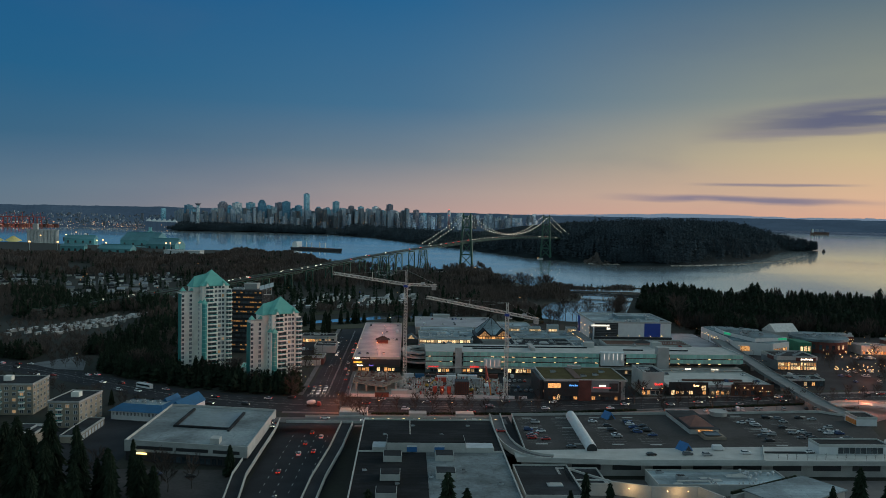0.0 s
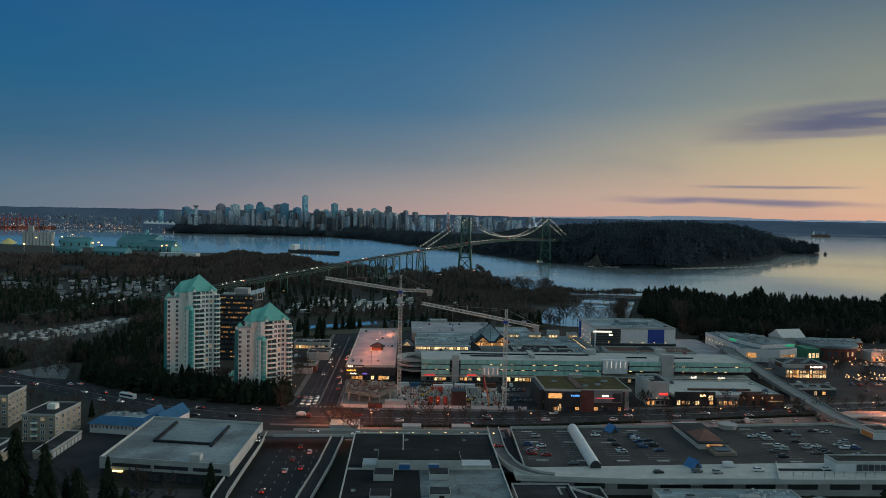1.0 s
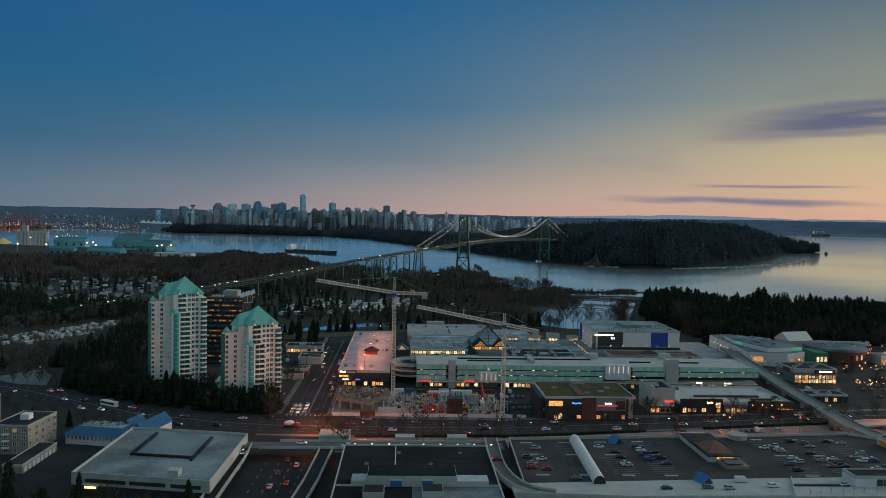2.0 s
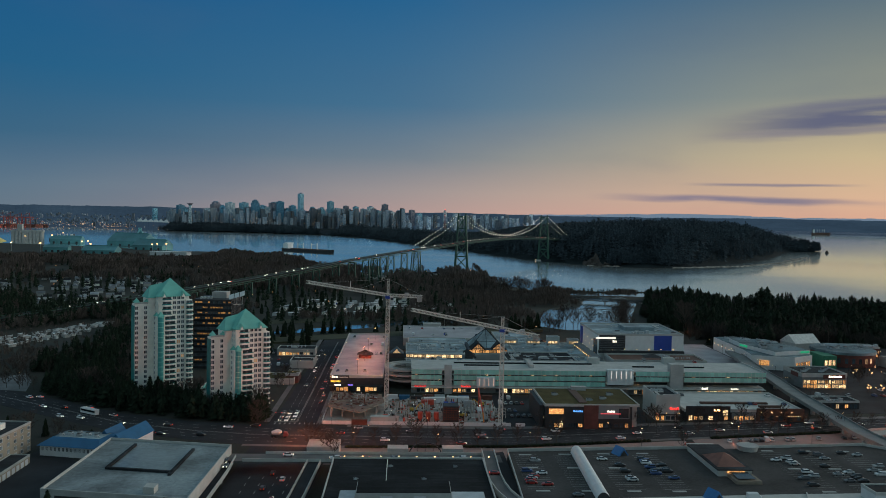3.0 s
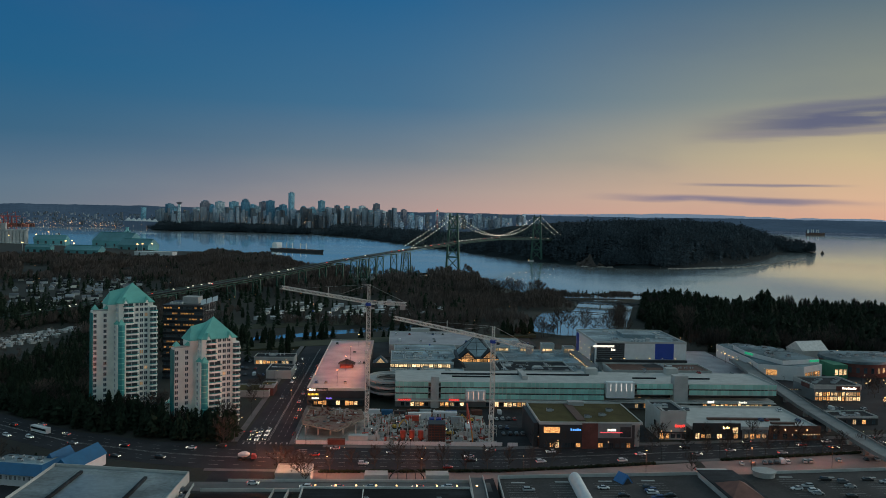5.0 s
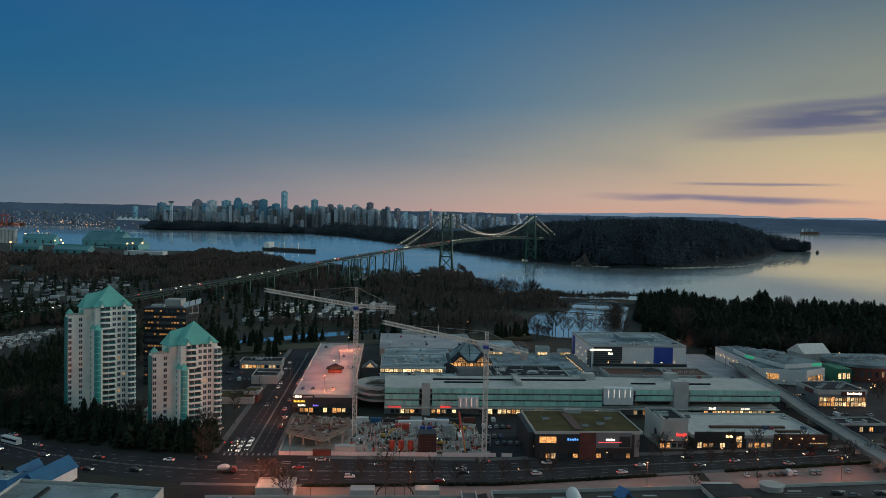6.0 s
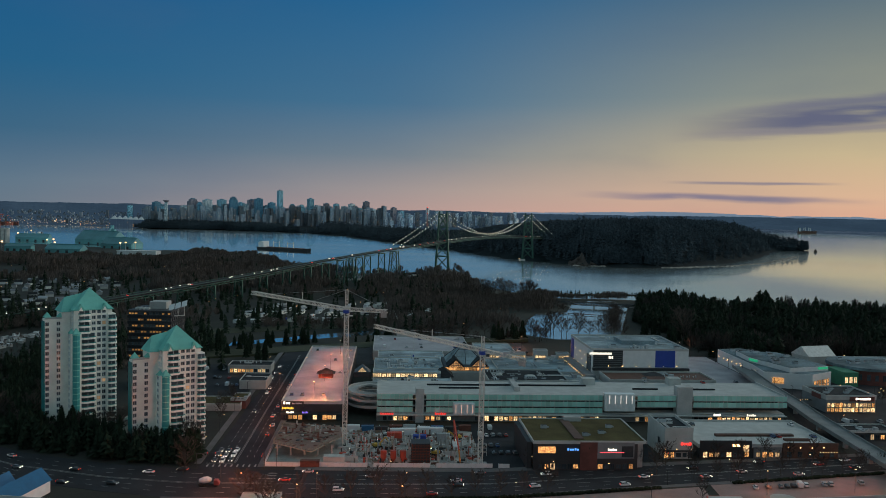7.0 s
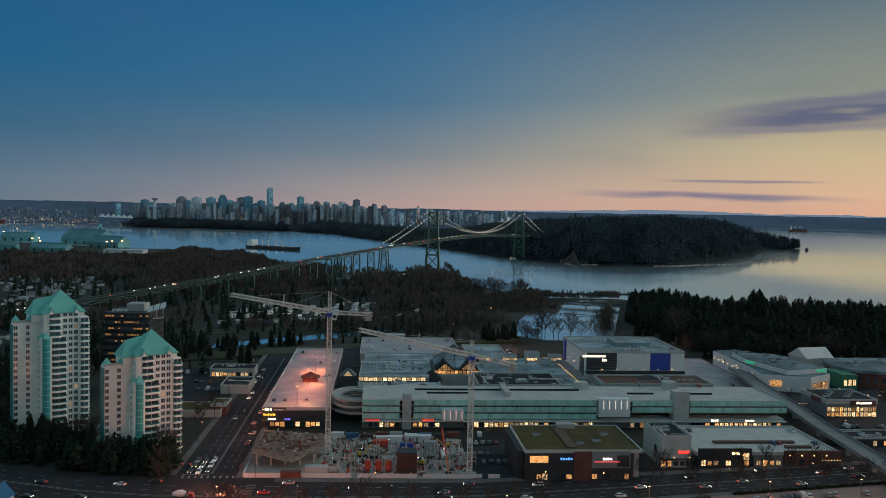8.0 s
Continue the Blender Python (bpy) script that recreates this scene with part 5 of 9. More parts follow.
part("shop_awning", box(-16, 16, -92.5, -89.1, 3.6, 4.2), M["dark"], roofpark)
shopfront(roofpark, -15, 15, -89.12, 1.6, 0.5)
shack = thing("ticket_shack", (-18, 634, 13), 0, "small hip-roofed shack on the parking roof", "shack")
part("wall", box(-4.2, 4.2, -3, 3, 0, 2.6), M["brick"], shack)
part("roof", pyramid(-4.2, 4.2, -3, 3, 2.6, 3.0, 1.2), M["roof_dark"], shack)
for x, y in ((-20, 575), (-18, 622), (-17, 660), (-14, 715)):
    lp = thing("roof_lamp", (x, y, 13), 0, "lamp post on the parking roof", "lamp post", "roof lamps")
    part("pole", box(-0.07, 0.07, -0.07, 0.07, 0, 9.2), M["dark"], lp)
    part("lamp_head", box(-0.4, 0.4, -0.2, 0.2, 9.2, 9.4), M["lamp_warm"], lp)
    li = new("sodium_light", bpy.data.lights.new("sodium_light", "SPOT"))
    li.data.energy, li.data.color, li.data.shadow_soft_size = 24000, (1.0, 0.21, 0.085), 0.4
    li.data.spot_size, li.data.spot_blend = math.radians(164), 0.8
    li.matrix_world = Matrix.Translation((x, y, 21.9))

# spiral ramp beside the garage
ramp = thing("spiral_ramp", (9.5, 591, 4), 0, "round concrete spiral car ramp", "car ramp")
for lvl in range(3):
    bm = bmesh.new()
    n, z = 36, 4.2 + lvl * 3.2
    rings = []
    for k in range(n):
        a = k / n * 6.2832
        rings.append([bm.verts.new((r * math.cos(a), 1.3 * r * math.sin(a), zz)) for r, zz in ((7.5, z), (13, z), (13, z + 1.3), (12.7, z + 1.3), (12.7, z + 0.3), (7.8, z + 0.3), (7.8, z + 1.1), (7.5, z + 1.1))])
    for a, b in zip(rings, rings[1:] + rings[:1]):
        for i in range(8):
            bm.faces.new((a[i], a[(i + 1) % 8], b[(i + 1) % 8], b[i]))
    bmesh.ops.recalc_face_normals(bm, faces=bm.faces)
    part("ramp_level", bm, M["concrete"], ramp)
bm = bmesh.new()
bmesh.ops.create_cone(bm, cap_ends=True, segments=24, radius1=6.3, radius2=6.3, depth=9, matrix=Matrix.Translation((0, 0, 4.5)))
part("core", bm, M["dark"], ramp)

# mall roofs behind the garage
mall = "shopping mall roofs"
lowrise("mall_block", 10, 56, 612, 652, 14.0, "concrete", "roof_grey", "low mall block with grey membrane roof", "mall building", 0.7, 14, group=mall)
cl = lowrise("clerestory_block", 10, 50, 628, 640, 17.2, "fascia", "roof_grey", "long clerestory hall with a lit glass band", "mall building", 0.4, 0, 14.0, mall)
for k in range(14):
    piece("lit_pane", SHOP_PANES[1], cl, (-19 + k * 2.75, -6.12, 1.7)).scale = (1.15, 1, 0.8)
lowrise("mall_block", 56, 88, 648, 700, 14.0, "concrete", "roof_grey", "low mall block with grey membrane roof", "mall building", 0.7, 3, group=mall)
lowrise("mall_block", 88, 144, 648, 704, 14.0, "concrete", "roof_grey", "wide low mall block with blue-grey roof", "mall building", 0.7, 16, group=mall)
lowrise("dark_roof_block", 77, 124, 612, 647, 15.6, "concrete", "roof_dark", "low mall block with black roof and many vents", "mall building", 0.8, 16, group=mall)
lowrise("mall_block", 126, 146, 612, 646, 13.2, "concrete", "roof_grey", "low mall block with grey roof", "mall building", 0.7, 3, group=mall)
lowrise("mall_block", 10, 54, 654, 700, 13.2, "pale", "roof_grey", "pale low mall block crowded with roof plant", "mall building", 0.7, 22, group=mall)
lowrise("loading_block", 12, 58, 704, 738, 11.5, "pale", "roof_grey", "pale rear service block with a sloping canopy", "mall building", 0.7, 4, group=mall)
lowrise("rear_block", 8, 80, 742, 816, 10.4, "concrete", "pale_deck", "wide flat rear block with a pale parking roof", "mall building", 0.8, 5, group=mall)
lowrise("rear_block", 84, 112, 716, 780, 11.0, "concrete", "roof_grey", "flat rear block with grey roof", "mall building", 0.8, 5, group=mall)
lowrise("rear_cabin", 26, 42, 818, 826, 12.5, "pale", "pale", "small pale cabin behind the rear block", "cabin", 0.4, 1)
for k, (x0, x1) in enumerate(((84, 95), (102, 112), (118, 127), (134, 142))):
    b = lowrise("skylight_box", x0, x1, 694, 702, 18.0 if k != 2 else 20.0, "pale", "roof_grey", "raised skylight box glowing along its front", "skylight", 0.3, 0, 14.0, mall)
    for j in range(int((x1 - x0) / 2.4)):
        piece("lit_pane", SHOP_PANES[1], b, (-(x1 - x0) / 2 + 1.5 + j * 2.4, -4.12, 2.0)).scale = (1, 1, 0.7)
sk = thing("skylight_pyramid", (3.5, 634, 14), 0, "small glazed pyramid skylight on a dark base", "skylight")
part("base", box(-5, 5, -5, 5, 0, 3.0), M["dark"], sk)
part("glass_roof", pyramid(-4, 4, -4, 4, 3.0, 4.2, 0.4), M["glass"], sk)
part("lit_front", gable(0, -4.5, 3.1, 5.2, 2.7, 0.2), M["lit_shop_b"], sk)
# great gabled court with glowing glass
M["court_glow"] = glow("court_glass", (1.0, 0.5, 0.2), 0.32, 0.3, True)
court = thing("glazed_court", (68, 672, 14), 0, "dark gabled court roof with glowing orange glazing", "mall building")
part("base", box(-14, 14, -20, 16, 0, 2.5), M["dark"], court)
bm = bmesh.new()
b = [bm.verts.new(p) for p in ((-12, -12, 2.5), (12, -12, 2.5), (12, 16, 2.5), (-12, 16, 2.5))]
t = bm.verts.new((0, 2, 14.5))
for i in range(4):
    bm.faces.new((b[i], b[(i + 1) % 4], t))
steep = part("steep_roof", bm, M["roof_grey"], court)
bm = bmesh.new()
for x, y in ((-12, -12), (12, -12), (12, 16), (-12, 16), (0, -12), (0, 16)):
    add_beam(bm, (x, y, 2.6), (0, 2, 14.7), 0.3)
for f in (0.33, 0.66):
    q = [(u * (1 - f), 2 + (v - 2) * (1 - f), 2.55 + 12 * f) for u, v in ((-12, -12), (12, -12), (12, 16), (-12, 16))]
    for a, b in zip(q, q[1:] + q[:1]):
        add_beam(bm, a, b, 0.16)
part("roof_ribs", bm, M["roof_dark"], steep)
part("front_gable", gable(-7, -21, 2.5, 11, 5.0, 14), M["roof_dark"], court)
part("front_gable", gable(8, -18, 2.5, 11, 5.0, 12), M["roof_dark"], court)
for gx_, gy_ in ((-7, -21.2), (8, -18.2)):
    g = part("glazed_gable", gable(gx_, gy_, 2.6, 9, 4.0, 0.15), M["court_glow"], court, "glowing orange gable glass")
    bm = bmesh.new()
    for k in range(7):
        u = -4.2 + k * 1.4
        add_beam(bm, (gx_ + u, gy_ - 0.08, 2.6), (gx_ + u, gy_ - 0.08, 2.7 + 4.0 * (1 - abs(u) / 4.6)), 0.26)
    for z in (3.5, 4.6):
        w = 4.5 * (1 - (z - 2.6) / 4.0)
        add_beam(bm, (gx_ - w, gy_ - 0.08, z), (gx_ + w, gy_ - 0.08, z), 0.22)
    part("glazing_bars", bm, M["dark"], g)
for k in range(11):
    piece("glowing_pane", SHOP_PANES[0], court, (-12.5 + k * 2.5, -20.1, 1.2)).scale = (1, 1, 0.8)
part("low_hip", pyramid(-22, -10, -44, -26, 0.5, 5, 0), M["roof_dark"], court)

# cinema box
cin = lowrise("cinema", 144, 205, 641, 700, 30.0, "white", "roof_grey", "tall white cinema box with dark and blue panels", "cinema", 0.8, 10)
part("dark_panel", box(-29.5, -11, -29.7, -29.52, 15.2, 25.6), M["dark"], cin, "black ribbed panel")
for k in range(8):
    part("rib", box(-29.4, -11.1, -29.8, -29.71, 15.6 + k * 1.25, 15.75 + k * 1.25), M["fascia"], cin)
part("blue_panel", box(9.5, 22, -29.7, -29.52, 15.2, 25.6), M["bluepanel"], cin, "deep blue panel")
part("light_strip", box(-32, -18, -30.2, -29.8, 23.0, 24.2), glow("white_neon", (1.0, 0.9, 0.75), 1.1), cin, "glowing white strip")
part("roof_penthouse", box(-6, 16, -8, 12, 26, 28.5), M["roof_grey"], cin)
part("canopy", box(-30, 30.5, -32, -29.6, 13.4, 15), M["dark"], cin)
bars(cin, -20, -17, -29.9, 20.5, 1.4, M["lamp_white"], 3)
lamps(cin, [(-20 + k * 8.6, -30.2, 15.9) for k in range(6)], 0.36)
part("lobby_glass", box(-30.9, -30.52, -28, -18, 10, 22), M["glass"], cin)
lamps(cin, [(-30.9, -22 + k * 4.5, 12 + (k % 3) * 4) for k in range(10)], 0.35)
part("corner_blue", box(-30.9, -30.52, 20, 27, 8, 25), M["bluepanel"], cin)
part("column", box(-29, -28.2, -31, -30.2, 0, 8.2), M["concrete"], cin)
annex = lowrise("cinema_annex", 148, 211, 611, 637, 16.6, "concrete", "brown", "low annex with dark brown gravel roof", "mall building", 0.9, 3)
part("curved_roof", pyramid(-6, 6, 2, 10, 12.6, 2.0), M["dark"], annex)
rail = thing("glazed_link", (141, 660, 4), 0, "stepped glazed link with a string of lamps", "link building")
part("wall", box(-3, 3, -30, 40, 0, 12), M["fascia"], rail)
lamps(rail, [(-3.2, -28 + k * 5.2, 10.5) for k in range(13)], 0.32)

# shops along the street
ei = thing("corner_store", (103, 500, 4), 0, "two storey shop block with mossy roof and dark front", "shop building")
part("wall", box(-22.5, 22.5, -18, 22, 0, 12), M["dark"], ei)
part("roof", box(-22.2, 26, -17.7, 21.7, 12, 12.25), M["greenroof"], ei, "mossy brown roof")
for a in ((-22.8, 26.2, -18.2, -17.7), (-22.8, 26.2, 21.7, 22.1), (-22.8, -22.3, -17.7, 21.7), (25.8, 26.2, -17.7, 21.7)):
    part("parapet", box(*a, 11.4, 12.7), M["pale"], ei)
part("east_wall", box(22.5, 26, -14, 22, 0, 12), M["pale"], ei)
part("brick_panel", box(-2.5, 5, -18.3, -18.01, 0, 12.1), M["brick"], ei, "dark red panel")
part("pale_panel", box(5, 21, -18.4, -18.01, 5.2, 12.1), M["fascia"], ei, "grey panel")
part("window_panel", box(15.5, 20.5, -18.5, -18.41, 5.8, 10.5), M["glass"], ei)
part("sign_window", box(-20.5, -13, -18.25, -18.01, 7.5, 10.2), M["lit_shop_a"], ei)
bars(ei, -8, -2.8, -18.3, 8.6, 0.8, glow("blue_neon", (0.12, 0.4, 1.0), 1.2), 5)
bars(ei, 9.5, 13.5, -18.6, 8.6, 0.8, M["lamp_white"], 6)
part("neon_line", box(6, 16.5, -18.62, -18.42, 7.7, 8.0), glow("red_neon", (1.0, 0.1, 0.12), 1.0), ei)
shopfront(ei, -20.5, -3, -18.1, 1.7, 0.5)
shopfront(ei, 5, 21, -18.1, 1.7, 0.35)
part("roof_trench", box(-4, 0, -14, 20, 12.25, 12.7), M["brown"], ei)
part("roof_frame", box(-2, 6, 17, 21, 12.25, 14.2), M["concrete"], ei)
for x, y in ((-14, 5), (10, -4), (16, 6), (2, -8)):
    piece("rooftop_unit", UNIT, ei, (x, y, 12.25))
part("west_brace", box(-25, -22.9, -16, 20, 0, 11.6), M["dark"], ei, "slanted grey side screen")
lamps(ei, [(-22.6, -15, 5), (-22.6, 0, 8), (-14, -18.4, 3.8), (10, -18.5, 3.2)], 0.3)

st = lowrise("corner_shop", 143, 156, 499, 524, 17.0, "pale", "roof_dark", "pale corner shop block with sunken roof plant", "shop building", 1.2, 5)
shopfront(st, -7, 7, -12.6, 1.8, 0.6)
part("awning", box(-7.5, 7.5, -14, -12.6, 3.6, 4.0), M["dark"], st)
bars(st, 1, 6, -12.7, 6.2, 1.0, M["lamp_red"], 4)
lamps(st, [(-6, -12.9, 4.4), (-1, -12.9, 4.4), (6, -12.9, 4.4)], 0.3)
piece("shop_window", SHOP_PANES[2], st, (-7.1, -6, 7), -90)
ss = lowrise("shop_row", 159, 224, 500, 545, 9.5, "dark", "pale", "row of low shops with a pale parking roof", "shop building", 1.0, 0)
part("tall_front", box(-32, -8, -23.3, -22.7, 0, 8.2), M["dark"], ss)
part("glass_hall", box(-7, 6, -23.2, -22.7, 0, 5.2), M["fascia"], ss)
part("brick_front", box(6.5, 32.5, -23.3, -22.7, 0, 7.2), M["brown"], ss, "brown brick shop front")
shopfront(ss, -31, -9, -23.4, 1.9, 0.55)
shopfront(ss, -6.5, 5.5, -23.3, 1.9, 1.0, warm=0.3)
for k in range(5):
    piece("tall_window", SHOP_PANES[2], ss, (9.5 + k * 5, -23.4, 2.0))
lamps(ss, [(9 + k * 5.5, -23.6, 5.2) for k in range(4)] + [(-12, -23.6, 5.2)], 0.42)
lamps(ss, [(24 + k * 1.3, -23.6, 3.0) for k in range(7)], 0.2)
bars(ss, -17, -13.5, -23.5, 5.6, 0.9, M["lamp_warm"], 5)
part("lit_showcase", box(-11.8, -9.4, -23.5, -23.35, 3.4, 6.2), M["lit_shop_b"], ss)
for x0, x1, y in ((-18, 20, -6), (12, 24, -14)):
    part("planter", box(x0, x1, y, y + 2.2, 5.5, 6.5), M["brown"], ss)

# restaurant with glowing front
rs = thing("restaurant", (280.4, 601.5, 4), 0, "restaurant with a glowing two storey glass front", "restaurant")
part("wall", box(-14.7, 14.7, -13, 14, 0, 9), M["fascia"], rs)
part("roof", box(-14.4, 14.4, -12.7, 13.7, 9, 9.2), M["roof_dark"], rs)
for a in ((-14.9, 14.9, -13.2, -12.7), (-14.9, 14.9, 13.7, 14.2), (-14.9, -14.4, -12.7, 13.7), (14.4, 14.9, -12.7, 13.7)):
    part("parapet", box(*a, 7.4, 10), M["pale"], rs)
for z in (1.6, 4.4):
    shopfront(rs, -14, 14.3, -13.1, z, 0.97, step=2.2, warm=0.4)
    shopfront(rs, -12.5, 0, 14.8, z, 0.9, turn=90, warm=0.5)
part("sign_board", box(-1, 13.5, -13.6, -13.25, 6.6, 9.2), M["brick"], rs, "dark red sign board")
bars(rs, 2.5, 11.5, -13.7, 7.4, 1.0, M["lamp_white"], 8)
part("sign_board", box(-15.3, -14.95, -8, 2, 6.6, 9.2), M["brick"], rs)
for k in range(6):
    piece("rooftop_unit", UNIT, rs, (-10 + k * 4, -4 + (k % 3) * 5, 9.2))
part("canopy", box(-33, -15, 2, 4.5, 3.6, 4.0), M["dark"], rs)
lamps(rs, [(-33 + k * 1.4, 1.9, 3.9) for k in range(12)], 0.16)

# eastern retail street
M["slate"] = sheets(mat("slate_blue_membrane", (0.13, 0.18, 0.20), 0.85, var=0.4, scale=0.07, fine=0.9, bump=0.1, spec=0.3), 12.0, 2.4, 0.14)
ea = thing("retail_hall", (283, 690, 4), 0, "white retail hall with green lettering and warm wall lamps", "retail building")
part("wall", prism([(-17, 56), (-18, -6), (-22, -32), (6, -42), (24.5, -30), (20, 30), (2, 62)], 0, 10), M["white"], ea)
part("roof", prism([(-16.5, 55.4), (-17.5, -6), (-21.4, -31.6), (5.9, -41.4), (24, -29.8), (19.5, 29.8), (2, 61.4)], 10, 10.2), M["slate"], ea)
part("upper_wall", prism([(-14, 30), (-16, 4), (-6, -36), (24, -27), (14, 26)], 10.2, 13), M["white"], ea)
part("upper_roof", prism([(-13.6, 29.5), (-15.4, 4), (-5.7, -35.3), (23.4, -26.6), (13.7, 25.6)], 13, 13.2), M["slate"], ea)
GREEN_SIGN = glow("green_sign", (0.05, 0.75, 0.36), 0.34)
s = part("green_sign", box(-4.5, 4.5, -0.2, 0, 0, 1.5), GREEN_SIGN, ea, "green glowing sign band")
s.matrix_basis = pose(-15.0, -1.0, 11.2, 0, 0, -76)
s = part("green_sign", box(-4, 4, -0.2, 0, 0, 1.5), GREEN_SIGN, ea, "green glowing sign band")
s.matrix_basis = pose(19.5, -28.6, 11.2, 0, 0, 16.7)
for k in range(6):
    for z in (1.8, 4.6):
        u = piece("shop_window", SHOP_PANES[0], ea, (8.2 + k * 2.6, -40.75 + k * 1.69, z), 33)
part("show_window", box(-3.4, 3.4, -0.3, 0, 0, 3.6), M["lit_shop_a"], ea).matrix_basis = pose(-13.5, -35.2, 3.2, 0, 0, -19.6)
lamps(ea, [(-17.5 - k * 0.1, 52 - k * 8.0, 5.5) for k in range(8)] + [(-19 - k * 1.3, -12 - k * 8.5, 5.5) for k in range(3)], 0.45)
for k in range(16):
    u = piece("rooftop_unit", UNIT, ea, (rng_m.uniform(-12, 6), rng_m.uniform(32, 52), 10.2 if k > 9 else 13.2), rng_m.choice((0, 90)))
    u.scale = (1.4, 1.4, 1.2)
    if u.location.z > 12:
        u.location = (rng_m.uniform(-8, 14), rng_m.uniform(-24, 22), 13.2)
rb = thing("round_store", (345, 688, 4), 0, "round retail block with green and brick walls", "retail building")
bm = bmesh.new()
bmesh.ops.create_cone(bm, cap_ends=True, segments=40, radius1=22, radius2=22, depth=9.4, matrix=Matrix.Diagonal((1, 1.15, 1, 1)) @ Matrix.Translation((0, 0, 4.7)))
part("wall", bm, M["brick"], rb)
bm = bmesh.new()
bmesh.ops.create_cone(bm, cap_ends=True, segments=40, radius1=23, radius2=22.5, depth=1.8, matrix=Matrix.Diagonal((1, 1.15, 1, 1)) @ Matrix.Translation((0, 0, 10.3)))
part("roof", bm, M["slate"], rb)
M["green_wall"] = mat("green_stucco", (0.04, 0.2, 0.12), 0.8, var=0.2)
part("green_wing", box(-29, -19, -28, -6, 0, 9.5), M["green_wall"], rb, "dark green wing")
for k in range(3):
    piece("shop_window", SHOP_PANES[1], rb, (-27 + k * 3, -28.1, 4.5)).scale = (1, 1, 1.6)
for k in range(9):
    a = -1.3 + k * 0.22
    piece("shop_window", SHOP_PANES[1 if k > 6 else 2], rb, (22.1 * math.sin(a), -25.4 * math.cos(a), 5), math.degrees(a)).scale = (1, 1, 1.5)
for k in range(10):
    piece("rooftop_unit", UNIT, rb, (rng_m.uniform(-13, 13), rng_m.uniform(-13, 13), 11.2))
th = thing("pitched_hall", (330, 727, 4), 14, "pale hall with a bright pitched metal roof", "retail building")
part("wall", box(-11.4, 11.4, -9, 9, 0, 10), M["pale"], th)
bm = bmesh.new()
a = [bm.verts.new(p) for p in ((-12, -9.6, 10), (12, -9.6, 10), (-12, -1, 16.5), (12, -1, 16.5), (-12, 9.6, 10), (12, 9.6, 10))]
bm.faces.new((a[0], a[1], a[3], a[2])), bm.faces.new((a[2], a[3], a[5], a[4])), bm.faces.new((a[0], a[2], a[4])), bm.faces.new((a[1], a[5], a[3])), bm.faces.new((a[0], a[4], a[5], a[1]))
part("roof", bm, M["steel"], th)
for k, (x, y, w, d, h) in enumerate(((378, 668, 22, 16, 7), (402, 640, 26, 18, 7.5), (420, 690, 30, 20, 8), (455, 660, 26, 22, 7), (380, 625, 18, 12, 6), (440, 620, 24, 14, 6.5), (375, 720, 26, 18, 8), (480, 705, 30, 20, 8))):
    b = lowrise("village_shop", x - w / 2, x + w / 2, y - d / 2, y + d / 2, 4 + h, ("pale", "green_wall", "brick", "cream")[k % 4], "roof_grey", "low village style shop with glowing windows", "shop building", 0.6, 3, group="village shops")
    shopfront(b, -w / 2 + 1, w / 2 - 1, -d / 2 - 0.12, 1.7, 0.75)
    lamps(b, [(-w / 2 + 1 + j * 4, -d / 2 - 0.4, 3.6) for j in range(int(w / 4))], 0.28)
hall = lowrise("small_pavilion", 246, 272, 531, 545, 8.2, "dark", "roof_dark", "small dark pavilion in the parking lot", "pavilion", 0.6, 4)
shopfront(hall, -12, 12, -7.1, 1.6, 0.3)
# buildings west of the road
lowrise("garden_office", -70, -54, 640, 664, 9, "pale", "roof_dark", "low pale office with a lit porch", "office building", 0.5, 2)
wo = lowrise("brick_office", -66, -58, 590, 606, 9, "brick", "greenroof", "small brick office with a flat roof", "office building", 0.5, 1)
lowrise("terrace_office", -88, -60, 585, 604, 7.5, "concrete", "greenroof", "low terrace building with planted roof", "office building", 0.5, 1)
lo = lowrise("porch_office", -86, -58, 690, 706, 9, "pale", "roof_dark", "low pale office with a lit ground floor", "office building", 0.5, 2)
shopfront(lo, -13, 13, -8.1, 1.7, 0.8)
lowrise("condo_podium", -108, -100, 540, 560, 10, "cream", "copper", "cream podium building with green trim", "podium", 0.5, 0)
gz = thing("entry_canopy", (-70, 505, 4), 0, "green roofed entry canopy lit from below", "canopy")
part("roof", pyramid(-4, 4, -3, 3, 3.2, 2.2, 0.4), M["copper"], gz)
for x in (-3.5, 3.5):
    for y in (-2.6, 2.6):
        part("post", box(x - 0.15, x + 0.15, y - 0.15, y + 0.15, 0, 3.2), M["cream"], gz)
lamps(gz, [(0, -1, 2.8), (2, 0, 2.9)], 0.3)

# ---- streets, pavements and lots ----
def strip(name, far, near, z, material, label, category, kind="structure", thick=0.25):
    """A flat band between two lines of points, with a real edge."""
    bm = bmesh.new()
    f = [bm.verts.new((x, y, z)) for x, y in far]
    n = [bm.verts.new((x, y, z)) for x, y in near]
    fl = [bm.verts.new((x, y, z - thick)) for x, y in far]
    nl = [bm.verts.new((x, y, z - thick)) for x, y in near]
    for i in range(len(far) - 1):
        bm.faces.new((n[i], n[i + 1], f[i + 1], f[i]))
        bm.faces.new((f[i], f[i + 1], fl[i + 1], fl[i]))
        bm.faces.new((nl[i], nl[i + 1], n[i + 1], n[i]))
    bmesh.ops.recalc_face_normals(bm, faces=bm.faces)
    return tagged(part(name, bm, material), label, category, kind=kind)


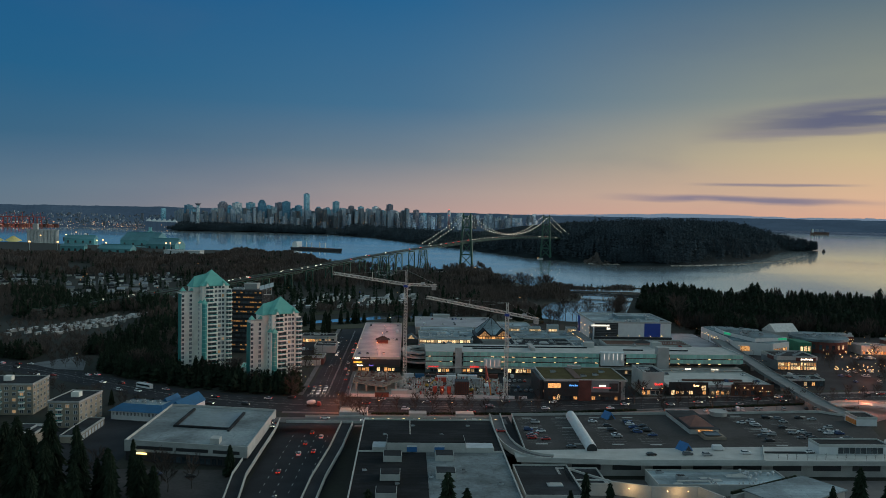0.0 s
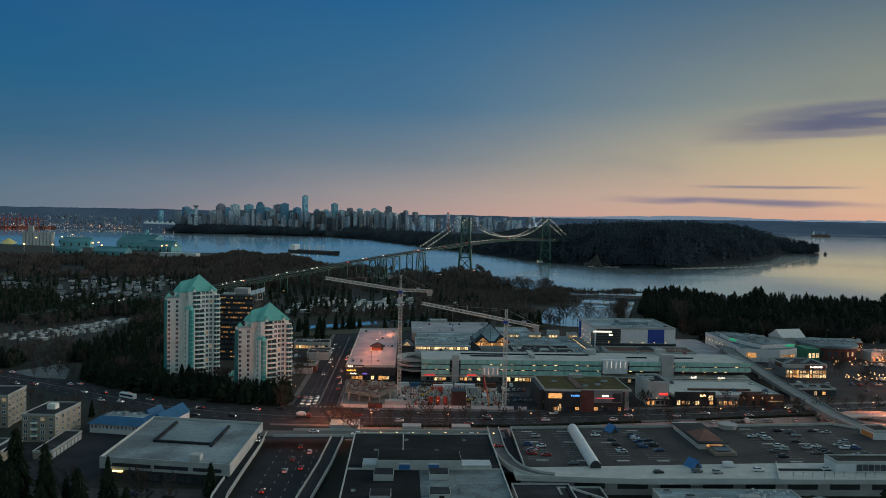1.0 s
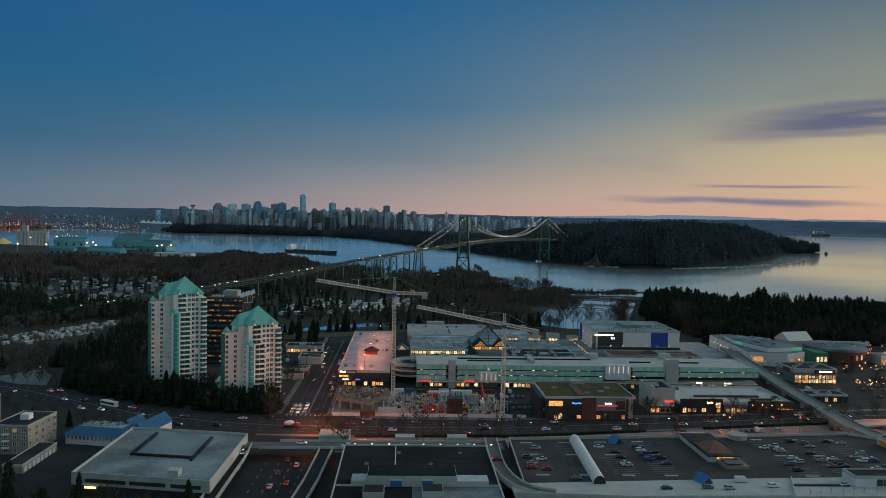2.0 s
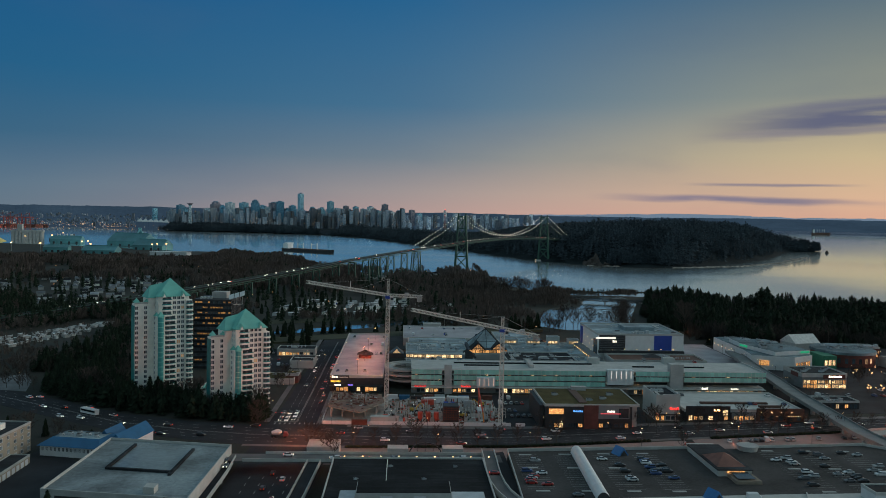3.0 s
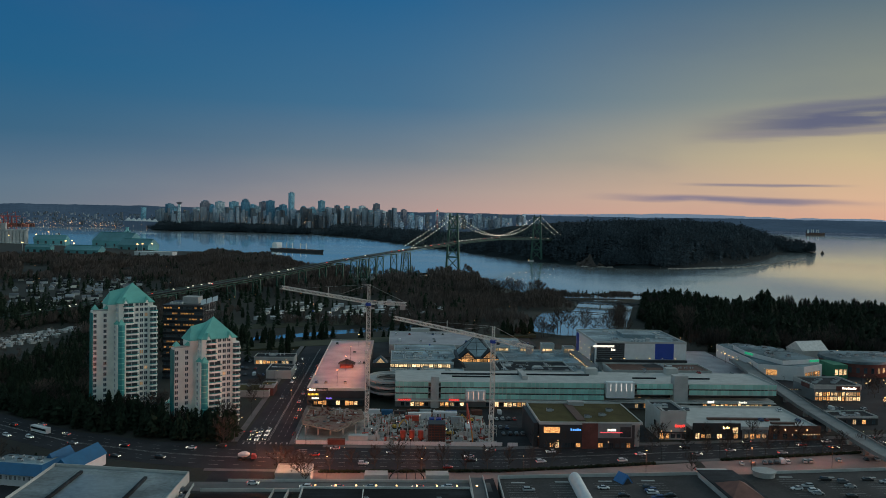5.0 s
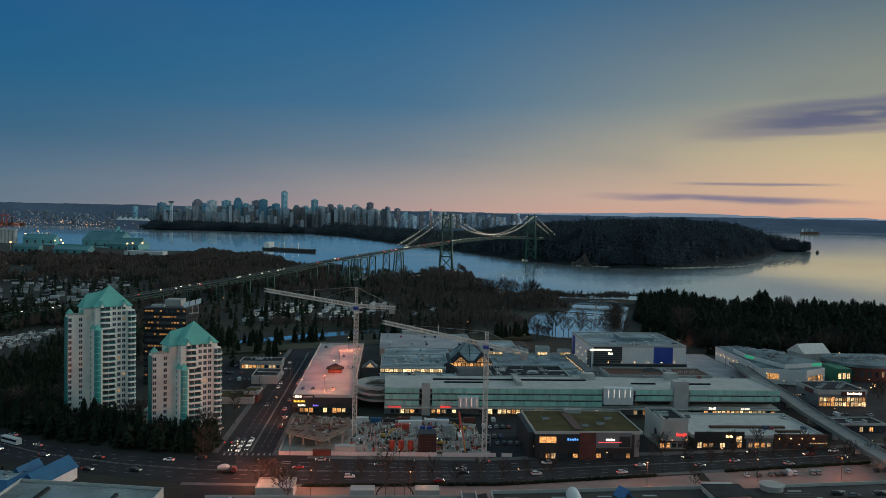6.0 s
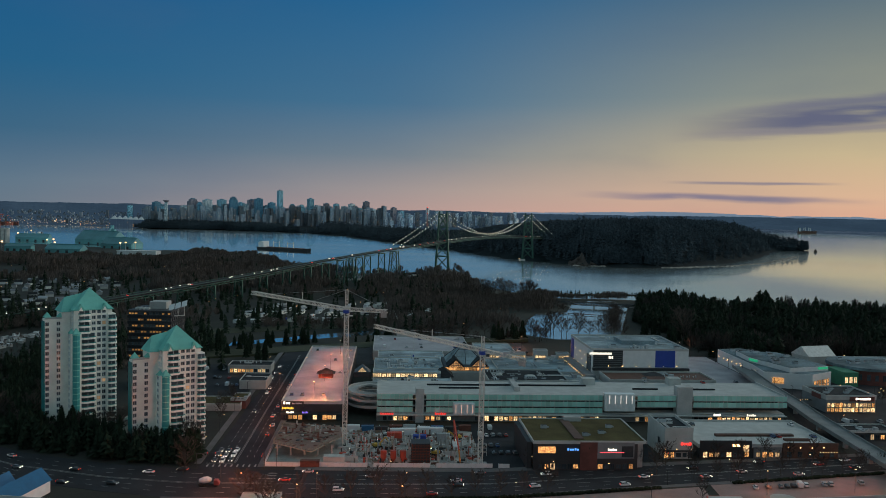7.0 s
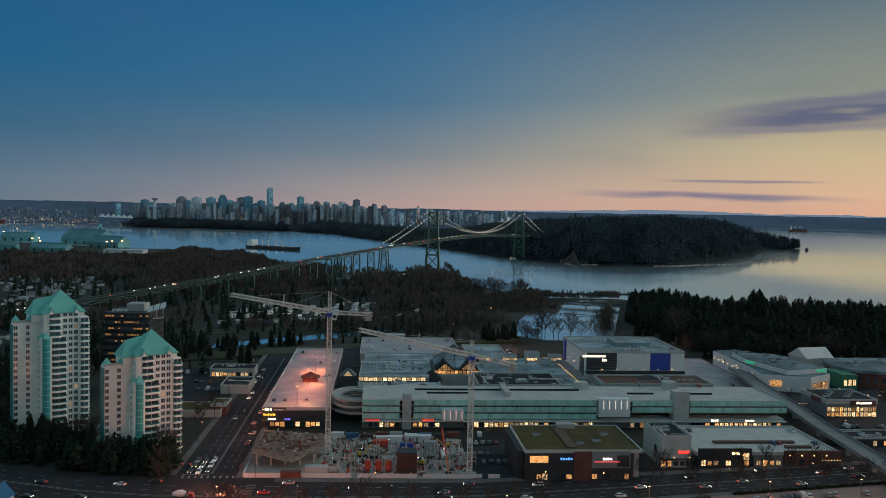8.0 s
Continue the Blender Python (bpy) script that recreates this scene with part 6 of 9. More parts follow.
def slab(name, points, z0, z1, material, label, category):
    bm = prism(points, z0, z1, bottom=False)
    bmesh.ops.triangulate(bm, faces=[f for f in bm.faces if len(f.verts) > 4])
    return tagged(part(name, bm, material), label, category, kind="structure")


M_FAR = [(-420, 660), (-283, 596), (-234, 569), (-185, 537), (-141, 507), (-98, 490), (-58, 483), (-20, 482), (20, 480), (60, 479), (105, 485), (150, 490), (200, 497), (240, 503), (320, 516), (460, 545)]
M_NEAR = [(-400, 620), (-265, 557), (-217, 528), (-172, 497), (-131, 470), (-91, 456), (-66, 449), (-20, 447), (20, 447), (60, 449), (95, 456), (148, 465), (200, 474), (240, 483), (320, 497), (460, 526)]
strip("road", M_FAR, M_NEAR, 4.06, M["asphalt"], "wide dark asphalt avenue with worn lane lines", "road")
strip("cross_road", [(-59, 800), (-57, 640), (-58, 540), (-60, 483)], [(-36, 800), (-36, 640), (-36, 540), (-34, 483)], 4.05, M["asphalt"], "asphalt side road climbing away between towers and mall", "road")
strip("pavement", [(x, y + 4.5) for x, y in M_FAR[7:]], [(x, y + 0.02) for x, y in M_FAR[7:]], 4.2, M["paving"], "grey concrete pavement along the avenue", "pavement")
strip("pavement", [(x, y - 0.02) for x, y in M_NEAR[6:]], [(x, y - 3.2) for x, y in M_NEAR[6:]], 4.2, M["paving"], "grey concrete pavement on the near kerb", "pavement")
strip("pavement", [(-35.9, 800), (-35.9, 486)], [(-33, 800), (-33, 486)], 4.2, M["paving"], "narrow concrete pavement beside the side road", "pavement")
strip("pavement", [(-63, 800), (-63, 490)], [(-59.6, 800), (-60.2, 490)], 4.2, M["paving"], "narrow concrete pavement beside the side road", "pavement")
M["rose_paving"] = mat("rose_brick_paving", (0.27, 0.19, 0.175), 0.8, var=0.25, scale=0.1, fine=2.0)
slab("plaza_lot", [(-26, 418), (52, 418), (140, 419), (146, 460), (95, 451), (60, 445), (-22, 444)], 3.9, 4.12, M["rose_paving"], "rose paved parking strip under orange lamps", "parking lot")
slab("east_plaza_lot", [(146, 421), (240, 428), (300, 470), (300, 492), (240, 479), (150, 462)], 3.9, 4.12, M["rose_paving"], "rose paved parking lot beside the avenue", "parking lot")
slab("lot_paving", [(76, 524), (140, 524), (140, 561), (76, 561)], 3.9, 4.1, M["asphalt"], "dark asphalt lot in front of the shops", "parking lot")
slab("east_lot", [(232, 520), (330, 520), (420, 560), (520, 600), (520, 760), (250, 760), (262, 640), (236, 560)], 3.9, 4.08, M["asphalt"], "asphalt parking lots of the eastern shops", "parking lot")
slab("cinema_lot", [(207, 612), (262, 612), (266, 770), (144, 770), (144, 706), (207, 706)], 3.9, 4.09, M["pale_deck"], "pale parking lot behind the cinema", "parking lot")
slab("rear_lot", [(-34, 704), (130, 786), (130, 830), (-34, 806)], 3.6, 4.09, M["deck"], "rear parking lot by the river bank", "parking lot")
slab("west_lot", [(-100, 612), (-64, 612), (-64, 720), (-110, 720)], 3.9, 4.09, M["asphalt"], "small asphalt lot beside the side road", "parking lot")
slab("verge", [(-130, 740), (40, 815), (140, 850), (140, 862), (30, 838), (-130, 770)], 2.0, 4.3, M["grass"], "dull green grass bank along the river", "grass")
strip("lane_link", [(140, 495), (143, 525), (143, 562)], [(128, 493), (131, 525), (131, 562)], 4.1, M["asphalt"], "lane between the shop blocks", "road")
# far side: flat land with field and track
slab("playing_field", [(-690, 1390), (-560, 1390), (-560, 1470), (-690, 1470)], 0.9, 1.2, M["grass"], "far dull green playing field", "grass")
slab("river_meadow", [(-140, 880), (-60, 915), (60, 955), (90, 1000), (20, 975), (-60, 945), (-140, 915)], 0.8, 1.2, M["grass"], "grassy flood bank beyond the river", "grass")

# lane marks
bm = bmesh.new()


def mark(x0, y0, x1, y1, w=0.1, z=4.068):
    a, b = Vector((x0, y0, z)), Vector((x1, y1, z))
    n = Vector((-(y1 - y0), x1 - x0, 0)).normalized() * w
    bm.faces.new([bm.verts.new(p) for p in (a - n, b - n, b + n, a + n)])


def along(rows_a, rows_b, f, dash, gap, start=0, end=1e9):
    pts = [(Vector(a) * (1 - f) + Vector(b) * f) for a, b in zip(rows_a, rows_b)]
    run = 0.0
    for p, q in zip(pts, pts[1:]):
        L = (q - p).length
        s = 0.0
        while s < L:
            if start < run + s < end:
                u, v = p + (q - p) * (s / L), p + (q - p) * (min(L, s + dash) / L)
                mark(u.x, u.y, v.x, v.y)
            s += dash + gap
        run += L


for f in (0.17, 0.33, 0.67, 0.83):
    along(M_FAR, M_NEAR, f, 3.0, 6.0)
for f in (0.485, 0.515):
    along(M_FAR, M_NEAR, f, 9.0, 0.0)
for x in (-53.5, -50, -42.5, -39.5):
    y = 500
    while y < 720:
        mark(x, y, x, y + 3)
        y += 8
for x in (-46.6, -46.0):
    mark(x, 492, x, 760)
for k in range(9):
    mark(-57 + k * 2.5, 486.5, -57 + k * 2.5, 489.5, 0.35)
    mark(-30, 450.5 + k * 3.4, -26.5, 450.5 + k * 3.4, 0.35)
mark(-58, 491.5, -47, 491.5, 0.3)
for k in range(10):
    mark(128 + k * 1.7, 488, 130 + k * 1.7, 493, 0.3)
bmesh.ops.recalc_face_normals(bm, faces=bm.faces)
tagged(part("lane_marks", bm, M["line"]), "worn white lane and crossing marks", "road marking", kind="structure")

for nm, tone, u0, u1, n in (("red_lane_paint", (0.42, 0.06, 0.06), 0.0, 0.28, 3), ("blue_lane_paint", (0.05, 0.2, 0.34), 0.3, 0.95, 9)):
    bm = bmesh.new()
    for k in range(n):
        a = u0 + (u1 - u0) * k / n
        b = a + (u1 - u0) / n * (0.94 if n == 3 else 0.6)
        bm.faces.new([bm.verts.new((154 + 44 * u, 462.6 + 10.6 * u + v, 4.069)) for u, v in ((a, 0), (b, 0), (b, 3.0 if n == 3 else 1.4), (a, 3.0 if n == 3 else 1.4))])
    tagged(part(nm, bm, mat(nm, tone, 0.8, var=0.3, scale=0.4)), ("worn red" if n == 3 else "worn blue") + " paint on the kerb lane", "road marking", kind="structure")

# hedge and low wall between the avenue and the rose lot
bm = bmesh.new()
rr = random.Random(4)
for x0, x1, ya, yb in ((-18, 60, 444.2, 446.2), (60, 128, 446.4, 458.0), (160, 232, 464.0, 477.0)):
    n = int((x1 - x0) * 2.2)
    for k in range(n):
        x = x0 + (x1 - x0) * k / n
        y = ya + (yb - ya) * k / n
        s = rr.uniform(0.5, 0.9)
        bmesh.ops.create_icosphere(bm, subdivisions=1, radius=s, matrix=Matrix.Translation((x, y - 0.6 + rr.uniform(-0.3, 0.3), 4.6 + rr.uniform(0, 0.3))))
tagged(part("clipped_hedge", bm, M["conifer"]), "dark clipped hedge along the near kerb", "hedge", kind="stuff")

# street lamps
lamp_base = thing("street_lamp", (0, 0, -200), 0, "tall grey street lamp with one arm", "street lamp", "street lamps")
bm = bmesh.new()
add_beam(bm, (0, 0, 0), (0, 0, 8.6), 0.2)
part("pole", bm, M["dark"], lamp_base)
bm = bmesh.new()
add_beam(bm, (0, 0, 8.5), (1.9, 0, 9.0), 0.12)
part("arm", bm, M["dark"], lamp_base)
part("lamp_head", box(1.7, 2.2, -0.13, 0.13, 8.92, 9.04), M["lamp_warm"], lamp_base)
LAMPS_AT = [(x, 447.5, 90) for x in range(-8, 60, 34)] + [(-62, 500 + 40 * k, 0) for k in range(6)] + [(-33.5, 520 + 45 * k, 180) for k in range(5)] + [(160 + 38 * k, 466 + 7 * k, 90) for k in range(4)] + [(-130 - 45 * k, 512 + 30 * k, -120) for k in range(4)] + [(262, 620 + 24 * k, 180) for k in range(6)] + [(250 + 33 * k, 545 + (k % 3) * 40, 0) for k in range(8)]
for x, y, a in LAMPS_AT:
    copy_thing(lamp_base, pose(x, y, 4.1, 0, 0, a))
lamp_base.matrix_basis = pose(-28, 486, 4.1, 0, 0, -90)
# posts along the avenue are added; point lights beside them make the orange glow
for x, y, e in ((-14, 434, 8000), (24, 432, 3000), (66, 436, 1700), (120, 445, 3000), (205, 452, 4500), (260, 468, 5000), (-36, 447, 21000), (-44, 560, 3500), (270, 700, 5000), (310, 560, 5000), (430, 620, 6000), (248, 778, 2500), (372, 655, 5000), (470, 690, 6000), (126, 800, 9000), (-48, 470, 6000), (20, 462, 2000), (-46, 640, 3000), (168, 450, 2500)):
    li = new("street_glow_light", bpy.data.lights.new("street_glow_light", "POINT"))
    li.data.energy, li.data.color, li.data.shadow_soft_size = e, (1.0, 0.26, 0.12), 0.4
    li.matrix_world = Matrix.Translation((x + 2.5, y - 2.5, 12.6))
    lp = thing("lot_lamp", (x, y, 4.1), 0, "orange sodium lamp on a thin post", "street lamp", "street lamps")
    part("pole", box(-0.07, 0.07, -0.07, 0.07, 0, 9.6), M["dark"], lp)
    part("lamp_head", box(-0.28, 0.28, -0.16, 0.16, 9.6, 9.75), M["lamp_warm"], lp)
sig = thing("traffic_signal", (-60.5, 484, 4.2), 0, "traffic signal on a curved mast arm", "traffic light", "traffic signals")
bm = bmesh.new()
add_beam(bm, (0, 0, 0), (0, 0, 6.2), 0.25)
add_beam(bm, (0, 0, 6), (8, 0, 6.6), 0.16)
part("mast", bm, M["dark"], sig)
for x in (4.5, 7.5):
    b = part("signal_box", box(x - 0.25, x + 0.25, -0.2, 0.2, 5.6, 6.8), M["dark"], sig)
    part("red_light", box(x - 0.18, x + 0.18, -0.26, -0.21, 6.3, 6.65), M["lamp_red"], b)
for x, y, a in ((-33, 449, 180), (-33, 487, -90), (132, 462, 180), (140, 492, -90)):
    copy_thing(sig, pose(x, y, 4.2, 0, 0, a))


# ---- elevated road east of the mall ----
M["overpass_concrete"] = mat("weathered_overpass_concrete", (0.20, 0.21, 0.21), 0.85, var=0.3, scale=0.12, fine=1.5, bump=0.1)
ov = thing("overpass", (0, 0, 0), 0, "pale concrete overpass road with low parapets", "overpass")
C = [(263, 700), (253, 640), (246.5, 585), (241, 549), (237.5, 517), (235, 492), (233, 474), (231, 452), (232, 430)]
W = 4.4


def swept(line, profile):
    """A solid swept along a line of points: profile holds (offset to the right, height)."""
    bm = bmesh.new()
    rings = []
    for i, (x, y) in enumerate(line):
        (xa, ya), (xb, yb) = line[max(0, i - 1)], line[min(len(line) - 1, i + 1)]
        n = Vector((-(yb - ya), xb - xa, 0)).normalized()
        rings.append([bm.verts.new((x + n.x * u, y + n.y * u, z)) for u, z in profile])
    k = len(profile)
    for a, b in zip(rings, rings[1:]):
        for i in range(k):
            bm.faces.new((a[i], a[(i + 1) % k], b[(i + 1) % k], b[i]))
    bm.faces.new(rings[0]), bm.faces.new(rings[-1])
    bmesh.ops.recalc_face_normals(bm, faces=bm.faces)
    return bm


part("deck", swept(C, [(-W, 9.0), (W, 9.0), (W, 9.8), (-W, 9.8)]), M["overpass_concrete"], ov)
for u in (-W - 0.17, W + 0.17):
    part("parapet", swept(C, [(u - 0.16, 8.8), (u + 0.16, 8.8), (u + 0.16, 10.7), (u - 0.16, 10.7)]), M["overpass_concrete"], ov)
for k, (x, y) in enumerate(C[1:-1]):
    part("column", box(x - 0.9, x + 0.9, y - 0.9, y + 0.9, 4, 9.0), M["concrete"], ov)

# ---- vehicles ----
M["tyre"] = mat("tyre_rubber", (0.02, 0.02, 0.02), 0.9, var=0.2)
M["headlight"] = glow("headlight", (1.0, 0.9, 0.7), 6.0)
M["taillight"] = glow("taillight", (1.0, 0.03, 0.015), 4.0)
M["lens"] = mat("unlit_lens", (0.4, 0.1, 0.08), 0.3, var=0.1)


def loft(sections, mi=0):
    """A body through upright outlines along its length: (x, half width, low, high)."""
    bm = bmesh.new()
    rings = []
    for x, w, z0, z1 in sections:
        c = min(0.12, (z1 - z0) * 0.3)
        rings.append([bm.verts.new((x, y, z)) for y, z in ((-w, z0), (w, z0), (w, z1 - c), (w - c * 1.4, z1), (-w + c * 1.4, z1), (-w, z1 - c))])
    for a, b in zip(rings, rings[1:]):
        for i in range(6):
            bm.faces.new((a[i], a[(i + 1) % 6], b[(i + 1) % 6], b[i]))
    bm.faces.new(rings[0]), bm.faces.new(rings[-1])
    if mi:
        for f in bm.faces:
            if sum(v.co.z > 1.3 for v in f.verts) == len(f.verts):
                f.material_index = 1
    bmesh.ops.recalc_face_normals(bm, faces=bm.faces)
    return bm


bm = bmesh.new()
bmesh.ops.create_cone(bm, cap_ends=True, segments=10, radius1=0.33, radius2=0.33, depth=0.22, matrix=pose(0, 0, 0, 90, 0, 0))
WHEEL = mesh_of(bm, M["tyre"])


def car(kind, colour, word, lights=""):
    paint = mat(word + "_car_paint", colour, 0.3, metal=0.1, var=0.05, spec=0.6) if word + "_car_paint" not in bpy.data.materials else bpy.data.materials[word + "_car_paint"]
    ob = thing("car", (0, 0, -300), 0, f"{word} {kind} on the asphalt" + (" with its lamps on" if lights else ", parked with lamps off"), "car", "cars")
    if kind == "saloon car":
        part("body", loft([(-2.2, 0.78, 0.35, 0.85), (-2.0, 0.86, 0.25, 0.98), (1.2, 0.88, 0.25, 0.95), (2.0, 0.84, 0.25, 0.78), (2.2, 0.7, 0.35, 0.66)]), paint, ob)
        part("cabin", loft([(-1.75, 0.72, 0.95, 1.0), (-1.1, 0.68, 0.95, 1.42), (0.25, 0.68, 0.95, 1.44), (1.05, 0.74, 0.93, 0.98)], (M["glass"], paint)), (M["glass"], paint), ob)
    elif kind == "sport utility car":
        part("body", loft([(-2.2, 0.84, 0.4, 1.0), (-2.1, 0.92, 0.32, 1.1), (1.1, 0.93, 0.32, 1.1), (2.0, 0.9, 0.32, 1.0), (2.2, 0.78, 0.4, 0.85)]), paint, ob)
        part("cabin", loft([(-2.1, 0.8, 1.08, 1.2), (-1.85, 0.76, 1.08, 1.66), (0.3, 0.76, 1.08, 1.68), (1.1, 0.82, 1.06, 1.12)], (M["glass"], paint)), (M["glass"], paint), ob)
    else:
        part("body", loft([(-2.6, 0.9, 0.4, 2.1), (-2.5, 0.98, 0.3, 2.2), (1.4, 0.98, 0.3, 2.2), (1.9, 0.96, 0.3, 1.25), (2.6, 0.85, 0.35, 1.05)]), paint, ob)
        part("windscreen", loft([(1.3, 0.86, 1.25, 2.05), (1.95, 0.88, 1.2, 1.3)]), M["glass"], ob)
    L = 2.6 if kind == "van" else 2.2
    for x in (-L * 0.62, L * 0.62):
        for y in (-0.8, 0.8):
            piece("wheel", WHEEL, ob, (x, y, 0.33))
    for y in ((-0.6, 0.6) if lights else ()):
        part("headlight", box(L - 0.08, L + 0.05, y - 0.17, y + 0.17, 0.6, 0.78), M["headlight"] if lights else M["white"], ob)
        part("taillight", box(-L - 0.04, -L + 0.06, y - 0.16, y + 0.16, 0.72, 0.9), M["taillight"] if lights else M["lens"], ob)
    return ob


PAINTS = [((0.72, 0.73, 0.74), "white"), ((0.38, 0.39, 0.4), "silver"), ((0.03, 0.03, 0.033), "black"), ((0.12, 0.125, 0.135), "dark grey"), ((0.36, 0.03, 0.025), "red"), ((0.04, 0.08, 0.2), "blue")]
PARKED = [car(k, c, w) for c, w in PAINTS for k in (("saloon car", "sport utility car") if w != "red" else ("saloon car",))]
PARKED.append(car("van", (0.72, 0.73, 0.74), "white"))
DRIVEN = [car("saloon car", c, w, "on") for c, w in PAINTS[:5]] + [car("sport utility car", PAINTS[2][0], "black", "on"), car("sport utility car", PAINTS[0][0], "white", "on")]
rc = random.Random(31)


def put_car(pool, x, y, z, a):
    return copy_thing(pool[rc.randrange(len(pool))], pose(x, y, z, 0, 0, a + rc.uniform(-1.5, 1.5)))


# moving traffic on the avenue: near lanes run to the right, far lanes to the left
def lane_point(f, run):
    pts = [(Vector(a) * (1 - f) + Vector(b) * f) for a, b in zip(M_FAR, M_NEAR)]
    for p, q in zip(pts, pts[1:]):
        L = (q - p).length
        if run <= L:
            u = p + (q - p) * (run / L)
            return u.x, u.y, math.degrees(math.atan2(q.y - p.y, q.x - p.x))
        run -= L
    return None


for f, back, runs in ((0.09, 180, (190, 255, 300, 402, 455, 520, 585, 640, 720, 780)), (0.25, 180, (170, 232, 318, 372, 470, 548, 612, 690, 760)), (0.41, 180, (150, 275, 340, 432, 505, 660, 735)),
                      (0.59, 0, (160, 246, 310, 420, 495, 570, 628, 700, 800)), (0.75, 0, (205, 282, 365, 448, 530, 602, 676, 748)), (0.91, 0, (180, 260, 330, 480, 560, 645, 715))):
    for r in runs:
        hit = lane_point(f, r + rc.uniform(-8, 8))
        if hit and not -40 < hit[0] < -24:
            put_car(DRIVEN, hit[0], hit[1], 4.07, hit[2] + back)
for x, y0, back in ((-55.2, 494, 0), (-51.8, 493, 0), (-48.4, 494, 0)):
    for k in range(3):
        put_car(DRIVEN, x, y0 + k * 7.5 + rc.uniform(0, 1), 4.07, -90)
for y in (524, 541, 560, 582, 600, 628, 641, 655, 672, 690, 712):
    if rc.random() < 0.4:
        put_car(DRIVEN, -51.8 if rc.random() < 0.5 else -55, y, 4.07, -90)
    put_car(DRIVEN, -41 if rc.random() < 0.5 else -38.5, y + 12, 4.07, 90)


def park_row(x0, x1, y, z, a, fill, step=2.75, slope=0.0):
    n = int(abs(x1 - x0) / step)
    for k in range(n):
        if rc.random() < fill:
            x = x0 + (x1 - x0) * (k + 0.5) / n
            put_car(PARKED, x, y + slope * (x - x0), z, a)


park_row(-34, -6, 584, 13.0, 90, 0.08)
park_row(-12, -6, 648, 13.0, 90, 0.9)
park_row(-32, -6, 728, 13.0, 90, 0.4)
park_row(-34, -6, 690, 13.0, 90, 0.25)
park_row(12, 76, 762, 10.4, 90, 0.15)
park_row(12, 76, 800, 10.4, 90, 0.25)
park_row(-28, 4, 772, 4.1, 90, 0.4)
park_row(86, 128, 795, 4.1, 90, 0.4)
park_row(100, 140, 780, 4.1, 90, 0.4)
for y in (532, 546, 556):
    park_row(78, 128, y, 4.1, 90, 0.3)
park_row(160, 222, 516, 9.52, 90, 0.1)
park_row(160, 222, 538, 9.52, 90, 0.2)
park_row(150, 225, 600, 18.0, 90, 0.14)
park_row(20, 130, 602, 18.0, 90, 0.02)
for y in (716, 730, 745, 760):
    park_row(106, 140, y, 4.1, 90, 0.32)
    park_row(210, 258, y - 60, 4.1, 90, 0.08)
for y, z, x0, x1 in ((566, 4.1, 244, 330), (582, 4.1, 310, 380), (600, 4.1, 320, 430), (546, 4.1, 280, 360), (640, 4.1, 320, 370)):
    park_row(x0, x1, y, z, 90, 0.22)
park_row(-20, 45, 424, 4.13, 90, 0.22, slope=0.05)
park_row(45, 135, 427, 4.13, 90, 0.45, slope=0.06)
park_row(152, 285, 436, 4.13, 75, 0.5, slope=0.1)
park_row(160, 285, 457, 4.13, 75, 0.3, slope=0.12)
park_row(-98, -66, 650, 4.1, 90, 0.3)
park_row(-98, -66, 672, 4.1, 90, 0.35)
park_row(-106, -66, 700, 4.1, 90, 0.2)
# a bus and a concrete mixer on the avenue
bus = thing("bus", (0, 0, 0), 0, "long pale city bus in the avenue", "bus")
part("body", loft([(-6, 1.2, 0.4, 3.0), (-5.9, 1.27, 0.35, 3.1), (5.9, 1.27, 0.35, 3.1), (6, 1.2, 0.4, 3.0)]), M["white"], bus)
part("window_band", box(-5.7, 5.7, -1.3, 1.3, 1.5, 2.5), M["glass"], bus)
for x in (-3.8, 3.8):
    for y in (-1.1, 1.1):
        piece("wheel", WHEEL, bus, (x, y, 0.45)).scale = (1.4, 1.2, 1.4)
h = lane_point(0.41, 292)
bus.matrix_basis = pose(h[0], h[1], 4.07, 0, 0, h[2] + 180)
mx = thing("concrete_mixer", (0, 0, 0), 0, "concrete mixer truck with a white drum and red cab", "truck")
part("chassis", box(-4, 4, -1.1, 1.1, 0.6, 1.1), M["dark"], mx)
part("cab", loft([(2.2, 1.15, 0.7, 2.7), (3.6, 1.15, 0.7, 2.7), (4.2, 1.1, 0.7, 1.8)]), M["port_red"], mx)
bm = bmesh.new()
for z0, z1, r0, r1 in ((-2.6, -0.8, 0.7, 1.3), (-0.8, 0.9, 1.3, 1.3), (0.9, 2.2, 1.3, 0.6)):
    bmesh.ops.create_cone(bm, cap_ends=True, segments=14, radius1=r0, radius2=r1, depth=z1 - z0, matrix=pose(-1, 0, 2.4, 0, 84, 0) @ Matrix.Translation((0, 0, (z0 + z1) / 2)))
part("drum", bm, M["white"], mx)
for x in (-3, -1.8, 3):
    for y in (-1.0, 1.0):
        piece("wheel", WHEEL, mx, (x, y, 0.5)).scale = (1.5, 1.3, 1.5)
h = lane_point(0.62, 400)
mx.matrix_basis = pose(h[0], h[1], 4.07, 0, 0, h[2])
# the pattern cars join the lots
for k, c in enumerate(PARKED):
    c.matrix_basis = pose(84 + (k % 6) * 6.5, 539 if k < 6 else 527, 4.1, 0, 0, 90)
for k, c in enumerate(DRIVEN):
    h = lane_point((0.25, 0.75)[k % 2], 820 + k * 16)
    c.matrix_basis = pose(h[0], h[1], 4.07, 0, 0, h[2] + (180, 0)[k % 2])

# ---- building site and tower cranes ----
rs_ = random.Random(9)
slab("site_ground", [(-33, 487), (60, 484.5), (60, 544), (40, 552), (-33, 552)], 3.7, 4.03, M["mud"], "bare pale earth of the building site", "ground")


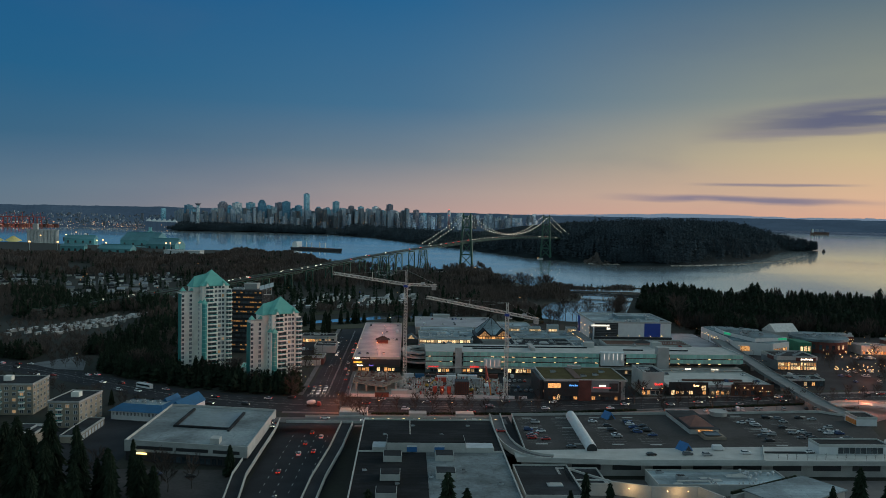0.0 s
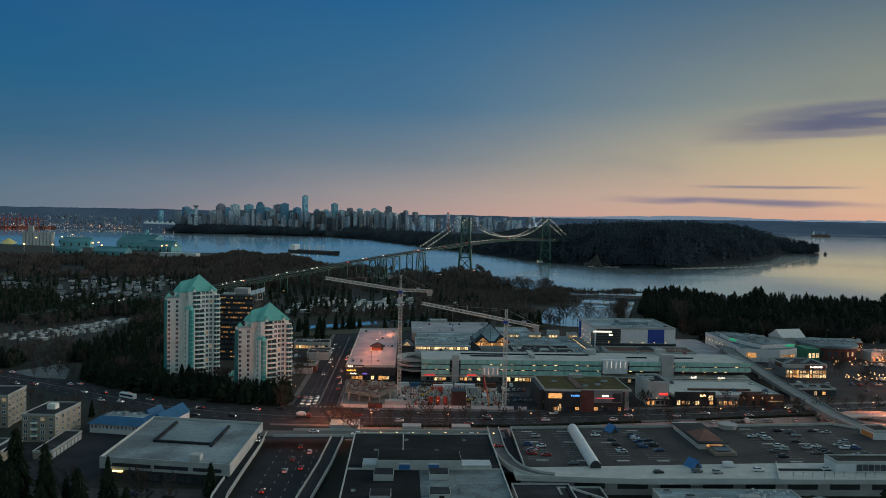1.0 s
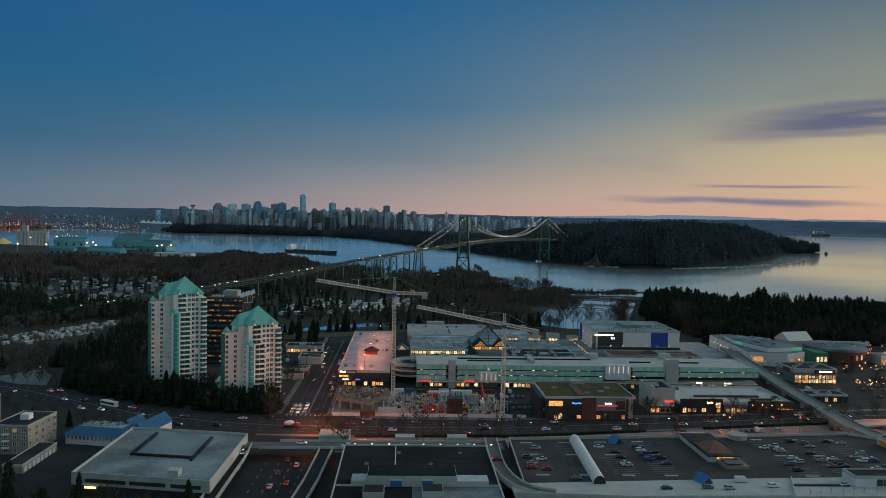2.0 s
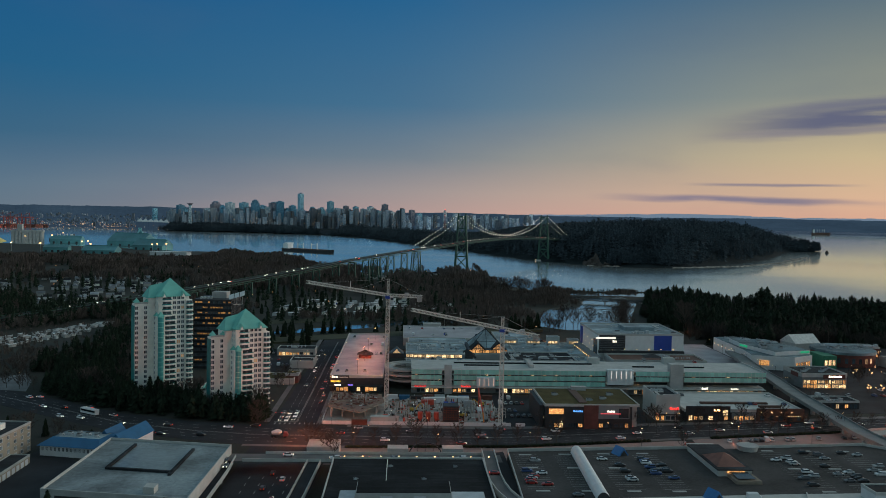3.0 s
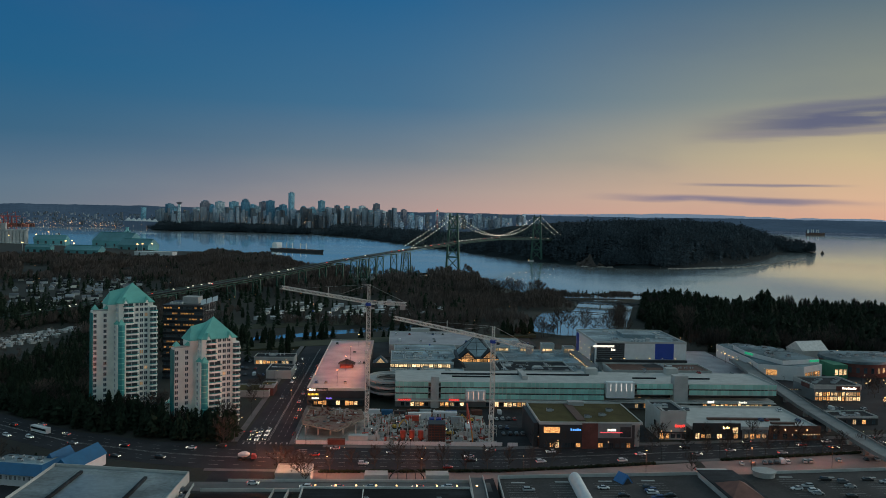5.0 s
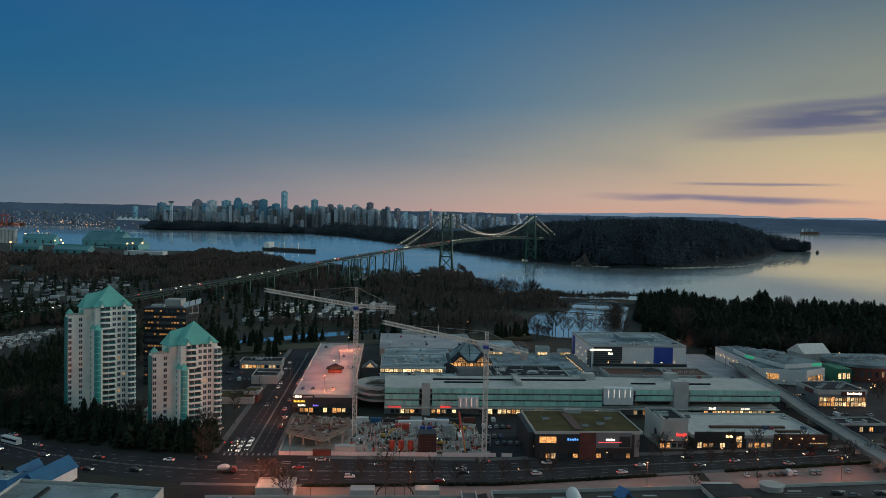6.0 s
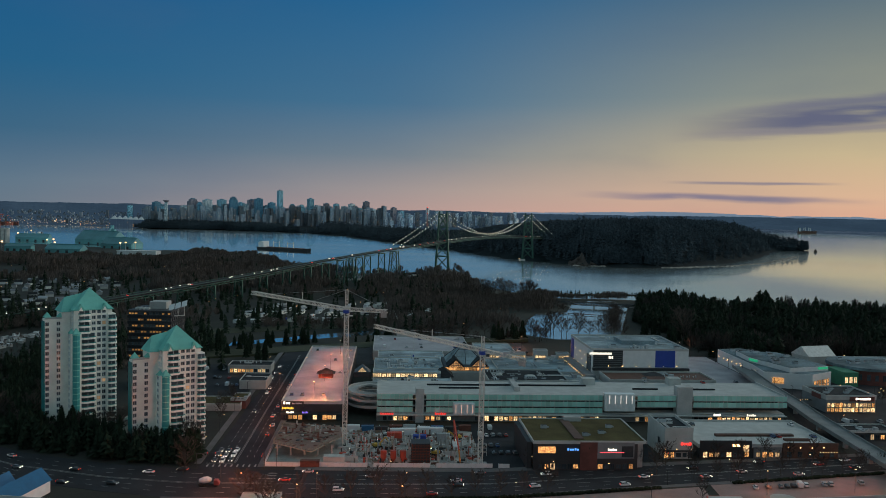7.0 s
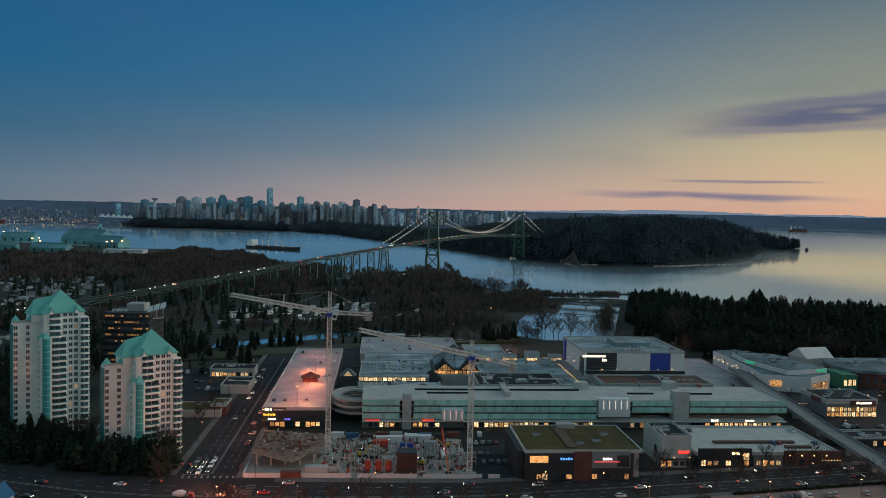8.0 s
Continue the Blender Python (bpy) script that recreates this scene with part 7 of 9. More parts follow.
def lattice(bm, a, b, w, bay, tri=False, chord=0.16, web=0.1):
    """A lattice of four (or three) chords with zigzag webs from a to b."""
    a, b = Vector(a), Vector(b)
    d = b - a
    q = d.to_track_quat("Z", "Y").to_matrix()
    corners = [(-w, -w), (w, -w), (w, w), (-w, w)] if not tri else [(-w, -w * 0.8), (w, -w * 0.8), (0, w)]
    n = max(1, int(d.length / bay))
    rows = [[a + d * (k / n) + q @ Vector((u, v, 0)) for u, v in corners] for k in range(n + 1)]
    m = len(corners)
    for i in range(m):
        add_beam(bm, rows[0][i], rows[-1][i], chord)
    for k in range(n):
        for i in range(m):
            j = (i + 1) % m
            p, r = (rows[k][i], rows[k + 1][j]) if k % 2 else (rows[k][j], rows[k + 1][i])
            add_beam(bm, p, r, web)
            add_beam(bm, rows[k][i], rows[k][j], web)


M["crane_paint"] = mat("pale_crane_paint", (0.66, 0.65, 0.6), 0.5, var=0.15, scale=0.4)


def tower_crane(base, hook_z, jib_end, tail_end, apex_z, label):
    ob = thing("tower_crane", base, 0, label, "tower crane", "tower cranes")
    b = Vector(base)
    H = hook_z - base[2]
    bm = bmesh.new()
    lattice(bm, (0, 0, 0.5), (0, 0, H), 0.95, 1.9, chord=0.3, web=0.16)
    part("mast", bm, M["crane_paint"], ob)
    part("footing", box(-3, 3, -3, 3, 0, 0.8), M["concrete"], ob)
    bm = bmesh.new()
    bmesh.ops.create_cone(bm, cap_ends=True, segments=16, radius1=1.6, radius2=1.6, depth=1.4, matrix=Matrix.Translation((0, 0, H + 0.5)))
    part("slewing_ring", bm, M["bluepanel"], ob)
    cab = part("cab", box(1.2, 2.9, -1.0, 1.0, H - 1.6, H + 0.6), M["white"], ob, "white operator cab")
    part("cab_glass", box(1.4, 2.95, -1.02, -0.9, H - 1.0, H + 0.4), M["glass"], cab)
    j, t = Vector(jib_end) - b, Vector(tail_end) - b
    top = Vector((0, 0, apex_z - base[2]))
    root = Vector((0, 0, H + 1.6))
    bm = bmesh.new()
    lattice(bm, root, j, 0.75, 1.7, chord=0.26, web=0.14)
    part("jib", bm, M["crane_paint"], ob)
    bm = bmesh.new()
    lattice(bm, root, t, 0.7, 1.8, chord=0.24, web=0.13)
    part("counter_jib", bm, M["crane_paint"], ob)
    bm = bmesh.new()
    lattice(bm, root, top, 0.6, 1.3, chord=0.2, web=0.12)
    part("tower_head", bm, M["crane_paint"], ob)
    bm = bmesh.new()
    for f in (0.35, 0.8):
        add_beam(bm, top, root + (j - root) * f + Vector((0, 0, 0.8)), 0.07)
    add_beam(bm, top, t + Vector((0, 0, 0.6)), 0.07)
    part("stay_cable", bm, M["steel"], ob)
    u = (t - root).normalized()
    for k in range(3):
        c = t - u * (0.8 + 1.0 * k)
        part("counterweight", box(c.x - 0.45, c.x + 0.45, c.y - 0.9, c.y + 0.9, c.z - 2.8, c.z + 0.3), M["concrete"], ob)
    c = root + (t - root) * 0.55
    part("winch", box(c.x - 1.2, c.x + 1.2, c.y - 0.8, c.y + 0.8, c.z + 0.2, c.z + 1.7), M["unit"], ob)
    bm = bmesh.new()
    h = root + (j - root) * 0.45
    add_beam(bm, h, h + Vector((0, 0, 4.2)), 0.35)
    part("jib_post", bm, M["crane_paint"], ob)
    bm = bmesh.new()
    h = root + (j - root) * 0.62
    add_beam(bm, h, h - Vector((0, 0, 9)), 0.06)
    part("hoist_rope", bm, M["steel"], ob)
    part("hook_block", box(h.x - 0.3, h.x + 0.3, h.y - 0.2, h.y + 0.2, h.z - 9.9, h.z - 9), M["bluepanel"], ob)


tower_crane((-1.0, 517, 4.0), 66.0, (-48, 543, 72), (17.5, 507, 68.0), 76.5, "tall pale lattice tower crane over the site")
tower_crane((58.6, 488.6, 4.0), 52.4, (11.8, 519.8, 59.6), (75.5, 477.2, 51.9), 60.1, "shorter pale lattice tower crane over the site")

fence = thing("site_hoarding", (0, 0, 4), 0, "white panel hoarding round the building site", "hoarding")
bm = bmesh.new()
add_box(bm, -1.18, 1.18, -0.05, 0.05, 0.1, 1.9)
add_box(bm, -1.2, -1.12, 0.05, 0.15, 0, 2.0)
PANEL = mesh_of(bm, M["white"])
for k in range(43):
    if k % 11 != 7:
        piece("panel", PANEL, fence, (-32 + k * 2.42, 487.2 - k * 0.055 + rs_.uniform(-0.1, 0.1), 0), rs_.uniform(-2, 2))
for k in range(25):
    piece("panel", PANEL, fence, (-33.2, 489 + k * 2.42, 0), 90)

M["formwork"] = mat("raw_formwork_timber", (0.26, 0.21, 0.165), 0.9, var=0.35, scale=0.4, fine=3.0, rnd=0.3)
M["rust"] = mat("rusty_steel", (0.14, 0.05, 0.035), 0.9, var=0.4, scale=0.4, fine=3.0)
frame_ = thing("unfinished_building", (-18, 520, 4), 0, "half-built concrete slab on columns with timber edges", "building frame")
part("slab", prism([(-14, -14), (4, -28), (16, -2), (14, 14), (-13, 22)], 4.6, 5.0), mat("rusty_slab", (0.30, 0.19, 0.15), 0.9, var=0.5, scale=0.15, fine=1.5, tint=(0.13, 0.07, 0.06)), frame_, "raw cast floor slab")
for k in range(5):
    for j in range(4):
        x, y = -12 + k * 6, -16 + j * 11
        if y > -27 and x < 14:
            part("column", box(x - 0.35, x + 0.35, y - 0.35, y + 0.35, 0, 4.6), M["concrete"], frame_)
for k in range(12):
    x, y = rs_.uniform(-12, 10), rs_.uniform(-8, 18)
    part("column_stub", box(x - 0.3, x + 0.3, y - 0.3, y + 0.3, 5.0, 5.0 + rs_.uniform(1.0, 3.4)), M["rust"] if k % 2 else M["concrete"], frame_)
for k in range(20):
    x, y = rs_.uniform(-12, 12), rs_.uniform(-14, 18)
    b = part("timber_pack", box(-rs_.uniform(0.8, 2.6), rs_.uniform(0.8, 2.6), -0.5, 0.5, 0, rs_.uniform(0.2, 0.8)), M["formwork"] if k % 3 else M["rust"], frame_)
    b.matrix_basis = pose(x, y, 5.0, 0, 0, rs_.uniform(0, 180))
for (x0, y0), (x1, y1) in (((-14, -14), (4, -28)), ((4, -28), (16, -2)), ((-14, -14), (-13, 22))):
    bm = bmesh.new()
    for k in range(13):
        f = k / 12
        add_beam(bm, (x0 + (x1 - x0) * f, y0 + (y1 - y0) * f, 5), (x0 + (x1 - x0) * f, y0 + (y1 - y0) * f, 6.1), 0.1)
    for z in (5.6, 6.1):
        add_beam(bm, (x0, y0, z), (x1, y1, z), 0.12)
    add_beam(bm, (x0, y0, 4.8), (x1, y1, 4.8), 0.3, 0.5)
    part("edge_guard", bm, M["formwork"], frame_)


def site_box(name, x, y, w, d, h, material, label, category, turn=0.0, z=4.03, group=""):
    ob = thing(name, (x, y, z), turn, label, category, group)
    part("body", box(-w / 2, w / 2, -d / 2, d / 2, 0.15, h), material, ob)
    for u in (-w / 2 + 0.2, w / 2 - 0.2):
        part("skid", box(u - 0.15, u + 0.15, -d / 2, d / 2, 0, 0.15), M["rust"], ob)
    part("lid", box(-w / 2 - 0.08, w / 2 + 0.08, -d / 2 - 0.08, d / 2 + 0.08, h, h + 0.12), material, ob)
    return ob


RED = mat("red_tank_paint", (0.5, 0.07, 0.04), 0.5, var=0.2)
for k, x in enumerate((17, 21.2, 25.4)):
    ob = thing("red_silo", (x, 491, 4.03), 0, "small red upright mortar silo", "silo", "red silos")
    bm = bmesh.new()
    bmesh.ops.create_cone(bm, cap_ends=True, segments=16, radius1=1.3, radius2=1.3, depth=3.2, matrix=Matrix.Translation((0, 0, 4.2)))
    bmesh.ops.create_cone(bm, cap_ends=True, segments=16, radius1=0.3, radius2=1.3, depth=1.6, matrix=Matrix.Translation((0, 0, 1.8)))
    part("tank", bm, RED, ob)
    for a in (0.8, 2.4, 3.9, 5.5):
        part("leg", box(1.1 * math.cos(a) - 0.1, 1.1 * math.cos(a) + 0.1, 1.1 * math.sin(a) - 0.1, 1.1 * math.sin(a) + 0.1, 0, 2.8), M["rust"], ob)
fw = thing("formwork_box", (33, 494, 4.03), 0, "tall dark timber formwork of a stair core", "formwork")
part("shell", box(-4, 4, -4, 4, 0, 9), M["dark"], fw)
for k in range(7):
    part("waler", box(-4.2, 4.2, -4.25, -4.01, 0.8 + k * 1.2, 1.0 + k * 1.2), M["rust"], fw)
    part("stud", box(-3.8 + k * 1.25, -3.6 + k * 1.25, -4.4, -4.26, 0.2, 8.8), M["rust"], fw)
site_box("site_office", -4, 491, 9, 4, 3.4, M["pale"], "pale site office cabin behind the hoarding", "site cabin")
site_box("waste_container", -14, 486.8, 8, 2.6, 2.6, M["rust"], "dark red steel container by the fence", "container")
site_box("site_cabin", 26, 538, 12, 3, 3, M["white"], "long white site cabin", "site cabin", 3)
site_box("site_cabin", 40, 540, 12, 3, 3, M["white"], "white site cabin beside stores", "site cabin", -2)
site_box("red_container", 22, 532, 7, 2.6, 2.8, RED, "stacked red shipping containers", "container", 5)
site_box("blue_container", 34, 528, 6, 2.6, 2.6, M["bluepanel"], "blue steel storage container", "container")
site_box("grey_container", 45, 528, 6, 2.6, 3.4, M["unit"], "grey steel storage container", "container", 4)
for k in range(42):
    x, y = rs_.uniform(2, 57), rs_.uniform(488.5, 540)
    if abs(x - 57.6) < 4 and abs(y - 479) < 16:
        continue
    m_ = (M["formwork"], M["concrete"], M["pale"], M["rust"], M["dark"], M["mud"], M["white"])[k % 7]
    kind_, lab = (("timber_pile", "pile of raw formwork timber"), ("concrete_block", "grey cast concrete footing block"), ("pale_crate", "pale crate of building material"), ("rebar_bundle", "rusty bundle of reinforcing bars"), ("steel_crate", "grey steel equipment crate"), ("earth_heap", "low heap of site earth"), ("white_sack", "white bulk bag of material"))[k % 7]
    ob = thing(kind_, (x, y, 4.03), rs_.uniform(0, 180), lab, "building material", "site materials")
    w, d, h = rs_.uniform(1.0, 3.0), rs_.uniform(0.6, 1.6), rs_.uniform(0.4, 1.8)
    for j in range(3):
        f = 1 - j * 0.18
        part("layer", box(-w / 2 * f, w / 2 * f, -d / 2 * f, d / 2 * f, h * j / 3, h * (j + 0.9) / 3), m_, ob)
for k in range(36):
    x, y = 4 + (k % 9) * 6.1 + rs_.uniform(-1, 1), 491 + (k // 9) * 10 + rs_.uniform(-2, 2)
    ob = thing("foundation_column", (x, y, 4.03), 0, "new concrete column with bare bars on top", "column", "site columns")
    h = rs_.uniform(2.0, 5.5)
    part("shaft", box(-0.35, 0.35, -0.35, 0.35, 0, h), M["concrete"], ob)
    bm = bmesh.new()
    for u in (-0.25, 0.25):
        for v in (-0.25, 0.25):
            add_beam(bm, (u, v, h), (u, v, h + 1.2), 0.06)
    part("starter_bars", bm, M["rust"], ob)
for k in range(9):
    x = 6 + k * 6.6
    part("wall", box(0, 0.4, 0, rs_.uniform(4, 9), 0, rs_.uniform(1.5, 3.5)), M["pale"], thing("foundation_wall", (x, 492 + (k % 3) * 9, 4.03), rs_.choice((0, 90)), "short new pale concrete wall", "wall", "foundation walls"))
pump = thing("concrete_pump", (50, 515, 4.03), 0, "red concrete pump boom folded over the site", "concrete pump")
part("truck", box(-1.2, 1.2, -5, 5, 0.5, 2.2), M["white"], pump)
bm = bmesh.new()
add_beam(bm, (0, 4, 2.2), (-1.5, -8, 15), 0.7)
add_beam(bm, (-1.5, -8, 15), (-0.5, -24, 6), 0.6)
part("boom", bm, RED, pump)
bm = bmesh.new()
add_beam(bm, (-0.5, -24, 6), (0.2, -25, 0.3), 0.5)
part("hose", bm, mat("orange_hose", (0.7, 0.25, 0.05), 0.6), pump)
for k in range(6):
    b = thing("site_lamp", (2 + k * 12, 500 + (k % 3) * 14, 4.03), 0, "small work lamp on a pole", "lamp", "site lamps")
    part("pole", box(-0.06, 0.06, -0.06, 0.06, 0, 4), M["steel"], b)
    part("lamp_head", box(-0.2, 0.2, -0.2, 0.2, 4, 4.3), M["lamp_white"], b)
# more of the busy site: stores along the back, pale pads, dark pits, scaffold and plant
for k in range(9):
    site_box("store_container", 2 + k * 6.9, 545 + rs_.uniform(-2, 2), 6, 2.5, 2.6, (M["white"], M["roof_blue"], M["dark"], M["rust"], M["unit"])[k % 5],
             ("white", "blue", "black", "rusty", "grey")[k % 5] + " steel store container behind the site", "container", rs_.uniform(-4, 4), group="store containers")
for k in range(16):
    x, y = rs_.uniform(4, 56), rs_.uniform(490, 534)
    w, d = rs_.uniform(2.5, 7), rs_.uniform(2, 6)
    tagged(part("foundation_pad", box(x - w / 2, x + w / 2, y - d / 2, y + d / 2, 4.0, 4.12 + 0.12 * (k % 3)), (M["pale"], M["roof_dark"], M["concrete"], M["brown"])[k % 4]),
           ("pale fresh", "dark wet", "grey rough", "brown muddy")[k % 4] + " foundation pad on the site floor", "foundation", "foundation pads")
for k in range(5):
    sc = thing("scaffold", (8 + k * 13.0, 503 + (k % 2) * 16, 4.03), rs_.choice((0, 90)), "grey tube scaffold bay with planks", "scaffold", "scaffolds")
    bm = bmesh.new()
    for x in (-3, -1, 1, 3):
        for y in (-0.7, 0.7):
            add_beam(bm, (x, y, 0), (x, y, 5.4), 0.1)
    for z in (1.8, 3.6, 5.2):
        for y in (-0.7, 0.7):
            add_beam(bm, (-3, y, z), (3, y, z), 0.1)
    add_beam(bm, (-3, -0.7, 0), (3, -0.7, 5.2), 0.08)
    part("tubes", bm, M["steel"], sc)
    for z in (1.85, 3.65):
        part("plank", box(-3, 3, -0.6, 0.6, z, z + 0.08), M["formwork"], sc)
YEL = mat("yellow_plant_paint", (0.6, 0.36, 0.05), 0.5, var=0.2)
for x, y, a in ((14, 516, 30), (40, 504, 140), (52, 530, 200)):
    ex = thing("excavator", (x, y, 4.03), a, "yellow excavator with a raised arm", "excavator", "excavators")
    for s in (-1.1, 1.1):
        part("track", box(-2, 2, s - 0.35, s + 0.35, 0, 0.8), M["tyre"], ex)
    part("house", box(-1.8, 1.2, -1.2, 1.2, 0.9, 2.1), YEL, ex)
    part("cab", box(0.1, 1.4, 0.1, 1.2, 2.1, 3.2), M["glass"], ex)
    bm = bmesh.new()
    add_beam(bm, (1.2, -0.3, 1.8), (4.2, -0.3, 4.4), 0.45)
    add_beam(bm, (4.2, -0.3, 4.4), (6.0, -0.3, 1.8), 0.35)
    part("arm", bm, YEL, ex)
    part("bucket", box(5.5, 6.5, -0.8, 0.2, 0.8, 1.8), M["dark"], ex)
slab("site_lot", [(60.2, 485), (79, 484), (79, 560), (60.2, 560)], 3.7, 4.06, M["asphalt"], "dark asphalt lot beside the building site", "parking lot")
park_row(62, 78, 506, 4.07, 90, 0.8)
park_row(62, 78, 518, 4.07, 90, 0.6)
park_row(62, 78, 536, 4.07, 90, 0.7)
park_row(62, 78, 549, 4.07, 90, 0.4)

# loose boards, blocks, bags, buckets and scrap over the whole site
rc_ = random.Random(44)
bm = bmesh.new()
for _ in range(950):
    x, y = rc_.uniform(-2, 59), rc_.uniform(487.5, 549)
    if x > 40 and y > 540:
        continue
    w, d, h = rc_.choice(((0.25, 1.8, 0.2), (0.6, 0.6, 0.7), (1.2, 1.0, 1.0), (0.15, 3.0, 0.15), (0.9, 1.6, 0.5), (0.3, 0.3, 2.4)))
    s = rc_.uniform(0.6, 1.3)
    m_ = Matrix.Translation((x, y, 4.02)) @ Matrix.Rotation(rc_.uniform(0, 3.14), 4, "Z")
    add_box(bm, -w * s, w * s, -d * s / 2, d * s / 2, 0, h * s, rc_.choice((0, 0, 1, 1, 2, 2, 3, 4, 5, 6)), m_)
for _ in range(150):
    x, y = rc_.uniform(-31, -3), rc_.uniform(500, 538)
    if (x + 18) < -13 or (x + 18) > 13 or y - 520 < -14 - (x + 32) * 0.78 + 2:
        continue
    w, d, h = rc_.choice(((0.12, 2.4, 0.12), (0.5, 0.7, 0.4), (0.9, 1.4, 0.25)))
    m_ = Matrix.Translation((x, y, 9.0)) @ Matrix.Rotation(rc_.uniform(0, 3.14), 4, "Z")
    add_box(bm, -w, w, -d / 2, d / 2, 0, h, rc_.choice((0, 0, 3, 3, 4, 1)), m_)
tagged(part("site_debris", bm, [M["formwork"], M["pale"], M["concrete"], M["rust"], M["dark"], M["white"], RED]), "loose boards, blocks and scrap strewn over the site", "building debris", kind="stuff")

# ---- near roofs: parking deck, store roofs, ramps ----
deck_pts = [(53, 415), (137, 421), (160, 422), (216, 428), (228, 418), (230, 405), (222, 380), (214, 364), (150, 361), (51, 353)]
dk = thing("parking_deck", (0, 0, 0), 0, "wide asphalt rooftop parking deck with scattered cars", "parking deck")
bm = prism(deck_pts, 4, 11.0)
bmesh.ops.triangulate(bm, faces=[f for f in bm.faces if len(f.verts) > 4])
part("deck_slab", bm, M["deck"], dk)
bm = prism([(46, 352.9), (150, 360.9), (214, 363.9), (222, 376), (226, 352), (214, 338), (149, 337), (94, 336), (46, 340)], 9.9, 11.05)
bmesh.ops.triangulate(bm, faces=[f for f in bm.faces if len(f.verts) > 4])
part("lane_slab", bm, M["pale"], dk, "pale concrete lane and terrace")
for (x0, y0), (x1, y1), h in (((53, 415), (137, 421), 1.3), ((160, 422), (216, 428), 1.2), ((216, 428), (228, 418), 1.2), ((53, 415), (51, 353), 1.2), ((46, 340), (94, 336), 1.1), ((94, 336), (149, 337), 1.3), ((149, 337), (214, 338), 0.9), ((149, 338), (158, 361), 0.9)):
    bm = bmesh.new()
    add_beam(bm, (x0, y0, 11 + h / 2), (x1, y1, 11 + h / 2), 0.35, h)
    part("parapet", bm, M["pale"], dk)
bm = bmesh.new()


def bay(x0, y0, x1, y1, w=0.09, z=11.012):
    a, b = Vector((x0, y0, z)), Vector((x1, y1, z))
    n = Vector((-(y1 - y0), x1 - x0, 0)).normalized() * w
    bm.faces.new([bm.verts.new(p) for p in (a - n, b - n, b + n, a + n)])


COLS = [60, 77, 94, 111, 168, 185, 202]
for x in COLS:
    y = 366
    while y < (412 if x < 130 else 418):
        bay(x - 5.2, y, x + 5.2, y)
        y += 2.75
bmesh.ops.recalc_face_normals(bm, faces=bm.faces)
part("bay_lines", bm, M["line"], dk)
for x in COLS:
    for y in (363.5, 418.0 if x > 140 else 410.0 + (x - 60) * 0.06, 392):
        part("island", box(x - 2.6, x + 2.6, y - 0.6, y + 0.6, 11.0, 11.18), M["concrete"], dk)
for x in COLS:
    y = 367.4
    while y < (409 if x < 130 else 415):
        for u in (-2.7, 2.7):
            if rc.random() < (0.15 if x < 110 else 0.29) and not 74 < x + u < 86:
                put_car(PARKED[:-1], x + u, y, 11.02, rc.choice((0, 180)))
        y += 2.75
for x, y, a in ((57, 372, 0), (57, 375, 0), (58, 377.6, 0), (59, 380, 0), (72, 358, 8), (104, 347, 3), (120, 348, 3), (128, 347, 3), (146, 350, 0), (136, 356, 0), (175, 352, 10)):
    put_car(PARKED, x, y, 11.06, a)
tube = thing("white_tunnel_tent", (0, 0, 11), 0, "long white ribbed fabric tunnel across the deck", "tent")
bm = bmesh.new()
n, m = 30, 9
rows_ = []
for k in range(n + 1):
    f = k / n
    r = 2.4 + 0.12 * (k % 2)
    rows_.append([bm.verts.new((82.5 - 2.5 * f + r * math.cos(a * math.pi / m), 414 - 61 * f, 0.1 + r * 1.25 * math.sin(a * math.pi / m))) for a in range(m + 1)])
for a, b in zip(rows_, rows_[1:]):
    for i in range(m):
        bm.faces.new((a[i], a[i + 1], b[i + 1], b[i]))
bm.faces.new(rows_[0])
part("fabric", bm, M["white"], tube)
bm = bmesh.new()
bmesh.ops.create_cone(bm, cap_ends=True, segments=18, radius1=2.2, radius2=2.2, depth=0.2, matrix=pose(80, 352.8, 0.4, 90, 0, 0) @ Matrix.Diagonal((1, 1.2, 1, 1)))
part("end_wall", bm, M["dark"], tube)
tube.location.z = 11.02
M["blue_tarp"] = mat("blue_tarpaulin", (0.03, 0.16, 0.4), 0.5, var=0.2)
for x, y in ((121, 356), (101, 412)):
    ob = thing("blue_tent", (x, y, 11.05), 20, "small blue tarpaulin tent", "tent", "blue tents")
    part("cover", gable(0, -3, 0, 5, 3.4, 6), M["blue_tarp"], ob)
    # dark sheet in place of the shade in the tent mouth
    part("opening", gable(0, -3.1, 0, 3.6, 2.4, 0.08), M["dark"], ob)
cafe = thing("roof_pavilion", (139, 398, 11), 0, "stair pavilion on the deck with a tiled pyramid roof", "pavilion")
part("wall", box(-6.5, 7, -16, 20, 0, 2.4), M["pale"], cafe)
part("flat_roof", box(-6.9, 7.4, -16.4, 20.4, 2.4, 2.8), M["roof_dark"], cafe)
part("upper_box", box(-6, 6, 20.6, 23.6, 0, 2.4), M["pale"], cafe)
M["tile_roof"] = mat("terracotta_tiles", (0.20, 0.09, 0.07), 0.8, var=0.3, fine=5.0, bump=0.2)
part("tiled_roof", pyramid(-5, 5.4, -12, 4, 2.8, 3.6, 0.6), M["tile_roof"], cafe)
part("glass_canopy", box(-2, 5, -25, -16.5, 1.8, 2.0), M["glass"], cafe)
part("planter", box(-3, 7, -26, -16.6, 0, 1.3), M["formwork"], cafe)
part("shop_light", box(-3, 4, -16.6, -16.42, 1.5, 2.2), M["lit_shop_a"], cafe)
sign = part("red_awning", box(-6.2, 6.2, 23.7, 24.8, 1.6, 2.2), RED, cafe)
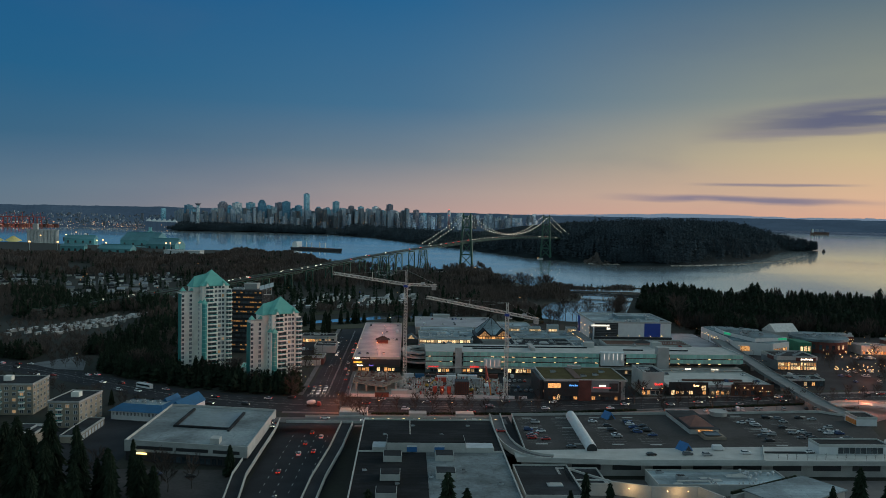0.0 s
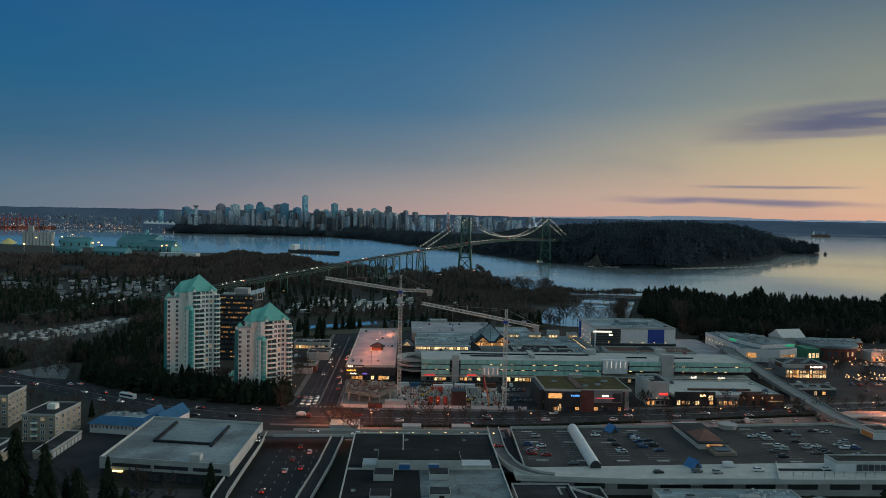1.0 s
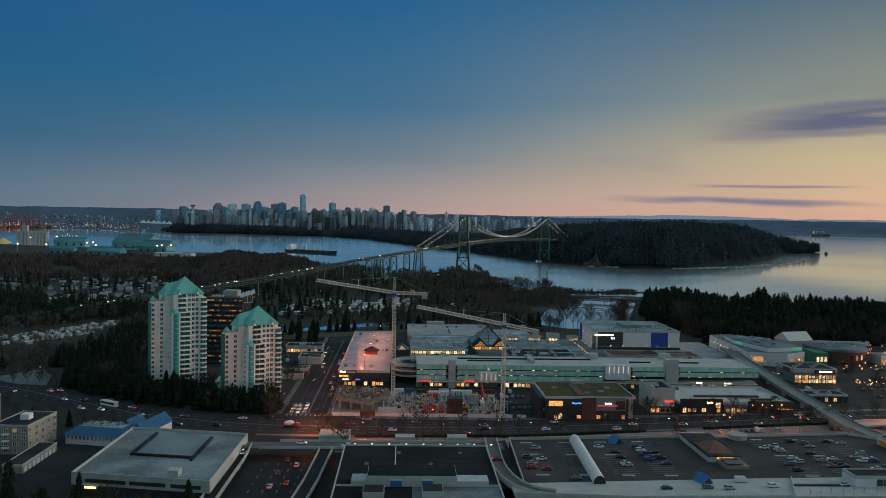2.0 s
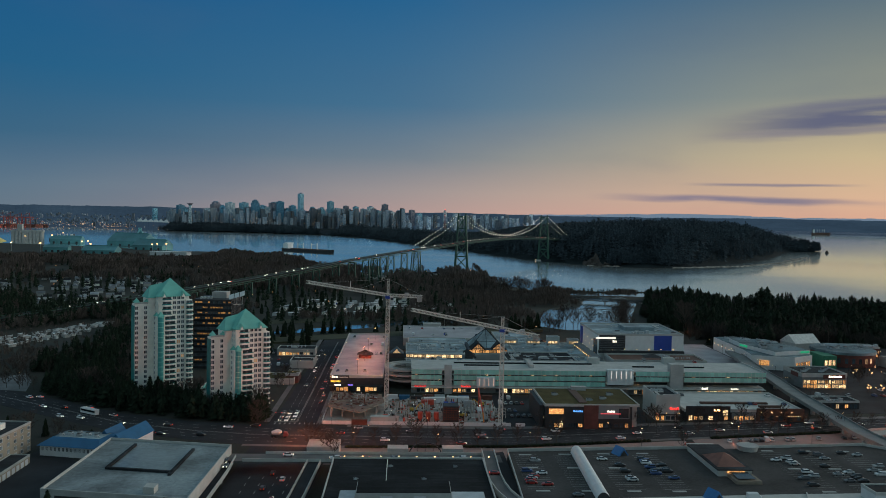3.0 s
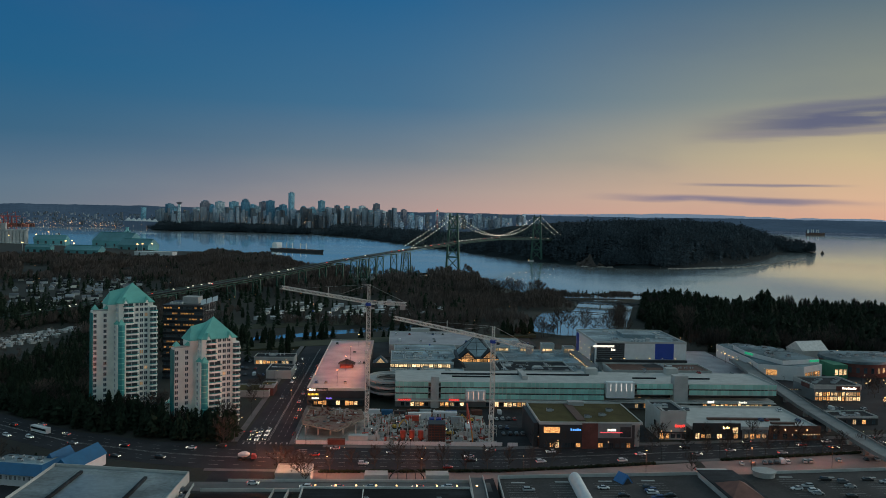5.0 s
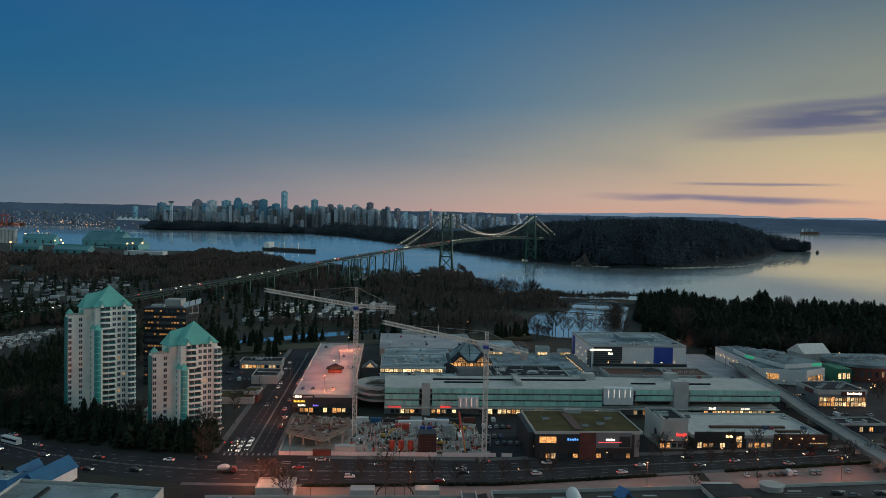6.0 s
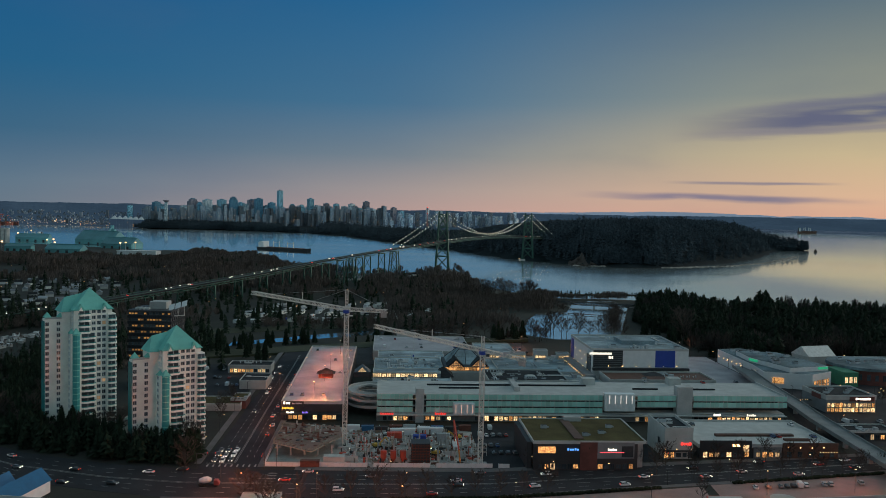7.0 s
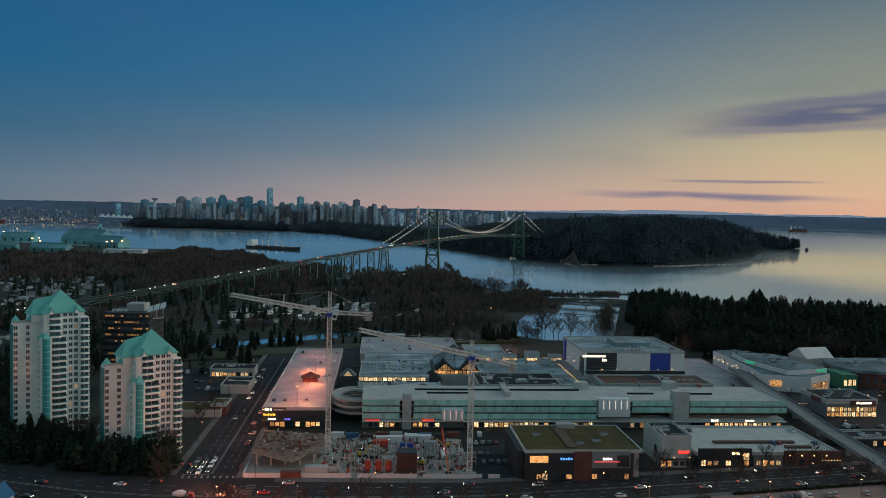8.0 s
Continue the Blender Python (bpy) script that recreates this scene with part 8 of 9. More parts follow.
rot = thing("round_turret", (160, 420, 11), 0, "small round concrete turret by the parapet", "turret")
bm = bmesh.new()
bmesh.ops.create_cone(bm, cap_ends=True, segments=20, radius1=4.2, radius2=4.2, depth=1.8, matrix=Matrix.Translation((0, 0, 0.9)))
bmesh.ops.create_cone(bm, cap_ends=True, segments=20, radius1=4.7, radius2=4.7, depth=0.5, matrix=Matrix.Translation((0, 0, 2.0)))
part("drum", bm, M["concrete"], rot)
wb2 = lowrise("white_stair_block", 178, 209, 350, 360, 15, "white", "roof_dark", "white stair block with glazed front on the terrace", "stair block", 0.5, 0, 11.05)
for k in range(8):
    piece("glazing", SHOP_PANES[2], wb2, (-6 + k * 2.5, -5.1, 1.8))
gt = lowrise("blue_gate_house", 222, 232, 400, 412, 15, "white", "roof_dark", "white and blue kiosk at the deck ramp", "kiosk", 0.5, 0, 11.0)
part("orange_panel", box(-5.6, -5.05, -5, 4, 0.5, 2.6), mat("orange_panel", (0.7, 0.25, 0.06), 0.6), gt)
for k in range(14):
    sp = thing("sapling", (156 + k * 4.2, 341 + (k % 3) * 0.6, 11.05), 0, "thin bare sapling in a terrace planter", "sapling", "terrace saplings")
    bm = bmesh.new()
    add_beam(bm, (0, 0, 0), (0.1, 0, 2.4), 0.07)
    for a in range(6):
        add_beam(bm, (0.05, 0, 1.0 + a * 0.22), (0.5 * math.cos(a * 2.2), 0.5 * math.sin(a * 2.2), 1.6 + a * 0.25), 0.035)
    part("stem", bm, M["bark"], sp)
part("terrace_planter", box(155, 176, 351, 352.2, 11.05, 11.7), M["dark"], dk)
ring = thing("curved_ramp", (252, 452, 4), 0, "curving rose lit car ramp with concrete walls", "car ramp")
bm = bmesh.new()
turns = []
for k in range(23):
    a, zz = math.radians(-40 + k * 8), 5.5 - k * 0.2
    turns.append([bm.verts.new((r * math.cos(a), r * math.sin(a) * 0.9, z)) for r, z in ((16, zz), (25, zz), (25, zz + 1.2), (25.4, zz + 1.2), (25.4, zz - 0.8), (16, zz - 0.8))])
for p, q in zip(turns, turns[1:]):
    for i in range(6):
        bm.faces.new((p[i], p[(i + 1) % 6], q[(i + 1) % 6], q[i]))
bmesh.ops.recalc_face_normals(bm, faces=bm.faces)
part("ramp", bm, M["concrete"], ring)

# store with dark roof
sr = thing("department_store", (10, 345, 4), 0, "broad store with dark patched roof and raised plant rooms", "store")
part("wall", box(-30, 31, -62, 55, 0, 7.85), M["concrete"], sr)
part("roof", box(-29.7, 30.7, 1, 54.7, 7.85, 8.0), M["tar"], sr)
part("roof", box(-29.7, -1.5, -61.7, 0.9, 7.85, 8.0), M["tar"], sr)
part("roof", box(-1.4, 30.7, -61.7, 0.9, 7.85, 8.02), sheets(mat("weathered_roof", (0.19, 0.23, 0.24), 0.7, var=0.7, scale=0.12, fine=0.7, bump=0.1, tint=(0.08, 0.1, 0.11)), 12.0, 4.0, 0.12), sr, "weathered grey roof patch")
for a in ((-30.2, -29.7, -62, 55), (30.7, 31.2, -62, 55), (-29.7, 30.7, 54.7, 55.2), (-29.7, 30.7, 0.7, 1.1)):
    part("parapet", box(*a, 7.4, 8.7), M["pale"], sr)
ph = part("plant_room", box(-18, 15, 0.6, 14, 8, 12.0), M["pale"], sr, "long pale plant room")
part("plant_roof", box(-17.8, 14.8, 0.8, 13.8, 12.0, 12.2), M["tar"], ph)
for x in (-9.5, 2):
    part("mural_panel", box(x, x + 4.2, 0.45, 0.58, 8.2, 11.0), M["blue_tarp"], ph, "faded blue and white panel")
    part("panel_border", box(x, x + 4.2, 0.42, 0.57, 10.3, 11.0), M["white"], ph)
for x0, x1, y0, y1 in ((-24, -18.2, 1.2, 10), (15.2, 27, 1.2, 9)):
    part("low_annex", box(x0, x1, y0, y1, 8, 9.8), M["pale"], sr)
    part("annex_roof", box(x0 + 0.3, x1 - 0.3, y0 + 0.3, y1 - 0.3, 9.8, 9.95), M["unit"], sr)
for x, y in ((-19, -13), (-19.5, -37), (2, -12), (1.5, -35), (-20.5, -58)):
    b = part("roof_box", box(x, x + 7.5, y, y + 8, 8, 10.4), M["pale"], sr, "white roof hatch house")
    part("roof_box_top", box(x + 0.2, x + 7.3, y + 0.2, y + 7.8, 10.4, 10.55), M["roof_dark"], b)
for k in range(9):
    u = piece("vent", UNIT, sr, (-26 + k * 6.4, 20 + (k % 4) * 8 if k % 2 else -25 - (k % 3) * 8, 8.02))
    u.scale = (0.5, 0.5, 0.6)
part("seam", box(-8.2, -7.9, 14.2, 54, 8.0, 8.12), M["cream"], sr)
low_r = lowrise("service_roof", 44, 66, 300, 338, 9, "concrete", "roof_dark", "low service building with black roof", "store", 0.6, 2)
lowrise("service_roof", 64, 78, 316, 336, 8.4, "pale", "roof_dark", "narrow pale service building", "store", 0.6, 1)
wl = thing("loading_wall", (0, 0, 4), 0, "pale curved loading dock wall with wall lamps", "wall")
for (x0, y0), (x1, y1) in (((66, 335), (80, 318)), ((80, 318), (94, 312)), ((94, 312), (112, 312)), ((112, 312), (118, 300))):
    bm = bmesh.new()
    add_beam(bm, (x0, y0, 2.6), (x1, y1, 2.6), 0.6, 5.2)
    part("wall_panel", bm, M["pale"], wl)
lamps(wl, [(72, 326.5, 3.4), (86, 314.6, 3.4), (100, 311.4, 3.4), (108, 311.4, 3.4)], 0.3)
for x, y in ((86, 311.6), (104, 308.6)):
    li = new("wall_light", bpy.data.lights.new("wall_light", "POINT"))
    li.data.energy, li.data.color, li.data.shadow_soft_size = 500, (1.0, 0.6, 0.25), 0.2
    li.matrix_world = Matrix.Translation((x, y, 7.6))
slab("service_yard", [(40, 282), (230, 282), (230, 336), (40, 336)], 3.9, 4.06, M["paving"], "dark service yard behind the stores", "yard")
for x, y in ((84, 300), (92, 303), (98, 297)):
    put_car(PARKED, x, y, 4.07, 10)
arc = thing("stepped_hall", (140, 310, 4), 0, "low hall with planted terraces and grey roof", "hall")
part("main_wall", prism([(-14, -8), (16, 8), (24, -8), (-6, -26)], 0, 7), M["pale"], arc)
part("main_roof", prism([(-15, -8), (16, 9.2), (25, -8), (-6, -27)], 7, 7.5), M["roof_grey"], arc)
for k in range(1):
    f = 3 + k * 4
    part("terrace", prism([(-16 - f, -8 + f * 0.2), (16 - f * 0.4, 10 + f * 0.9), (17 - f * 0.4, 8.4 + f * 0.9), (-14.6 - f, -9 + f * 0.2)], 0, 5.4 - k * 0.5), M["concrete"], arc)
    part("hedge", prism([(-16 - f, -7.6 + f * 0.2), (16 - f * 0.4, 10.4 + f * 0.9), (16.4 - f * 0.4, 9.6 + f * 0.9), (-15.4 - f, -8.4 + f * 0.2)], 5.4 - k * 0.5, 6.4 - k * 0.5), M["conifer"], arc, "dark terrace hedge")

# grey roofed car park building
nb = thing("parking_building", (-91.5, 386.6, 4), 0, "flat grey concrete parking building with a sunken roof", "parking building")
part("lower_wall", box(-27, 26, -33, 34, 0, 4.2), M["dark"], nb)
part("upper_wall", box(-27.4, 26.4, -33.4, 34.4, 4.2, 7.8), M["pale"], nb)
stain = sheets(mat("stained_roof", (0.27, 0.31, 0.32), 0.7, var=0.6, scale=0.07, fine=0.6, bump=0.1, tint=(0.13, 0.16, 0.17)), 16.0, 8.0, 0.08)
part("roof", box(-27, 26, -33, 34, 7.8, 8.0), stain, nb)
# dark strips on the wall face stand for the shade in its slots
for x0, x1 in ((-22, -6), (-4.5, 9.5), (11.5, 23)):
    part("slot_opening", box(x0, x1, -33.6, -33.41, 5.4, 6.8), M["dark"], nb)
for a in ((-27.4, 26.4, -33.4, -33.0), (-27.4, 26.4, 34.0, 34.4), (-27.4, -27.0, -33.0, 34.0), (26.0, 26.4, -33.0, 34.0)):
    part("parapet", box(*a, 7.8, 9.0), M["pale"], nb)
for x0, x1, y0, y1 in ((-14.4, -13.2, -4, 28), (11.4, 12.6, -8, 26), (-14.4, 12.6, -5.4, -4.2)):
    part("well_wall", box(x0, x1, y0, y1, 8.0, 8.9), M["roof_dark"], nb)
part("well_floor", box(-13.2, 11.4, -4.2, 27, 8.0, 8.02), mat("wet_roof", (0.26, 0.31, 0.33), 0.3, var=0.6, scale=0.08, fine=0.5, tint=(0.14, 0.17, 0.19)), nb)
part("stair_hood", box(9, 13, -29, -24, 8, 10.4), M["pale"], nb)
part("yellow_sign", box(-22, -17.5, -33.8, -33.45, 3.2, 3.9), glow("yellow_tube", (1.0, 0.72, 0.25), 3.0), nb)
lamps(nb, [(17, -33.8, 3.2)], 0.3)
for k in range(12):
    piece("store_window", SHOP_PANES[2], nb, (-14 + k * 2.6, -33.05, 1.7))
for c in nb.children:
    # the block is skewed in plan
    if c.data.users > 1:
        c.matrix_basis = pose(c.location.x + 0.02 * c.location.y, c.location.y - 0.185 * c.location.x, c.location.z, 0, 0, -10.5)
    else:
        c.data.transform(Matrix(((1, 0.02, 0, 0), (-0.185, 1, 0, 0), (0, 0, 1, 0), (0, 0, 0, 1))))
# walls beside the car building: ramps to the street bridge
rp = thing("street_bridge", (0, 0, 0), 0, "street bridge with pale parapets and curving ramps", "bridge")
bm = bmesh.new()
add_beam(bm, (-66, 411, 8.6), (50, 411, 8.6), 10.5, 0.9)
part("deck", bm, M["paving"], rp)
for y in (405.6, 416.4):
    bm = bmesh.new()
    add_beam(bm, (-58 if y < 410 else -50, y, 9.5), (46, y, 9.5), 0.35, 1.2)
    part("parapet", bm, M["pale"], rp)
for nm, C_ in (("left", [(-64.5, 412), (-64.2, 392), (-65.0, 356), (-65.5, 330), (-63, 300), (-60, 280)]), ("right", [(-28.5, 406), (-30.5, 365), (-34, 325), (-35, 300), (-36, 280)])):
    for k, ((x0, y0), (x1, y1)) in enumerate(zip(C_, C_[1:])):
        bm = bmesh.new()
        add_beam(bm, (x0, y0, 8.4 - k * 0.6), (x1, y1, 7.8 - k * 0.6), 5.2, 0.7)
        part("ramp_slab", bm, M["asphalt"], rp)
        for s in (-2.7, 2.7):
            bm = bmesh.new()
            add_beam(bm, (x0 + s, y0, 9.0 - k * 0.6), (x1 + s, y1, 8.4 - k * 0.6), 0.35, 1.8)
            part("parapet", bm, M["pale"], rp)
        part("ramp_pier", box(x1 - 1, x1 + 1, y1 - 1, y1 + 1, 4, 7.6 - k * 0.6), M["concrete"], rp)
slab("cutting_road", [(-62, 447), (-62, 270), (-36, 270), (-30, 340), (-26, 405), (-26, 447)], 3.9, 4.08, M["asphalt"], "sunken asphalt approach road under the street bridge", "road")
bm = bmesh.new()
for x in (-56, -50.5, -45, -39.5):
    y = 290
    while y < 402:
        mark(x + (y - 290) * 0.02, y, x + (y + 3 - 290) * 0.02, y + 3, 0.12, 4.09)
        y += 9
bmesh.ops.recalc_face_normals(bm, faces=bm.faces)
tagged(part("approach_marks", bm, M["line"]), "dashed white lane lines of the approach road", "road marking", kind="structure")
for x, y, a in ((-40, 396, 90), (-46, 385, 90), (-41, 372, 90), (-47, 368, 90), (-52, 342, 90), (-49, 310, 90), (-45, 404, 90)):
    put_car(DRIVEN, x, y, 4.09, a)
for x, y, z, a in ((-64.4, 404, 9.0, -90), (-63, 398, 8.9, -90), (-40, 413, 9.1, 0), (-20, 409, 9.1, 180), (-8, 409, 9.1, 180), (4, 409, 9.1, 180), (22, 409, 9.1, 180), (33, 409, 9.1, 180)):
    put_car(DRIVEN, x, y, z, a)
for k in range(9):
    lp = thing("bridge_lamp", (-16 + k * 7.5, 405.9, 10.0), 0, "small lamp on the bridge parapet", "lamp", "parapet lamps")
    part("pole", box(-0.06, 0.06, -0.06, 0.06, 0, 1.0), M["steel"], lp)
    part("lamp_head", box(-0.3, 0.3, -0.3, 0.3, 1.0, 1.4), M["lamp_warm"], lp)
arch = thing("entry_arch", (18, 424, 4.12), 0, "dark arched entry frame between pale kiosks", "gate")
bm = bmesh.new()
for k in range(10):
    a0, a1 = math.pi * k / 10, math.pi * (k + 1) / 10
    add_beam(bm, (-7 * math.cos(a0), 0, 3 + 5 * math.sin(a0)), (-7 * math.cos(a1), 0, 3 + 5 * math.sin(a1)), 0.4)
for x in (-7, -3.5, 0, 3.5, 7):
    add_beam(bm, (x, 0, 0), (x, 0, 3 + 5 * math.sqrt(max(0, 1 - (x / 7) ** 2))), 0.2)
part("frame", bm, M["dark"], arch)
for x in (-12, 12):
    part("kiosk", box(x - 4.5, x + 4.5, -3, 3, 0, 6.2), M["concrete"], arch)
ent = lowrise("ramp_house", -34, -20, 428, 440, 8.5, "pale", "pale", "small pale ramp house under an orange lamp", "kiosk", 0.5, 0)
slab("ramp_court", [(40, 354), (52, 354), (52, 422), (40, 416)], 8.0, 9.0, M["asphalt"], "dark ramp court between store and deck", "pavement")
LANE = [(44.6, 416), (44.4, 404), (44.0, 392), (43.8, 381), (44.2, 371), (45.4, 362), (47.6, 354), (51.0, 347.6), (55.5, 343.6), (61, 341.6)]
lane = thing("deck_ramp", (0, 0, 0), 0, "curving pale blue-grey car ramp with low parapets", "car ramp")
part("roadway", swept(LANE, [(-2.4, 10.2), (2.4, 10.2), (2.4, 11.12), (-2.4, 11.12)]), M["paving"], lane)
for u in (-2.58, 2.58):
    part("parapet", swept(LANE, [(u - 0.16, 9.6), (u + 0.16, 9.6), (u + 0.16, 12.0), (u - 0.16, 12.0)]), M["pale"], lane)
for x, y in LANE[1:6:2]:
    part("pier", box(x - 0.6, x + 0.6, y - 0.6, y + 0.6, 9.0, 10.2), M["concrete"], lane)
put_car(DRIVEN, 44.2, 383, 11.13, 0)

# apartments west of the car building
def apartment(x0, x1, y0, y1, floors, wall, label, turn=0.0, lit=0.08):
    w, d, h = (x1 - x0) / 2, (y1 - y0) / 2, floors * 3.0 + 0.6
    ob = thing("apartment_house", ((x0 + x1) / 2, (y0 + y1) / 2, 4), turn, label, "apartment house", "low apartment houses")
    part("wall", box(-w, w, -d, d, 0, h), M[wall], ob)
    part("roof", box(-w + 0.3, w - 0.3, -d + 0.3, d - 0.3, h, h + 0.15), M["roof_dark"], ob)
    for a in ((-w - 0.2, w + 0.2, -d - 0.2, -d + 0.3), (-w - 0.2, w + 0.2, d - 0.3, d + 0.2), (-w - 0.2, -w + 0.3, -d + 0.3, d - 0.3), (w - 0.3, w + 0.2, -d + 0.3, d - 0.3)):
        part("cornice", box(*a, h - 0.3, h + 0.6), M["concrete"], ob)
    part("lift_house", box(-1.5, 2.5, -2, 2, h + 0.15, h + 2.6), M["cream"], ob)
    for f in range(floors):
        z = f * 3.0 + 1.8
        n = int(w * 2 / 3.4)
        for k in range(n):
            x = -w + 1.8 + k * (2 * w - 3.6) / max(1, n - 1)
            piece("window", WIN_LIT if rng_c.random() < lit else WIN, ob, (x, -d - 0.05, z))
            if k % 3 == 1 and f:
                piece("balcony", BALCONY, ob, (x, -d, z - 1.7)).scale = (0.55, 0.8, 1)
        n = int(d * 2 / 4.5)
        for k in range(n):
            y = -d + 2 + k * (2 * d - 4) / max(1, n - 1)
            piece("window", WIN, ob, (w + 0.05, y, z), 90)
    return ob


apartment(-226, -192.5, 436, 459, 5, "tan", "tan five storey apartment house with balconies", 3, 0.1)
apartment(-256, -232, 428, 452, 4, "tan", "tan apartment house beside its twin", 3)
apartment(-173, -157.5, 411, 437, 4, "tan", "tan and cream four storey apartment house", -4)
apartment(-222, -198, 396, 414, 3, "cream", "cream three storey apartment house with white trim", 0)
row_h = lowrise("garage_row", -178, -166, 360, 395, 10, "tan", "roof_dark", "long low rental block with dark roof", "house row", 0.3, 2)
row_g = lowrise("garage_row", -157, -149, 384, 418, 7.5, "tan", "roof_dark", "row of garages with pale doors", "garages", 0.3, 0)
for k in range(8):
    part("garage_door", box(4.05, 4.15, -15.5 + k * 4, -13.0 + k * 4, 0.1, 2.4), M["white"], row_g)
bb = thing("blue_roof_office", (-133, 440, 4), -12, "long white office with bright blue metal roof", "office building")
part("wall", box(-14, 14, -14, 6, 0, 4.6), M["white"], bb)
bm = bmesh.new()
a = [bm.verts.new(p) for p in ((-15, -15, 4.6), (15, -15, 4.6), (11, -9, 7.4), (-11, -9, 7.4), (-15, 7, 4.6), (15, 7, 4.6), (11, 2, 7.4), (-11, 2, 7.4))]
for q in ((0, 1, 2, 3), (1, 5, 6, 2), (5, 4, 7, 6), (4, 0, 3, 7)):
    bm.faces.new([a[i] for i in q])
part("mansard", bm, M["roof_blue"], bb)
part("flat_roof", box(-11, 11, -9, 2, 7.0, 7.2), M["roof_grey"], bb)
part("gabled_wing", gable(17, -6, 4.6, 9, 4.5, 26), M["roof_blue"], bb)
part("wing_wall", box(13, 21, -5.5, 19.5, 0, 4.6), M["white"], bb)
part("gabled_wing", gable(8, 0, 5.0, 6, 4.0, 14), M["roof_blue"], bb)
for k in range(14):
    piece("window", WIN_NARROW, bb, (-12.6 + k * 1.95, -14.05, 3.2))
for k in range(7):
    piece("rooftop_unit", UNIT, bb, (-9 + k * 2.8, -6 + (k % 3) * 2.5, 7.2)).scale = (0.7, 0.7, 0.8)
slab("west_yard", [(-175, 340), (-122, 340), (-122, 412), (-150, 440), (-175, 400)], 3.9, 4.06, M["asphalt"], "dark asphalt yard between the low houses", "yard")
slab("front_yard", [(-125, 270), (-66, 270), (-66, 346), (-125, 346)], 3.9, 4.05, M["deck"], "worn grey yard in front of the car building", "yard")
for x, y in ((-118, 334), (-100, 338), (-86, 336)):
    put_car(PARKED, x, y, 4.07, 5)

# lower service level below the terrace
lowrise("lower_service_block", 98, 152, 316, 335, 8.0, "pale", "roof_grey", "low service block with roof plant below the terrace", "store", 0.7, 12)
bw = thing("terrace_wall", (0, 0, 4), 0, "concrete wall with dark shade panels for openings under the terrace", "wall")
part("panel", box(48, 226, 341.0, 341.6, 0.05, 5.9), M["concrete"], bw)
# dark panels on the wall stand for shade inside openings
for k in range(10):
    part("opening", box(52 + k * 17, 64 + k * 17, 340.86, 340.99, 2.6, 4.8), M["dark"], bw)

# ---- trees ----
def limb(verts, faces, a, b, r0, r1):
    d = (b - a).normalized()
    u = d.orthogonal().normalized()
    v = d.cross(u)
    i = len(verts)
    for c, r in ((a, r0), (b, r1)):
        for k in range(3):
            w = k * 2.0944
            verts.append(c + (u * math.cos(w) + v * math.sin(w)) * r)
    for k in range(3):
        faces.append((i + k, i + (k + 1) % 3, i + 3 + (k + 1) % 3, i + 3 + k))


def bare_tree(seed, h, spread):
    """Trunk and limbs, and a fine crown of twigs, as two meshes."""
    r = random.Random(seed)
    tv, tf, cv, cf = [], [], [], []
    pts = [Vector((r.uniform(-0.02, 0.02) * h * k, r.uniform(-0.02, 0.02) * h * k, h * k * 0.19)) for k in range(6)]
    for k in range(5):
        limb(tv, tf, pts[k], pts[k + 1], h * 0.02 * (1 - k * 0.19), h * 0.02 * (0.81 - k * 0.19) + 0.02)
    for n in range(17):
        f = 0.24 + 0.7 * n / 16
        k = min(4, int(f / 0.19))
        base = pts[k].lerp(pts[k + 1], f / 0.19 - k)
        a = n * 2.4 + r.uniform(-0.4, 0.4)
        L = h * (0.16 + 0.3 * math.sin(math.pi * min(1, (f - 0.05) * 1.02))) * spread * r.uniform(0.8, 1.15)
        d = Vector((math.cos(a), math.sin(a), 0.45 + 0.9 * f)).normalized()
        tip = base + d * L
        limb(tv, tf, base, tip, h * 0.008, 0.035)
        for j in range(6):
            g = 0.3 + 0.7 * j / 5
            p = base.lerp(tip, g)
            e = (d + Vector((r.uniform(-0.8, 0.8), r.uniform(-0.8, 0.8), r.uniform(-0.1, 0.7)))).normalized()
            q = p + e * L * r.uniform(0.28, 0.5)
            limb(cv, cf, p, q, 0.06, 0.04)
            for _ in range(5):
                w = (e + Vector((r.uniform(-0.9, 0.9), r.uniform(-0.9, 0.9), r.uniform(-0.2, 0.7)))).normalized()
                o = p.lerp(q, r.uniform(0.3, 1.0))
                limb(cv, cf, o, o + w * L * r.uniform(0.15, 0.32), 0.045, 0.03)
    return quad_mesh("trunk", tv, tf, M["bark"]), quad_mesh("crown", cv, cf, M["twig"])


